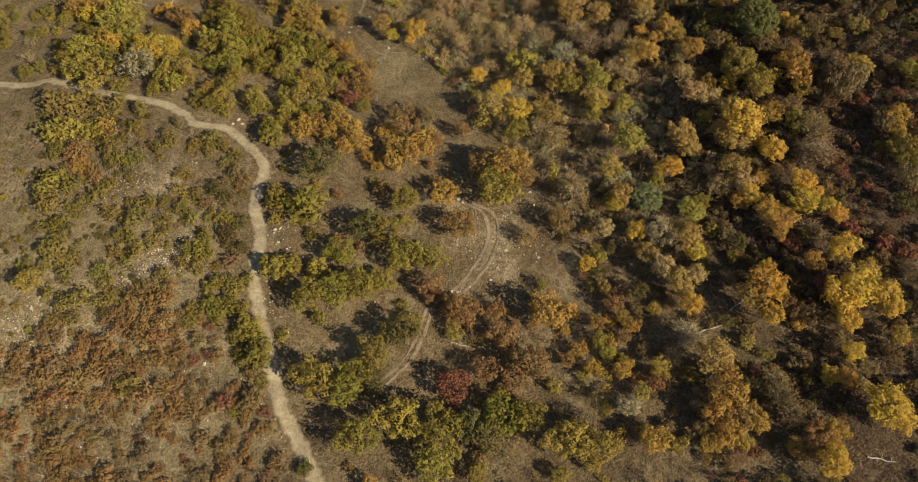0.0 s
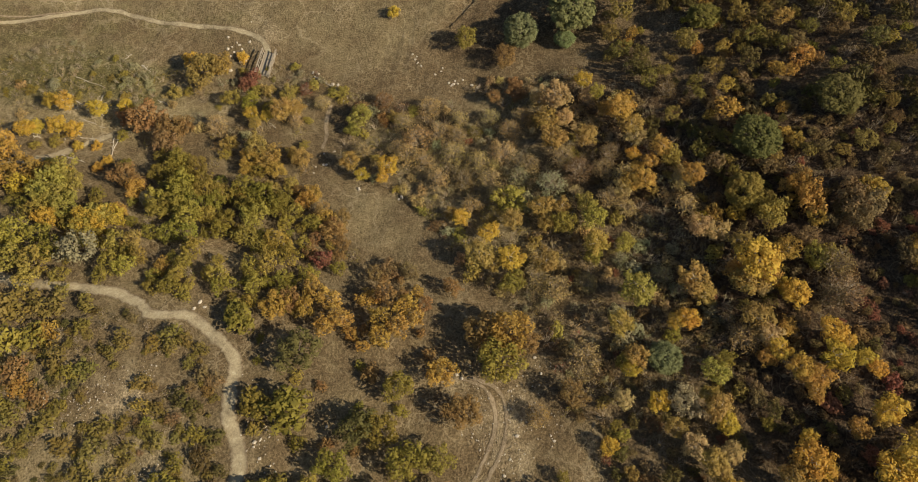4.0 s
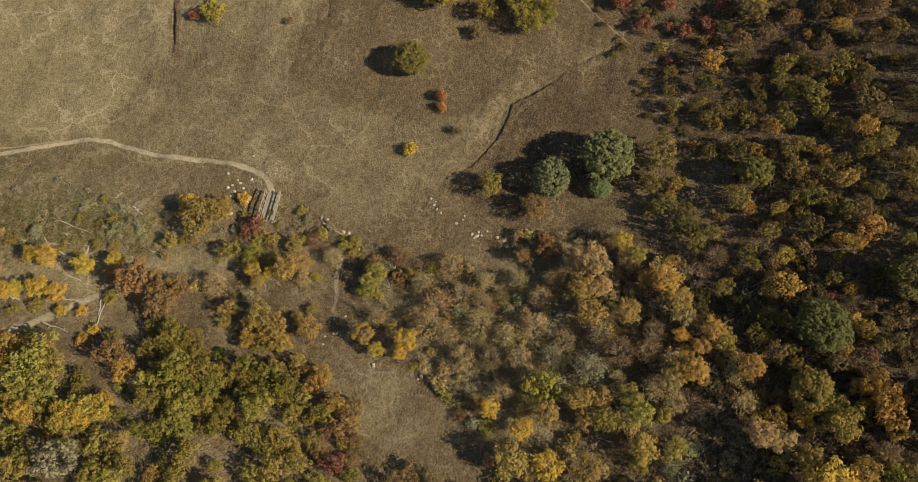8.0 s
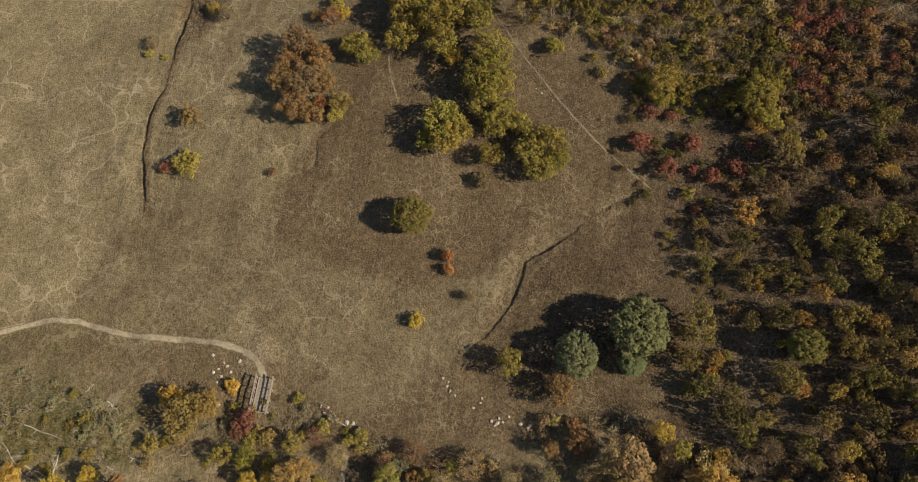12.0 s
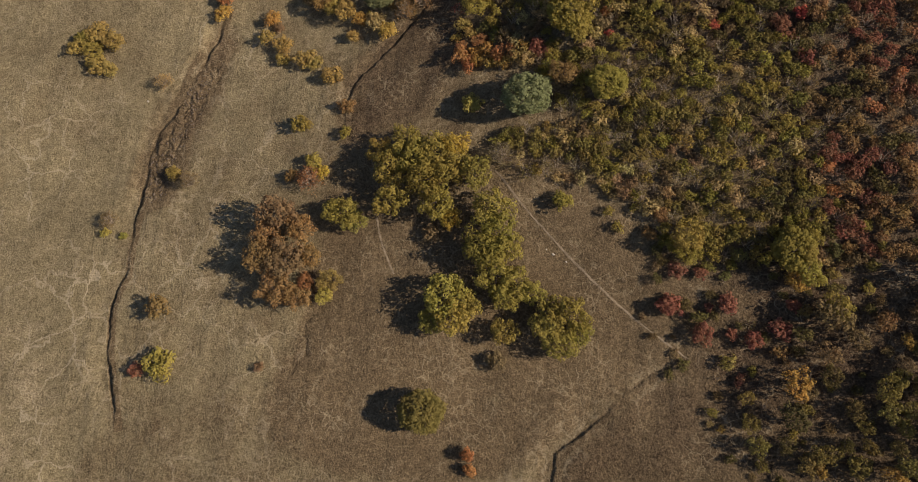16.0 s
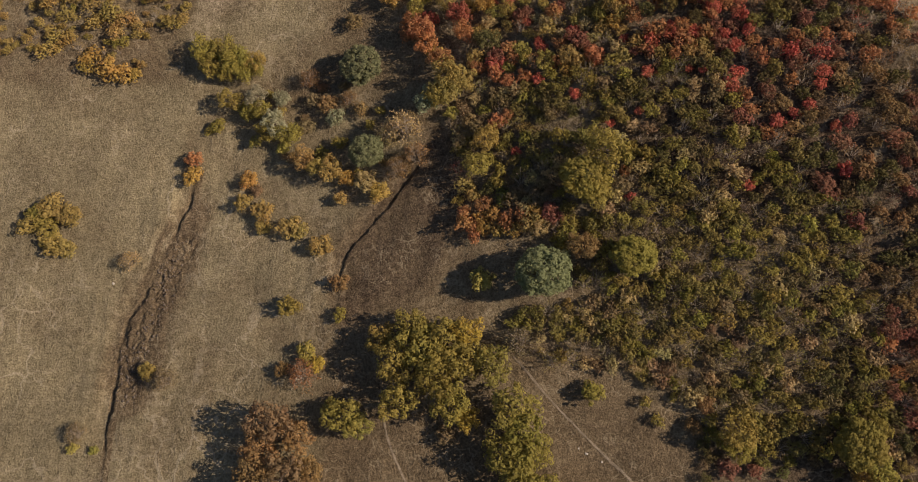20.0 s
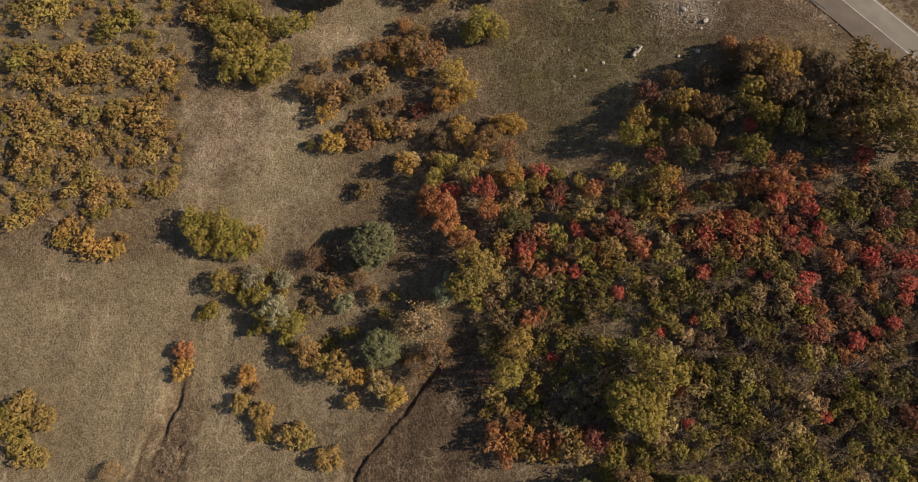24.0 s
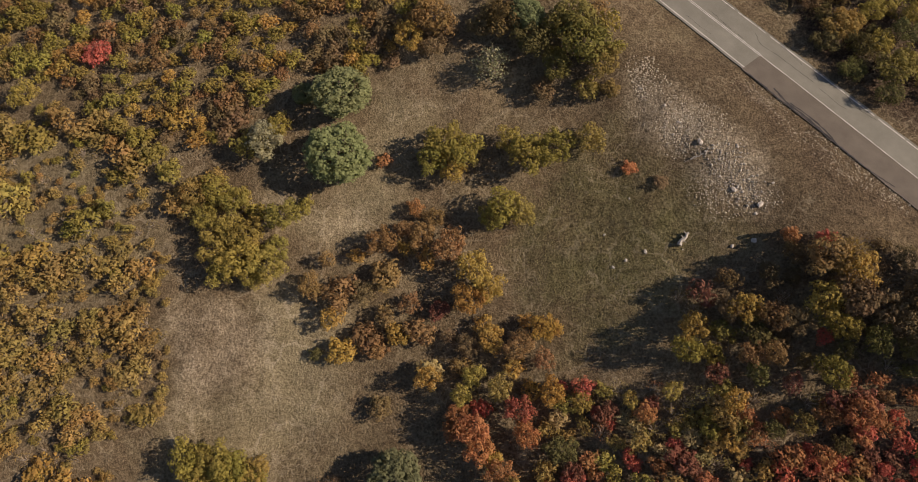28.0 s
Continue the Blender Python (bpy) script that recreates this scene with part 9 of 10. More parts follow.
plant("oak", 82.1, 225.8, 2.61, "moss", 0.85, "oaks across the road")
plant("oak", 78.2, 228.0, 1.79, "dark", 0.85, "oaks across the road")
plant("oak", 79.6, 223.0, 1.78, "dark", 0.85, "oaks across the road")
plant("oak", -2.9, 248.3, 1.87, "ochre", 1, "olive oaks at the scrub edge")
plant("oak", 0.1, 247.8, 2.04, "olive", 1, "olive oaks at the scrub edge")
plant("oak", 1.7, 245.4, 2.01, "olive", 1, "olive oaks at the scrub edge")
plant("oak", 6.7, 240.9, 2.13, "olive", 1, "olive oaks at the scrub edge")
plant("oak", -2.4, 245.0, 1.84, "olive", 1, "olive oaks at the scrub edge")
plant("oak", -0.1, 242.3, 1.99, "olive", 1, "olive oaks at the scrub edge")
plant("shrub", -4.8, 252.7, 1.92, "olive", 0.85, "olive oaks at the scrub edge")
plant("shrub", -6.3, 256.1, 1.77, "olive", 0.85, "olive oaks at the scrub edge")
plant("shrub", -7.8, 259.5, 1.61, "olive", 1, "olive oaks at the scrub edge")
plant("shrub", -9.6, 262.2, 1.64, "olive", 1, "olive oaks at the scrub edge")
plant("shrub", -11.6, 264.1, 1.46, "ochre", 1, "olive oaks at the scrub edge")
plant("oak", 1.7, 240.5, 2.15, "olive", 1, "olive oaks at the scrub edge")
plant("shrub", 9.8, 242.0, 1.26, "olive", 1, "olive oaks at the scrub edge")
plant("pine", -3.1, 129.5, 2.87, "moss", 1, "single meadow bushes")
plant("shrub", -37.9, 146.2, 2.39, "olive", 0.85, "single meadow bushes")
plant("shrub", -41.6, 146.7, 1.22, "wine", 1, "single meadow bushes")
plant("shrub", 4.0, 116.2, 0.67, "brown", 1, "single meadow bushes")

for group, made in SOWN.items():
    made.link("oak_scrub" if "scrub" in group else "thicket", group)

# ---- stands of trees and scrub ----
stand("oak_scrub", [('shrub', 4), ('brush', 2)], [(-93.2, 55.1), (-76.4, 58.4), (-57.7, 59.6), (-44.0, 58.3), (-34.0, 52.3), (-31.0, 44.8), (-29.7, 34.1), (-35.8, 31.2), (-41.4, 28.5), (-45.9, 25.2), (-62.7, 21.2), (-73.3, 23.5)], 1.1, (0.4, 0.9), [('brown', 2), ('deep', 3), ('moss', 5), ('olive', 2)], 1, "scrub on the stony slope", 0.8, 0.55, 0.15)
stand("oak_scrub", [('shrub', 4), ('brush', 1)], [(-70.6, 20.4), (-62.4, 20.4), (-47.0, 23.6), (-41.5, 29.4), (-35.7, 30.4), (-25.5, 17.7), (-22.1, 13.3), (-18.2, 3.7), (-24.2, -1.9), (-42.3, -0.1), (-55.3, -1.9)], 1.15, (0.5, 1.15), [('brown', 3), ('rust', 7), ('wine', 0.8)], 2, "russet scrub on the stony slope", 0.8, 0.75, 0.1)
stand("thicket", [('oak', 3), ('shrub', 2), ('brush', 1)], [(-109.1, 98.2), (-84.4, 91.3), (-50.4, 94.1), (-38.0, 80.8), (-19.3, 80.1), (-14.0, 65.5), (-21.2, 60.9), (-32.2, 61.3), (-42.2, 61.7), (-56.8, 65.0), (-75.0, 68.4), (-89.6, 70.6)], 2.0, (0.8, 1.6), [('green', 6), ('olive', 4), ('lime', 1)], 3, "oak thicket above the trail", 1.0, 0.55, 0)
stand("thicket", [('oak', 3), ('shrub', 2), ('brush', 1)], [(-66.9, 65.7), (-71.0, 77.7), (-54.8, 72.4), (-51.1, 82.5), (-47.8, 89.3), (-22.8, 80.4), (-16.9, 73.5), (-13.3, 64.9), (-20.9, 57.9), (-35.6, 58.8), (-46.7, 62.7)], 2.0, (0.8, 1.6), [('green', 6), ('olive', 4), ('lime', 1)], 4, "oak thicket above the trail", 1.0, 0.55, 0)
stand("thicket", [('oak', 3), ('shrub', 2), ('brush', 1)], [(-83.8, 86.3), (-70.8, 87.0), (-61.9, 89.0), (-48.4, 80.3), (-39.0, 87.0), (-22.6, 85.4), (-19.0, 77.5), (-20.4, 66.0), (-37.8, 64.5), (-63.6, 67.0)], 2.0, (0.8, 1.6), [('green', 6), ('olive', 4), ('lime', 1.5), ('gold', 0.6)], 5, "oak thicket above the trail", 1.0, 0.55, 0)
stand("thicket", [('oak', 1)], [(-20.4, 61.9), (-11.4, 64.8), (-3.4, 60.4), (-2.4, 53.5), (-8.1, 49.2), (-17.9, 50.9)], 2.1, (0.6, 1.2), [('rust', 5), ('amber', 3), ('olive', 2)], 6, "rust-coloured oaks", 1.0, 0.4, 0)
stand("oak_scrub", [('shrub', 1)], [(-30.6, 60.1), (-20.7, 57.1), (-2.2, 50.9), (-2.1, 47.5), (-11.2, 36.8), (-25.4, 34.3), (-27.4, 48.2)], 3.2, (0.7, 1.4), [('green', 4), ('olive', 3), ('rust', 2)], 7, "scattered bushes between the trails", 1.0, 0.55, 0)
stand("oak_scrub", [('shrub', 1)], [(-25.0, 30.7), (-5.1, 29.6), (-6.6, 24.4), (-20.8, 14.8), (-23.3, 24.0)], 3.2, (0.7, 1.3), [('green', 4), ('olive', 3), ('rust', 1)], 8, "scattered bushes between the trails", 1.0, 0.45, 0)
stand("thicket", [('oak', 1), ('shrub', 2), ('brush', 2)], [(-1.9, 26.1), (14.3, 31.5), (21.9, 27.8), (29.7, 19.3), (30.6, 4.3), (-15.4, 2.4), (-16.2, 11.9), (-1.8, 13.5)], 2.2, (0.6, 1.3), [('rust', 4), ('olive', 4), ('amber', 3), ('green', 2)], 9, "mixed oaks of the lower slope", 1.0, 0.6, 0)
stand("thicket", [('brush', 4), ('shrub', 2)], [(-13.1, 98.6), (1.2, 91.7), (11.5, 96.7), (24.6, 94.4), (34.1, 83.8), (37.3, 72.9), (39.4, 65.9), (40.0, 54.5), (31.6, 36.4), (13.6, 38.3), (12.5, 51.8), (4.0, 59.6), (-1.6, 70.6), (-5.7, 76.2), (-15.5, 83.9)], 1.9, (0.8, 1.5), [('tan', 7), ('pale', 3.5), ('lime', 2), ('brown', 1.5), ('ochre', 3.5), ('wine', 0.6)], 10, "creekside woods", 0.9, 0.95, 0)
stand("oak_scrub", [('brush', 1), ('shrub', 3)], [(53.0, 57.2), (59.6, 59.3), (76.6, 50.2), (70.7, 30.0), (55.0, 36.4), (53.9, 43.9)], 1.7, (0.5, 1.1), [('umber', 4), ('wine', 4), ('brown', 3)], 11, "dull brown undergrowth of the shaded slope", 1.0, 0.75, 0)
stand("thicket", [('brush', 1), ('oak', 2), ('shrub', 3)], [(15.7, 74.1), (22.7, 89.4), (83.2, 75.4), (61.8, 2.3), (27.0, 2.4), (27.3, 17.8), (17.4, 29.6), (14.8, 37.1), (15.6, 47.4), (20.4, 60.8)], 2.0, (0.7, 1.4), [('umber', 4), ('deep', 4), ('brown', 4), ('moss', 2)], 12, "mixed woods of the shaded slope", 0.95, 0.75, 0.2)
stand("oak_scrub", [('shrub', 2), ('brush', 1)], [(34.3, 120.6), (49.4, 124.3), (79.2, 117.7), (65.7, 81.0), (50.0, 88.6), (37.0, 92.9), (36.0, 103.4), (34.3, 113.0)], 1.8, (0.5, 1.0), [('olive', 2), ('brown', 2), ('green', 3), ('deep', 3), ('umber', 3), ('amber', 0.7)], 13, "scrub of the shaded slope", 1.0, 0.24, 0.42)
stand("oak_scrub", [('shrub', 2), ('brush', 1)], [(32.4, 140.1), (43.8, 132.2), (69.3, 120.1), (61.5, 104.7), (32.1, 114.1), (35.3, 122.0), (48.6, 125.0)], 1.8, (0.5, 1.0), [('olive', 2), ('green', 2), ('deep', 3), ('umber', 3), ('wine', 1)], 14, "scrub of the shaded slope", 1.0, 0.24, 0.35)
stand("thicket", [('oak', 1), ('shrub', 3), ('brush', 1)], [(35.0, 88.2), (30.1, 100.2), (34.1, 116.3), (27.0, 131.8), (28.3, 142.0), (85.9, 121.7), (61.5, 51.2), (46.2, 53.0), (42.4, 72.7)], 2.0, (0.6, 1.2), [('green', 2), ('deep', 4), ('dark', 2), ('umber', 3), ('olive', 1), ('brown', 1)], 15, "oaks of the shaded slope", 1.0, 0.24, 0.36)
stand("thicket", [('brush', 5), ('oak', 1), ('shrub', 2)], [(-88.4, 105.6), (-78.1, 112.6), (-62.3, 115.7), (-48.9, 108.2), (-34.3, 104.8), (-26.6, 105.4), (-15.1, 100.7), (-13.9, 95.4), (-19.1, 86.9), (-33.5, 92.5), (-52.0, 97.4), (-61.8, 102.6), (-73.8, 96.1)], 1.9, (0.7, 1.3), [('pale', 5), ('olive', 3), ('lime', 1), ('tan', 3)], 16, "creekside thicket", 0.7, 0.65, 0)
stand("thicket", [('brush', 3), ('oak', 1)], [(-33.5, 92.5), (-19.1, 86.5), (-19.1, 81.2), (-26.9, 84.8), (-34.7, 86.6), (-50.9, 92.1)], 2.2, (0.7, 1.2), [('amber', 3), ('olive', 4), ('tan', 2)], 17, "creekside thicket", 1.0, 0.5, 0)
stand("oak_scrub", [('shrub', 4), ('brush', 1)], [(59.4, 177.5), (91.6, 166.1), (61.5, 104.7), (49.5, 115.7), (52.2, 126.8), (58.2, 147.7)], 1.5, (0.9, 1.45), [('umber', 3), ('deep', 3), ('rust', 3), ('wine', 3.5), ('coral', 1)], 18, "russet scrub high on the slope", 1.0, 0.95, 0.1)
stand("oak_scrub", [('shrub', 4), ('brush', 1)], [(54.6, 197.4), (95.3, 183.0), (73.9, 148.1), (57.7, 162.3), (51.6, 176.1)], 1.5, (0.9, 1.45), [('umber', 2), ('deep', 2), ('moss', 2), ('rust', 1.5), ('coral', 3.4), ('red', 2.4), ('wine', 4)], 19, "reddening scrub high on the slope", 1.0, 0.95, 0.05)
stand("thicket", [('shrub', 8), ('brush', 3)], [(16.7, 164.4), (26.3, 162.2), (25.2, 174.7), (17.3, 184.2), (18.9, 199.3), (91.6, 166.1), (61.5, 104.7), (48.3, 116.1), (50.9, 127.3), (44.1, 132.8), (38.4, 138.8), (35.7, 145.3), (26.8, 153.4), (18.0, 157.6)], 1.32, (0.9, 1.4), [('green', 3), ('moss', 5), ('olive', 3), ('tan', 1.5), ('brown', 4), ('deep', 2)], 20, "dense oak scrub", 1.0, 1.0, 0)
stand("oak_scrub", [('shrub', 1)], [(28.1, 149.7), (35.2, 148.7), (35.0, 143.2), (30.2, 143.3)], 2.2, (0.7, 1.2), [('brown', 3), ('olive', 2), ('rust', 2)], 21, "brown scrub", 1.0, 0.8, 0)
stand("thicket", [('shrub', 3), ('oak', 1), ('brush', 0.5)], [(27.4, 209.3), (36.3, 206.4), (45.0, 200.9), (47.0, 191.9), (75.8, 182.8), (62.7, 158.6), (14.4, 176.5), (17.4, 190.7), (22.9, 197.4)], 1.45, (1.0, 1.6), [('lime', 6), ('olive', 3), ('tan', 2), ('ochre', 2.5), ('amber', 2), ('coral', 5), ('red', 1.7)], 22, "bright mixed scrub", 1.1, 0.97, 0)
stand("thicket", [('oak', 3), ('shrub', 1), ('brush', 1)], [(45.6, 212.0), (57.2, 211.5), (67.6, 207.6), (85.0, 194.1), (74.4, 181.1), (46.7, 192.8), (44.4, 201.2)], 2.1, (1.0, 1.7), [('deep', 4), ('umber', 5), ('moss', 3), ('wine', 0.7)], 23, "oaks below the road", 1.2, 0.95, 0)
stand("oak_scrub", [('shrub', 4), ('brush', 1)], [(-39.4, 272.7), (-23.2, 259.3), (-12.9, 248.8), (-8.0, 240.4), (-14.1, 227.2), (-21.3, 224.8), (-23.8, 218.6), (-34.8, 226.5), (-44.6, 231.0)], 1.3, (0.5, 1.0), [('brown', 1), ('ochre', 9), ('olive', 1.5)], 24, "amber scrub at the meadow edge", 1.0, 0.8, 0.15)
stand("oak_scrub", [('shrub', 1)], [(-27.8, 306.2), (40.1, 264.2), (29.6, 255.3), (24.2, 254.4), (14.4, 259.9), (7.5, 256.9), (2.4, 254.0), (-9.5, 261.2), (-16.0, 273.0), (-30.1, 282.5)], 1.75, (1.0, 1.55), [('brown', 4), ('rust', 4), ('olive', 4), ('amber', 2)], 25, "brown scrub of the upper slope", 1.0, 0.92, 0)
stand("oak_scrub", [('shrub', 4), ('brush', 1)], [(-30.8, 278.9), (-17.4, 270.8), (-9.2, 259.3), (-8.6, 244.4), (-9.6, 238.5), (-13.9, 229.8), (-20.5, 228.1), (-40.5, 227.8)], 1.3, (0.5, 1.0), [('brown', 1), ('ochre', 9), ('olive', 1.5)], 26, "amber scrub at the meadow edge", 1.0, 0.8, 0.15)
stand("thicket", [('oak', 1), ('shrub', 1)], [(8.2, 234.4), (21.8, 233.6), (22.6, 225.9), (29.6, 221.7), (31.1, 212.7), (27.8, 208.2), (18.7, 214.3), (16.3, 222.3), (7.3, 226.0)], 2.8, (1.0, 1.6), [('rust', 5), ('amber', 3), ('brown', 2)], 27, "rust oaks at the clearing", 1.0, 0.75, 0)
stand("thicket", [('oak', 1), ('shrub', 1)], [(80.5, 247.1), (77.0, 234.1), (79.2, 228.0), (82.0, 221.4), (87.3, 208.3), (111.0, 236.8), (82.7, 250.6)], 2.2, (1.0, 1.8), [('dark', 3), ('olive', 3), ('deep', 2), ('umber', 2)], 28, "oaks across the road", 0.75, 0.97, 0)
stand("thicket", [('oak', 1), ('shrub', 1)], [(40.1, 264.2), (62.4, 258.2), (52.3, 241.1), (41.3, 243.3), (44.2, 250.1), (37.5, 253.8)], 2.8, (1.0, 1.7), [('brown', 3), ('olive', 4), ('rust', 2)], 29, "brown scrub of the upper slope", 1.0, 0.8, 0)
stand("oak_scrub", [('shrub', 1)], [(-18.0, 207.5), (-3.8, 211.0), (9.4, 207.3), (13.9, 194.3), (4.1, 190.0), (-6.2, 196.1), (-14.0, 206.0)], 2.6, (0.8, 1.3), [('brown', 3), ('olive', 4), ('rust', 3)], 30, "bushes at the gully head", 1.0, 0.6, 0)
stand("oak_scrub", [('brush', 4), ('shrub', 1)], [(-13.1, 98.6), (1.2, 91.7), (11.5, 96.7), (24.6, 94.4), (34.1, 83.8), (37.3, 72.9), (39.4, 65.9), (39.3, 54.6), (30.3, 36.5), (13.6, 38.3), (12.5, 51.8), (4.0, 59.6), (-1.6, 70.6), (-5.7, 76.2), (-15.5, 83.9)], 1.5, (0.5, 1.1), [('brown', 1.5), ('tan', 5), ('pale', 3), ('lime', 1.5), ('wine', 0.5)], 31, "tan brush under the creekside woods", 1.15, 0.85, 0, True)
stand("oak_scrub", [('brush', 1), ('shrub', 2)], [(15.7, 74.1), (22.7, 89.4), (83.2, 75.4), (61.8, 2.3), (27.0, 2.4), (27.3, 17.8), (17.4, 29.6), (14.8, 37.1), (15.6, 47.4), (20.4, 60.8)], 1.6, (0.5, 1.0), [('brown', 4), ('umber', 4), ('wine', 2)], 32, "brown brush under the hillside woods", 1.1, 0.75, 0.1, True)
stand("oak_scrub", [('shrub', 3), ('brush', 1)], [(35.0, 88.2), (30.1, 100.2), (34.1, 116.3), (27.0, 131.8), (28.3, 142.0), (85.9, 121.7), (61.5, 51.2), (46.2, 53.0), (42.4, 72.7)], 1.9, (0.4, 0.9), [('umber', 3), ('brown', 2), ('deep', 3)], 33, "low brown brush between the oaks", 0.9, 0.24, 0.2, True)
stand("oak_scrub", [('brush', 3), ('shrub', 1)], [(-77.5, 112.5), (-70.6, 115.6), (-64.1, 116.6), (-54.9, 112.3), (-50.5, 108.4), (-47.6, 103.4), (-50.6, 101.0), (-57.8, 102.3), (-66.4, 105.0), (-75.6, 104.9)], 1.3, (0.5, 1.0), [('pale', 6), ('olive', 2), ('moss', 2)], 34, "low olive brush along the creek", 0.8, 0.92, 0, True)
stand("oak_scrub", [('brush', 2), ('shrub', 2)], [(-33.6, 106.4), (-24.3, 106.5), (-18.6, 103.7), (-13.6, 99.9), (-14.3, 96.8), (-21.5, 94.0), (-29.3, 96.2), (-33.9, 99.9)], 1.4, (0.5, 1.0), [('tan', 3), ('olive', 3), ('lime', 2), ('wine', 1), ('pale', 2)], 35, "mixed brush by the footbridge", 1.0, 0.6, 0, True)



stand("oak_scrub", [('shrub', 4), ('brush', 1)], [(29.4, 152.3), (34.1, 146.9), (33.2, 139.8), (38.5, 137.2), (44.4, 132.7), (58.1, 127.6), (63.9, 140.9), (44.5, 151.4), (31.3, 155.5)], 1.5, (0.8, 1.3), [('moss', 4), ('green', 2), ('deep', 3), ('umber', 2), ('olive', 2)], 37, "olive scrub beyond the side path", 1.0, 0.75, 0.1, True)
stand("thicket", [('oak', 3), ('shrub', 1), ('brush', 1)], [(61.5, 128.0), (62.5, 100.0), (60.5, 75.0), (58.5, 40.0), (58.5, 3.0), (96.0, 3.0), (96.0, 128.0)], 2.5, (1.1, 1.9), [('moss', 4), ('deep', 4), ('umber', 3), ('amber', 1), ('dark', 2)], 36, "oaks of the shaded slope", 1.1, 0.85, 0.0, True)


# ---- stones, gravel, logs, footbridge, grass ----
def stone_mesh(seed, flat=0.6):
    r = np.random.default_rng(seed)
    bm = bmesh.new()
    bmesh.ops.create_icosphere(bm, subdivisions=1, radius=1)
    for v in bm.verts:
        v.co *= r.uniform(0.72, 1.15)
        v.co.z *= flat
        if v.co.z < -0.3:
            v.co.z = -0.3
    return bm_mesh("stone", bm, STONE)


STONES = [stone_mesh(s, f) for s, f in ((1, 0.6), (2, 0.75), (3, 0.5), (4, 0.65), (5, 0.8), (6, 0.45))]


def stone(x, y, size, group, label="pale angular limestone block lying on dry soil"):
    ob = tagged(new("stone", STONES[rng.integers(6)]), label, "stone", group)
    ob.matrix_basis = pose(x, y, float(gz(x, y)) + 0.1 * size, 0, 0, rng.uniform(0, 360)) @ Matrix.Diagonal((size * rng.uniform(0.8, 1.3), size * rng.uniform(0.6, 1.0), size * rng.uniform(0.7, 1.0), 1))
    return ob


def scattered(name, poly, count, sizes, seed, mat, label, edge=2.0, flat=0.7, category="gravel"):
    """Many small broken stones joined into one."""
    r = np.random.default_rng(seed)
    xs, ys = [p[0] for p in poly], [p[1] for p in poly]
    X, Y = r.uniform(min(xs), max(xs), count * 6), r.uniform(min(ys), max(ys), count * 6)
    clumps = np.array([noise.noise((float(x) * 0.22, float(y) * 0.22, seed)) for x, y in zip(X, Y)])
    keep = soft_zone(X, Y, poly, edge) * (0.75 + 1.1 * clumps) > r.uniform(0.15, 0.95, len(X))
    X, Y = X[keep][:count], Y[keep][:count]
    k = len(X)
    oct_v = np.array(((1, 0, 0), (0, 1, 0), (-1, 0, 0), (0, -1, 0), (0, 0, 1), (0, 0, -0.6)))
    oct_f = np.array(((0, 1, 4), (1, 2, 4), (2, 3, 4), (3, 0, 4), (1, 0, 5), (2, 1, 5), (3, 2, 5), (0, 3, 5)))
    S = (r.uniform(0, 1, (k, 1, 1)) ** 2.2 * (sizes[1] - sizes[0]) + sizes[0]) * r.uniform(0.6, 1.3, (k, 6, 1))
    A = r.uniform(0, 6.28, k)
    C, Sn = np.cos(A)[:, None], np.sin(A)[:, None]
    v = oct_v[None] * S * (1, 0.8, flat)
    v = np.stack((v[..., 0] * C - v[..., 1] * Sn + X[:, None], v[..., 0] * Sn + v[..., 1] * C + Y[:, None], v[..., 2] + gz(X, Y)[:, None] + 0.02), -1)
    faces = (oct_f[None] + 6 * np.arange(k)[:, None, None]).reshape(-1, 3)
    return tagged(new(name, mesh_of(name, v.reshape(-1, 3), faces, mat)), label, category, kind="stuff")


stone(-26.0, 38.8, 0.34, "pale stones by the trail")
stone(-25.3, 39.0, 0.26, "pale stones by the trail")
stone(-26.1, 38.2, 0.26, "pale stones by the trail")
stone(-25.3, 36.7, 0.25, "pale stones by the trail")
stone(-26.8, 40.1, 0.17, "pale stones by the trail")
stone(-27.3, 44.7, 0.27, "pale stones by the trail")
stone(6.7, 36.4, 0.34, "pale stones by the trail")
stone(5.4, 33.6, 0.25, "pale stones by the trail")
stone(11.0, 36.0, 0.25, "pale stones by the trail")
stone(4.4, 31.7, 0.25, "pale stones by the trail")
stone(-1.1, 29.8, 0.40, "pale stones by the trail")
stone(-0.2, 29.7, 0.32, "pale stones by the trail")
stone(1.5, 30.6, 0.24, "pale stones by the trail")
stone(0.5, 29.2, 0.24, "pale stones by the trail")
stone(-17.3, 39.9, 0.26, "pale stones by the trail")
stone(-22.4, 23.4, 0.24, "pale stones by the trail")
stone(-22.8, 22.8, 0.32, "pale stones by the trail")
stone(-23.4, 23.4, 0.24, "pale stones by the trail")
stone(-32.3, 19.0, 0.32, "pale stones by the trail")
stone(-34.4, 22.1, 0.24, "pale stones by the trail")
stone(-55.1, 27.8, 0.36, "pale stones by the trail")
stone(-55.7, 26.2, 0.27, "pale stones by the trail")
stone(-24.8, 28.6, 0.16, "pale stones by the trail")
stone(-26.1, 30.7, 0.17, "pale stones by the trail")
stone(10.7, 46.7, 0.27, "pale stones by the trail")
stone(11.2, 44.3, 0.26, "pale stones by the trail")
stone(11.3, 35.3, 0.25, "pale stones by the trail")
stone(-18.3, 83.9, 0.34, "pale stones by the trail")
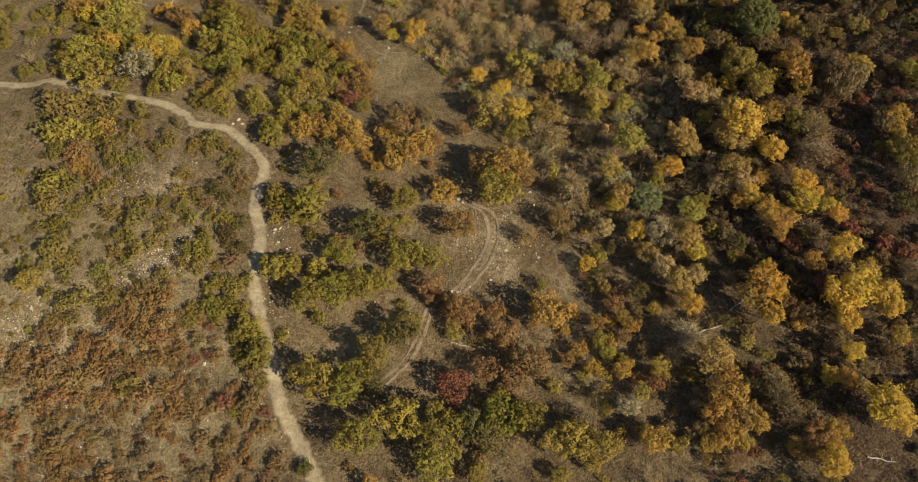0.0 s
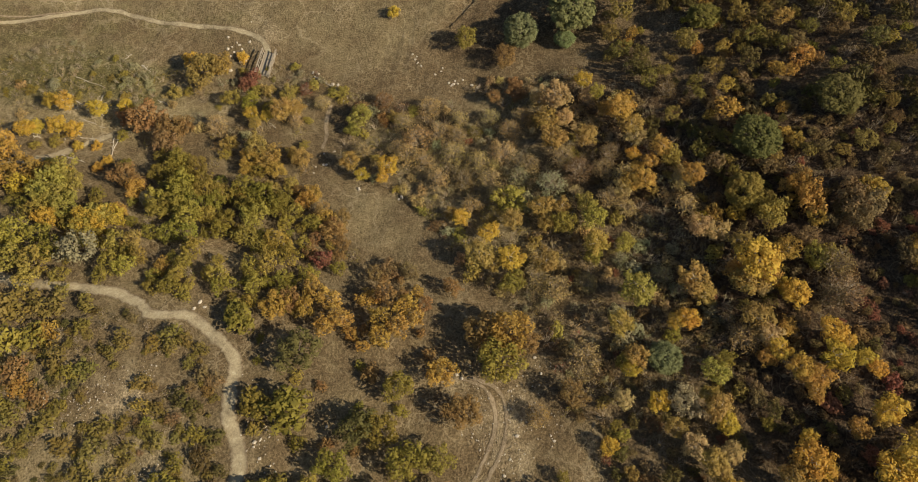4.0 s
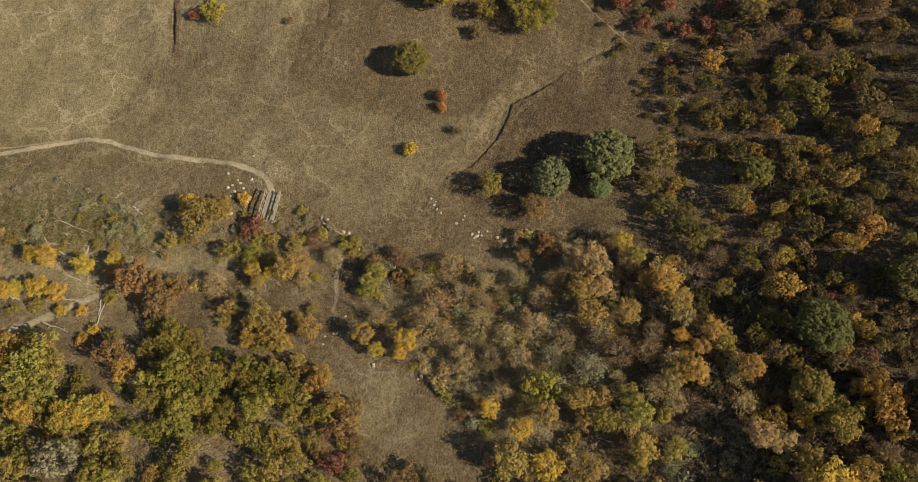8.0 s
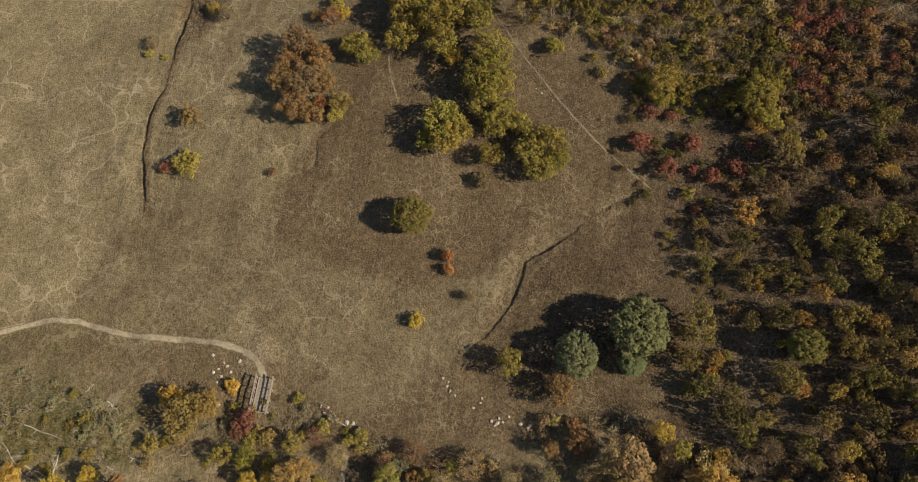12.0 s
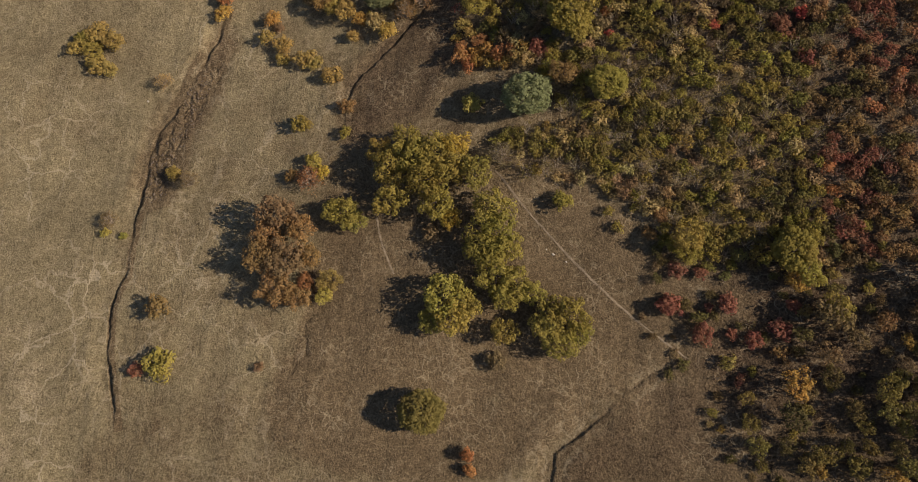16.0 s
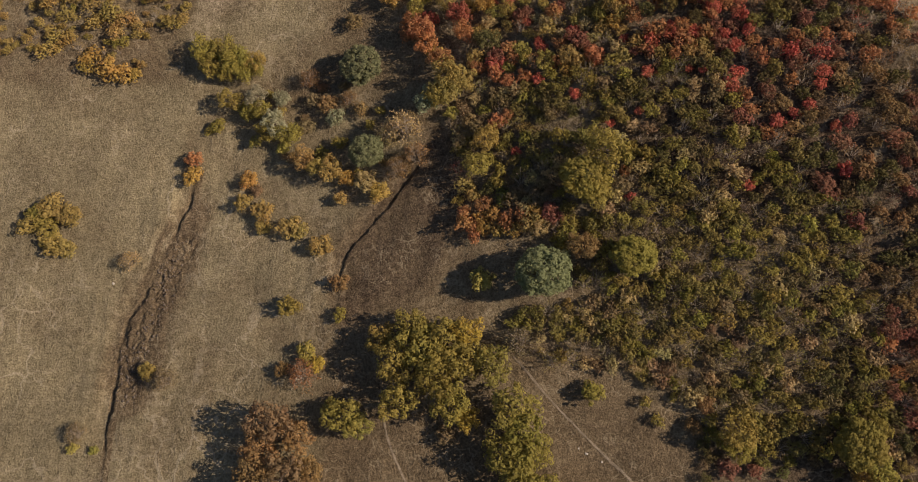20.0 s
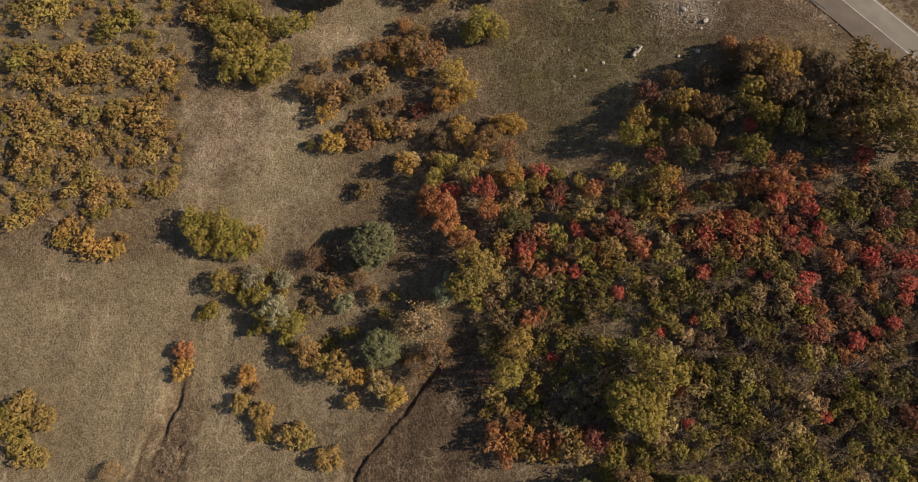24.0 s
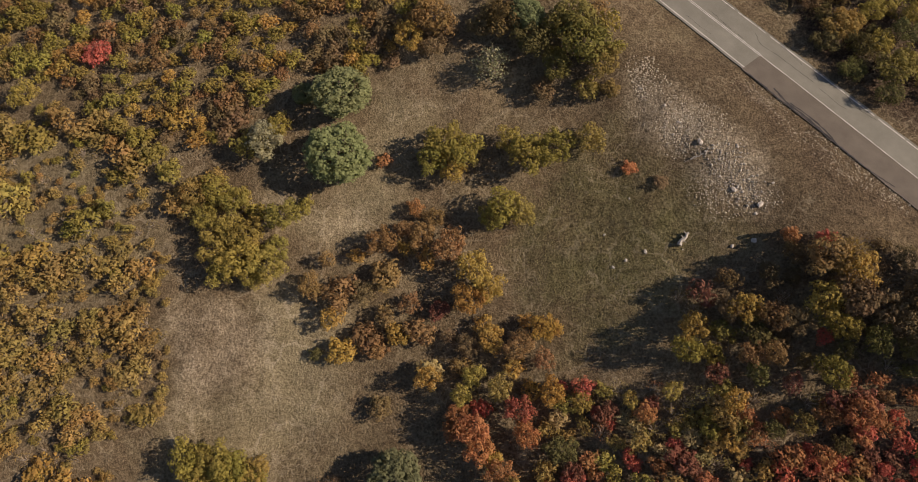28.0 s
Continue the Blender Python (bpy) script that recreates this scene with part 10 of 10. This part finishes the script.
stone(-12.5, 78.4, 0.33, "pale stones by the trail")
stone(-5.7, 75.8, 0.43, "pale stones by the trail")
stone(-34.7, 59.1, 0.39, "pale stones by the trail")
stone(-34.0, 58.3, 0.29, "pale stones by the trail")
stone(-35.4, 58.1, 0.29, "pale stones by the trail")
stone(33.3, 33.9, 0.34, "pale stones by the trail")
stone(33.1, 34.7, 0.26, "pale stones by the trail")
stone(2.6, 33.4, 0.16, "pale stones by the trail")
stone(0.5, 44.8, 0.35, "pale stones by the trail")
stone(-0.1, 45.4, 0.26, "pale stones by the trail")
stone(-6.6, 26.5, 0.24, "pale stones by the trail")
stone(-11.4, 28.1, 0.16, "pale stones by the trail")
stone(-44.0, 5.9, 0.25, "pale stones by the trail")
stone(6.1, 29.7, 0.24, "pale stones by the trail")
stone(-35.5, 114.6, 0.39, "pale stones near the creek")
stone(-33.4, 112.6, 0.29, "pale stones near the creek")
stone(-32.3, 109.0, 0.47, "pale stones near the creek")
stone(-33.2, 108.8, 0.38, "pale stones near the creek")
stone(-31.9, 109.3, 0.38, "pale stones near the creek")
stone(-36.1, 107.4, 0.48, "pale stones near the creek")
stone(-35.0, 107.1, 0.47, "pale stones near the creek")
stone(-33.9, 113.2, 0.29, "pale stones near the creek")
stone(-35.6, 112.0, 0.39, "pale stones near the creek")
stone(-34.8, 112.4, 0.29, "pale stones near the creek")
stone(-33.0, 111.6, 0.29, "pale stones near the creek")
stone(-34.4, 111.2, 0.29, "pale stones near the creek")
stone(-35.1, 110.5, 0.29, "pale stones near the creek")
stone(-33.7, 110.1, 0.29, "pale stones near the creek")
stone(-31.5, 113.0, 0.29, "pale stones near the creek")
stone(-31.2, 117.5, 0.19, "pale stones near the creek")
stone(-19.9, 104.3, 0.36, "pale stones near the creek")
stone(-18.9, 103.9, 0.27, "pale stones near the creek")
stone(-17.7, 101.9, 0.36, "pale stones near the creek")
stone(-16.4, 101.3, 0.45, "pale stones near the creek")
stone(-15.5, 101.0, 0.36, "pale stones near the creek")
stone(-14.7, 100.1, 0.36, "pale stones near the creek")
stone(-14.2, 97.9, 0.44, "pale stones near the creek")
stone(-14.6, 97.3, 0.35, "pale stones near the creek")
stone(-1.8, 105.0, 0.26, "pale stones near the creek")
stone(-1.4, 103.8, 0.26, "pale stones near the creek")
stone(-1.1, 103.0, 0.26, "pale stones near the creek")
stone(-0.5, 102.3, 0.26, "pale stones near the creek")
stone(-1.1, 104.4, 0.26, "pale stones near the creek")
stone(2.9, 100.6, 0.26, "pale stones near the creek")
stone(3.2, 101.2, 0.26, "pale stones near the creek")
stone(4.0, 97.8, 0.26, "pale stones near the creek")
stone(4.7, 97.4, 0.35, "pale stones near the creek")
stone(5.1, 98.0, 0.26, "pale stones near the creek")
stone(6.5, 98.0, 0.26, "pale stones near the creek")
stone(7.9, 96.7, 0.34, "pale stones near the creek")
stone(8.8, 95.9, 0.34, "pale stones near the creek")
stone(9.1, 96.3, 0.34, "pale stones near the creek")
stone(4.3, 97.1, 0.26, "pale stones near the creek")
stone(5.5, 97.4, 0.26, "pale stones near the creek")
stone(1.8, 100.1, 0.26, "pale stones near the creek")
stone(-19.5, 83.6, 0.27, "pale stones near the creek")
stone(-17.8, 83.9, 0.36, "pale stones near the creek")
stone(-19.8, 82.4, 0.27, "pale stones near the creek")
stone(-6.2, 75.5, 0.26, "pale stones near the creek")
stone(-12.5, 78.1, 0.26, "pale stones near the creek")
stone(-18.2, 86.4, 0.27, "pale stones near the creek")
stone(-16.4, 86.6, 0.27, "pale stones near the creek")
stone(56.5, 227.0, 0.53, "pale stones by the gravel spill")
stone(57.1, 220.0, 0.45, "pale stones by the gravel spill")
stone(58.6, 217.0, 0.44, "pale stones by the gravel spill")
stone(63.3, 245.9, 0.17, "pale stones by the gravel spill")
stone(41.4, 218.4, 0.29, "pale stones by the gravel spill")
stone(43.0, 218.4, 0.29, "pale stones by the gravel spill")
stone(45.4, 218.3, 0.29, "pale stones by the gravel spill")
stone(49.1, 216.5, 0.14, "pale stones by the gravel spill")
stone(53.7, 214.2, 0.29, "pale stones by the gravel spill")
stone(56.0, 213.7, 0.36, "pale stones by the gravel spill")
stone(55.6, 230.5, 0.31, "pale stones by the gravel spill")
stone(57.6, 216.3, 0.22, "pale stones by the gravel spill")
stone(56.5, 225.6, 0.23, "pale stones by the gravel spill")
stone(58.9, 220.2, 0.22, "pale stones by the gravel spill")
stone(55.1, 233.2, 0.23, "pale stones by the gravel spill")
stone(53.7, 236.7, 0.23, "pale stones by the gravel spill")
stone(60.8, 218.5, 0.22, "pale stones by the gravel spill")
stone(56.5, 222.2, 0.22, "pale stones by the gravel spill")
stone(42.3, 222.5, 0.22, "pale stones by the gravel spill")
stone(46.7, 225.0, 0.15, "pale stones by the gravel spill")
stone(54.4, 229.5, 0.23, "pale stones by the gravel spill")
stone(59.7, 224.3, 0.23, "pale stones by the gravel spill")
stone(20.2, 145.3, 0.25, "pale stones in the grass")
stone(21.7, 143.8, 0.16, "pale stones in the grass")
stone(19.5, 146.2, 0.16, "pale stones in the grass")
stone(-34.9, 190.2, 0.21, "pale stones in the grass")
scattered("gravel", [(52.4, 236.5), (58.7, 230.9), (60.2, 224.3), (61.3, 219.1), (59.4, 215.8), (54.5, 218.3), (53.5, 224.1), (51.7, 230.6)], 3600, (0.03, 0.14), 21, GRAVEL, "spill of broken pale gravel below the road", 2.5)
scattered("gravel", [(53.0, 241.0), (56.5, 240.0), (57.0, 235.0), (53.0, 235.5)], 500, (0.05, 0.18), 23, GRAVEL, "spill of broken pale gravel below the road", 1.5)
scattered("gravel", [(56.5, 226.0), (60.0, 224.3), (61.0, 219.1), (59.0, 216.6), (55.5, 218.9)], 120, (0.1, 0.24), 24, STONE, "scattered pale stones on the gravel spill", 1.5)
scattered("gravel", [(66.3, 233.0), (74.7, 210.4), (72.6, 207.8), (67.6, 217.2), (64.4, 231.7)], 900, (0.04, 0.13), 22, GRAVEL, "crumbled gravel shoulder of the road", 1.0)
scattered("loose_stones", [(-48.3, 29.2), (-42.0, 35.5), (-36.5, 39.4), (-36.6, 35.7), (-41.0, 30.2), (-44.8, 26.8)], 420, (0.05, 0.2), 30, STONE, "small pale stones weathering out of the slope", 3.0, 0.6, "stones")
scattered("loose_stones", [(-60.4, 23.5), (-53.4, 28.3), (-50.4, 25.1), (-57.1, 17.4)], 260, (0.05, 0.2), 31, STONE, "small pale stones weathering out of the slope", 3.0, 0.6, "stones")
scattered("loose_stones", [(-2.1, 46.4), (4.9, 45.4), (13.0, 48.6), (13.1, 37.2), (6.1, 29.7), (-1.1, 28.8)], 300, (0.05, 0.2), 32, STONE, "small pale stones weathering out of the slope", 3.0, 0.6, "stones")
scattered("loose_stones", [(-55.9, 13.1), (-37.3, 26.9), (-22.6, 17.8), (-20.2, 9.1), (-47.2, 6.3)], 300, (0.05, 0.2), 33, STONE, "small pale stones weathering out of the slope", 3.0, 0.6, "stones")
scattered("loose_stones", [(-29.5, 48.1), (-26.1, 48.3), (-22.2, 20.8), (-24.4, 20.8)], 150, (0.05, 0.2), 34, STONE, "small pale stones weathering out of the slope", 3.0, 0.6, "stones")
scattered("loose_stones", [(-53.1, 44.8), (-40.5, 50.7), (-39.0, 47.5), (-49.9, 41.9)], 160, (0.05, 0.2), 35, STONE, "small pale stones weathering out of the slope", 3.0, 0.6, "stones")
scattered("earth_clods", [(-37.4, 177.0), (-34.2, 183.0), (-29.6, 188.4), (-25.2, 193.4), (-22.6, 193.1), (-26.9, 185.9), (-32.0, 178.4), (-35.6, 171.6), (-37.8, 172.2)], 420, (0.08, 0.3), 41, CLOD, "broken dark earth clods in the eroded gully", 1.5, 0.6, "clods")


def log(ax, ay, bx, by, r0, label, mat, lift=(0.0, 0.0), name="fallen_log"):
    """A trunk lying from one point to the other, with stubs of broken limbs."""
    za, zb = float(gz(ax, ay)) + r0 * 0.75 + lift[0], float(gz(bx, by)) + r0 * 0.6 + lift[1]
    a, b = Vector((ax, ay, za)), Vector((bx, by, zb))
    n = 6
    side = Vector((-(b - a).y, (b - a).x, 0)).normalized()
    path = [(a.lerp(b, i / n) + side * 0.08 * math.sin(i * 1.7 + ax) - a, r0 * (1 - 0.55 * i / n)) for i in range(n + 1)]
    paths = [path]
    for i in (2, 3, 5):
        s = path[i][0]
        paths.append([(s, r0 * 0.35), (s + side * (0.5 if i % 2 else -0.6) + Vector((0, 0, 0.25)), r0 * 0.12)])
    tv, tf = tubes(paths, 7)
    caps = [tuple(range(6, -1, -1)), tuple(range(n * 7, n * 7 + 7))]
    me = mesh_of(name, tv, [tuple(f) for f in tf.tolist()] + caps, mat)
    ob = tagged(new(name, me), label, "log", "fallen dead wood")
    ob.location = a
    return ob


log(-63.1, 102.1, -60.9, 100.8, 0.13, "bleached fallen aspen trunk among creekside brush", PALE_BARK, (0.0, 0.0))
log(-57.7, 100.7, -57.2, 103.8, 0.12, "bleached fallen aspen trunk among creekside brush", PALE_BARK, (0.0, 0.0))
log(-54.8, 105.7, -52.8, 105.8, 0.12, "bleached fallen aspen trunk among creekside brush", PALE_BARK, (0.0, 0.0))
log(-51.2, 110.3, -49.5, 108.5, 0.14, "bleached fallen aspen trunk among creekside brush", PALE_BARK, (0.0, 0.0))
log(-53.2, 88.5, -52.7, 93.7, 0.1, "bleached fallen aspen trunk among creekside brush", PALE_BARK, (0.0, 0.0))
log(-66.8, 94.7, -65.4, 94.2, 0.12, "bleached fallen aspen trunk among creekside brush", PALE_BARK, (0.0, 0.0))
log(-61.7, 102.6, -58.4, 100.6, 0.09, "bleached fallen aspen trunk among creekside brush", PALE_BARK, (0.0, 0.0))
log(-62.7, 108.6, -57.1, 105.6, 0.09, "bleached fallen aspen trunk among creekside brush", PALE_BARK, (0.0, 0.0))
log(-59.4, 98.1, -55.5, 95.8, 0.09, "bleached fallen aspen trunk among creekside brush", PALE_BARK, (0.0, 0.0))
log(-61.2, 90.0, -56.8, 87.9, 0.1, "bleached fallen aspen trunk among creekside brush", PALE_BARK, (0.0, 0.0))
log(-50.4, 100.7, -49.2, 99.9, 0.09, "bleached fallen aspen trunk among creekside brush", PALE_BARK, (0.0, 0.0))
log(-54.5, 112.2, -53.4, 113.3, 0.08, "bleached fallen aspen trunk among creekside brush", PALE_BARK, (0.0, 0.0))
log(-47.5, 101.7, -45.4, 100.4, 0.08, "bleached fallen aspen trunk among creekside brush", PALE_BARK, (0.0, 0.0))
log(-63.7, 104.1, -60.3, 104.0, 0.08, "bleached fallen aspen trunk among creekside brush", PALE_BARK, (0.0, 0.0))
log(23.0, 53.1, 28.8, 49.0, 0.16, "dark fallen trunk in the creek bed", BARK, (0.0, 0.0))
log(29.4, 49.1, 27.5, 49.9, 0.2, "dark fallen trunk in the creek bed", BARK, (0.0, 0.0))
log(26.4, 54.3, 29.0, 52.5, 0.14, "dark fallen trunk in the creek bed", BARK, (0.0, 0.0))
log(48.9, 217.2, 50.5, 217.9, 0.3, "short thick bleached log lying in the clearing", PALE_BARK, (0.0, 0.0))
log(54.7, 225.8, 56.1, 225.5, 0.1, "thin pale branch lying on the gravel", PALE_BARK, (0.0, 0.0))
log(35.3, 26.0, 38.3, 28.1, 0.1, "bleached fallen aspen trunk among creekside brush", PALE_BARK, (0.0, 0.0))
log(31.1, 23.3, 36.6, 25.1, 0.1, "bleached fallen aspen trunk among creekside brush", PALE_BARK, (0.0, 0.0))
log(47.6, 7.5, 50.5, 6.8, 0.1, "bleached fallen aspen trunk among creekside brush", PALE_BARK, (0.0, 0.0))
log(-1.1, 22.4, 1.2, 21.8, 0.08, "bleached fallen branch in the grass", PALE_BARK, (0.0, 0.0))


log(-19.6, 103.3, -15.8, 100.1, 0.14, "bleached fallen aspen trunk among creekside brush", PALE_BARK)
log(-29.7, 92.6, -30.4, 94.3, 0.09, "bleached fallen aspen trunk among creekside brush", PALE_BARK)
log(-28.7, 93.0, -29.5, 94.5, 0.08, "bleached fallen aspen trunk among creekside brush", PALE_BARK)
log(-26.5, 93.0, -27.6, 94.4, 0.09, "bleached fallen aspen trunk among creekside brush", PALE_BARK)
log(-63.3, 102.3, -60.8, 100.7, 0.1, "bleached fallen aspen trunk among creekside brush", PALE_BARK)
log(-57.9, 101.5, -57.3, 103.7, 0.09, "bleached fallen aspen trunk among creekside brush", PALE_BARK)
log(-53.5, 93.3, -53.2, 90.0, 0.09, "bleached fallen aspen trunk among creekside brush", PALE_BARK)
log(-59.0, 93.8, -55.1, 92.9, 0.08, "bleached fallen aspen trunk among creekside brush", PALE_BARK)
log(-61.3, 93.5, -64.2, 96.7, 0.1, "bleached fallen aspen trunk among creekside brush", PALE_BARK)
log(-61.2, 100.6, -64.9, 106.0, 0.1, "bleached fallen aspen trunk among creekside brush", PALE_BARK)


def footbridge(ax, ay, bx, by, wide=2.3):
    """Plank deck on two stringers, with posts, top and middle rails on both sides."""
    za, zb = float(gz(ax, ay)) + 0.16, float(gz(bx, by)) + 0.35
    a, b = Vector((ax, ay, za)), Vector((bx, by, zb))
    ln = (b - a).length
    root = tagged(new("footbridge"), "weathered plank footbridge with post-and-rail sides over the creek", "bridge")
    x = (b - a).normalized()
    y = Vector((-x.y, x.x, 0)).normalized()
    z = x.cross(y)
    root.matrix_basis = Matrix.Translation(a) @ Matrix((x, y, z)).transposed().to_4x4()

    def beam(name, c, size, tilt=0.0, label=""):
        bm = bmesh.new()
        bmesh.ops.create_cube(bm, size=1)
        bmesh.ops.scale(bm, vec=size, verts=bm.verts)
        bmesh.ops.bevel(bm, geom=bm.edges[:], offset=0.012, segments=1, affect="EDGES")
        return part(name, bm_mesh(name, bm, PLANK), root, label, pose(*c, 0, 0, tilt))

    n = int(ln / 0.2)
    for i in range(n):
        w = wide + rng.uniform(-0.05, 0.05)
        beam("plank", (ln * (i + 0.5) / n, 0, rng.uniform(-0.006, 0.006)), (ln / n - 0.02, w, 0.06), rng.uniform(-0.8, 0.8))
    for s in (-1, 1):
        beam("stringer", (ln / 2, s * (wide / 2 - 0.25), -0.16), (ln + 0.3, 0.18, 0.24))
        for i in range(4):
            beam("post", (0.1 + (ln - 0.2) * i / 3, s * (wide / 2 + 0.09), 0.42), (0.13, 0.13, 1.3))
        beam("top_rail", (ln / 2, s * (wide / 2 + 0.09), 1.11), (ln + 0.35, 0.24, 0.07))
        beam("middle_rail", (ln / 2, s * (wide / 2 - 0.01), 0.62), (ln + 0.15, 0.06, 0.16))
        beam("kerb_beam", (ln / 2, s * (wide / 2 - 0.12), 0.1), (ln, 0.13, 0.13))
    return root


footbridge(-27.6, 109.7, -28.9, 104.8)


def grass(name, count, region, mat, seed, sizes, label, cover_poly=None):
    """Tufts of bent dead blades over the open ground."""
    r = np.random.default_rng(seed)
    X, Y = r.uniform(region[0], region[1], count), r.uniform(region[2], region[3], count)
    if cover_poly:
        ok = np.zeros(count, bool)
        for poly in cover_poly:
            ok |= soft_zone(X, Y, poly, 5.0) > r.uniform(0.2, 0.8, count)
        X, Y = X[ok], Y[ok]
    ok = np.ones(len(X), bool)
    for line, half in KEEP_CLEAR:
        ok &= from_line(X, Y, line)[0] > half
    X, Y = X[ok], Y[ok]
    k, blades = len(X), 2
    X, Y = np.repeat(X, blades), np.repeat(Y, blades)
    A, H = r.uniform(0, 6.28, k * blades), r.uniform(*sizes, k * blades)
    W, lean = H * r.uniform(0.22, 0.42, k * blades), H * r.uniform(0.3, 1.0, k * blades)
    base = np.stack((X, Y, gz(X, Y) - 0.02), -1)
    d = np.stack((np.cos(A), np.sin(A), 0 * A), -1)
    s = np.stack((-np.sin(A), np.cos(A), 0 * A), -1)
    tip = base + d * lean[:, None] + np.stack((0 * A, 0 * A, H), -1)
    V = np.stack((base - s * W[:, None] / 2, base + s * W[:, None] / 2, tip), 1).reshape(-1, 3)
    return tagged(new(name, mesh_of(name, V, np.arange(3 * k * blades).reshape(-1, 3), mat)), label, "grass", kind="stuff")


grass("dry_grass", 110000, (-88, 92, 0, 284), STRAW, 61, (0.07, 0.17), "short straw-coloured dead grass tufts")
CLEARING = [(34.6, 230.0), (42.4, 233.3), (50.1, 234.4), (51.1, 225.6), (47.0, 221.4), (49.4, 216.6), (42.4, 214.3), (36.7, 211.3), (31.9, 207.0), (32.2, 213.5), (30.9, 220.2)]
grass("weeds", 15000, (28, 54, 205, 237), WEED, 62, (0.1, 0.24), "dull green weeds in the clearing", [CLEARING])
grass("weeds", 9000, (74, 90, 205, 246), WEED, 63, (0.12, 0.35), "green grass along the far road verge", [[(74.7, 243.4), (77.2, 234.9), (81.0, 220.2), (83.9, 210.4), (86.8, 214.7), (83.3, 230.5), (80.1, 244.5)]])
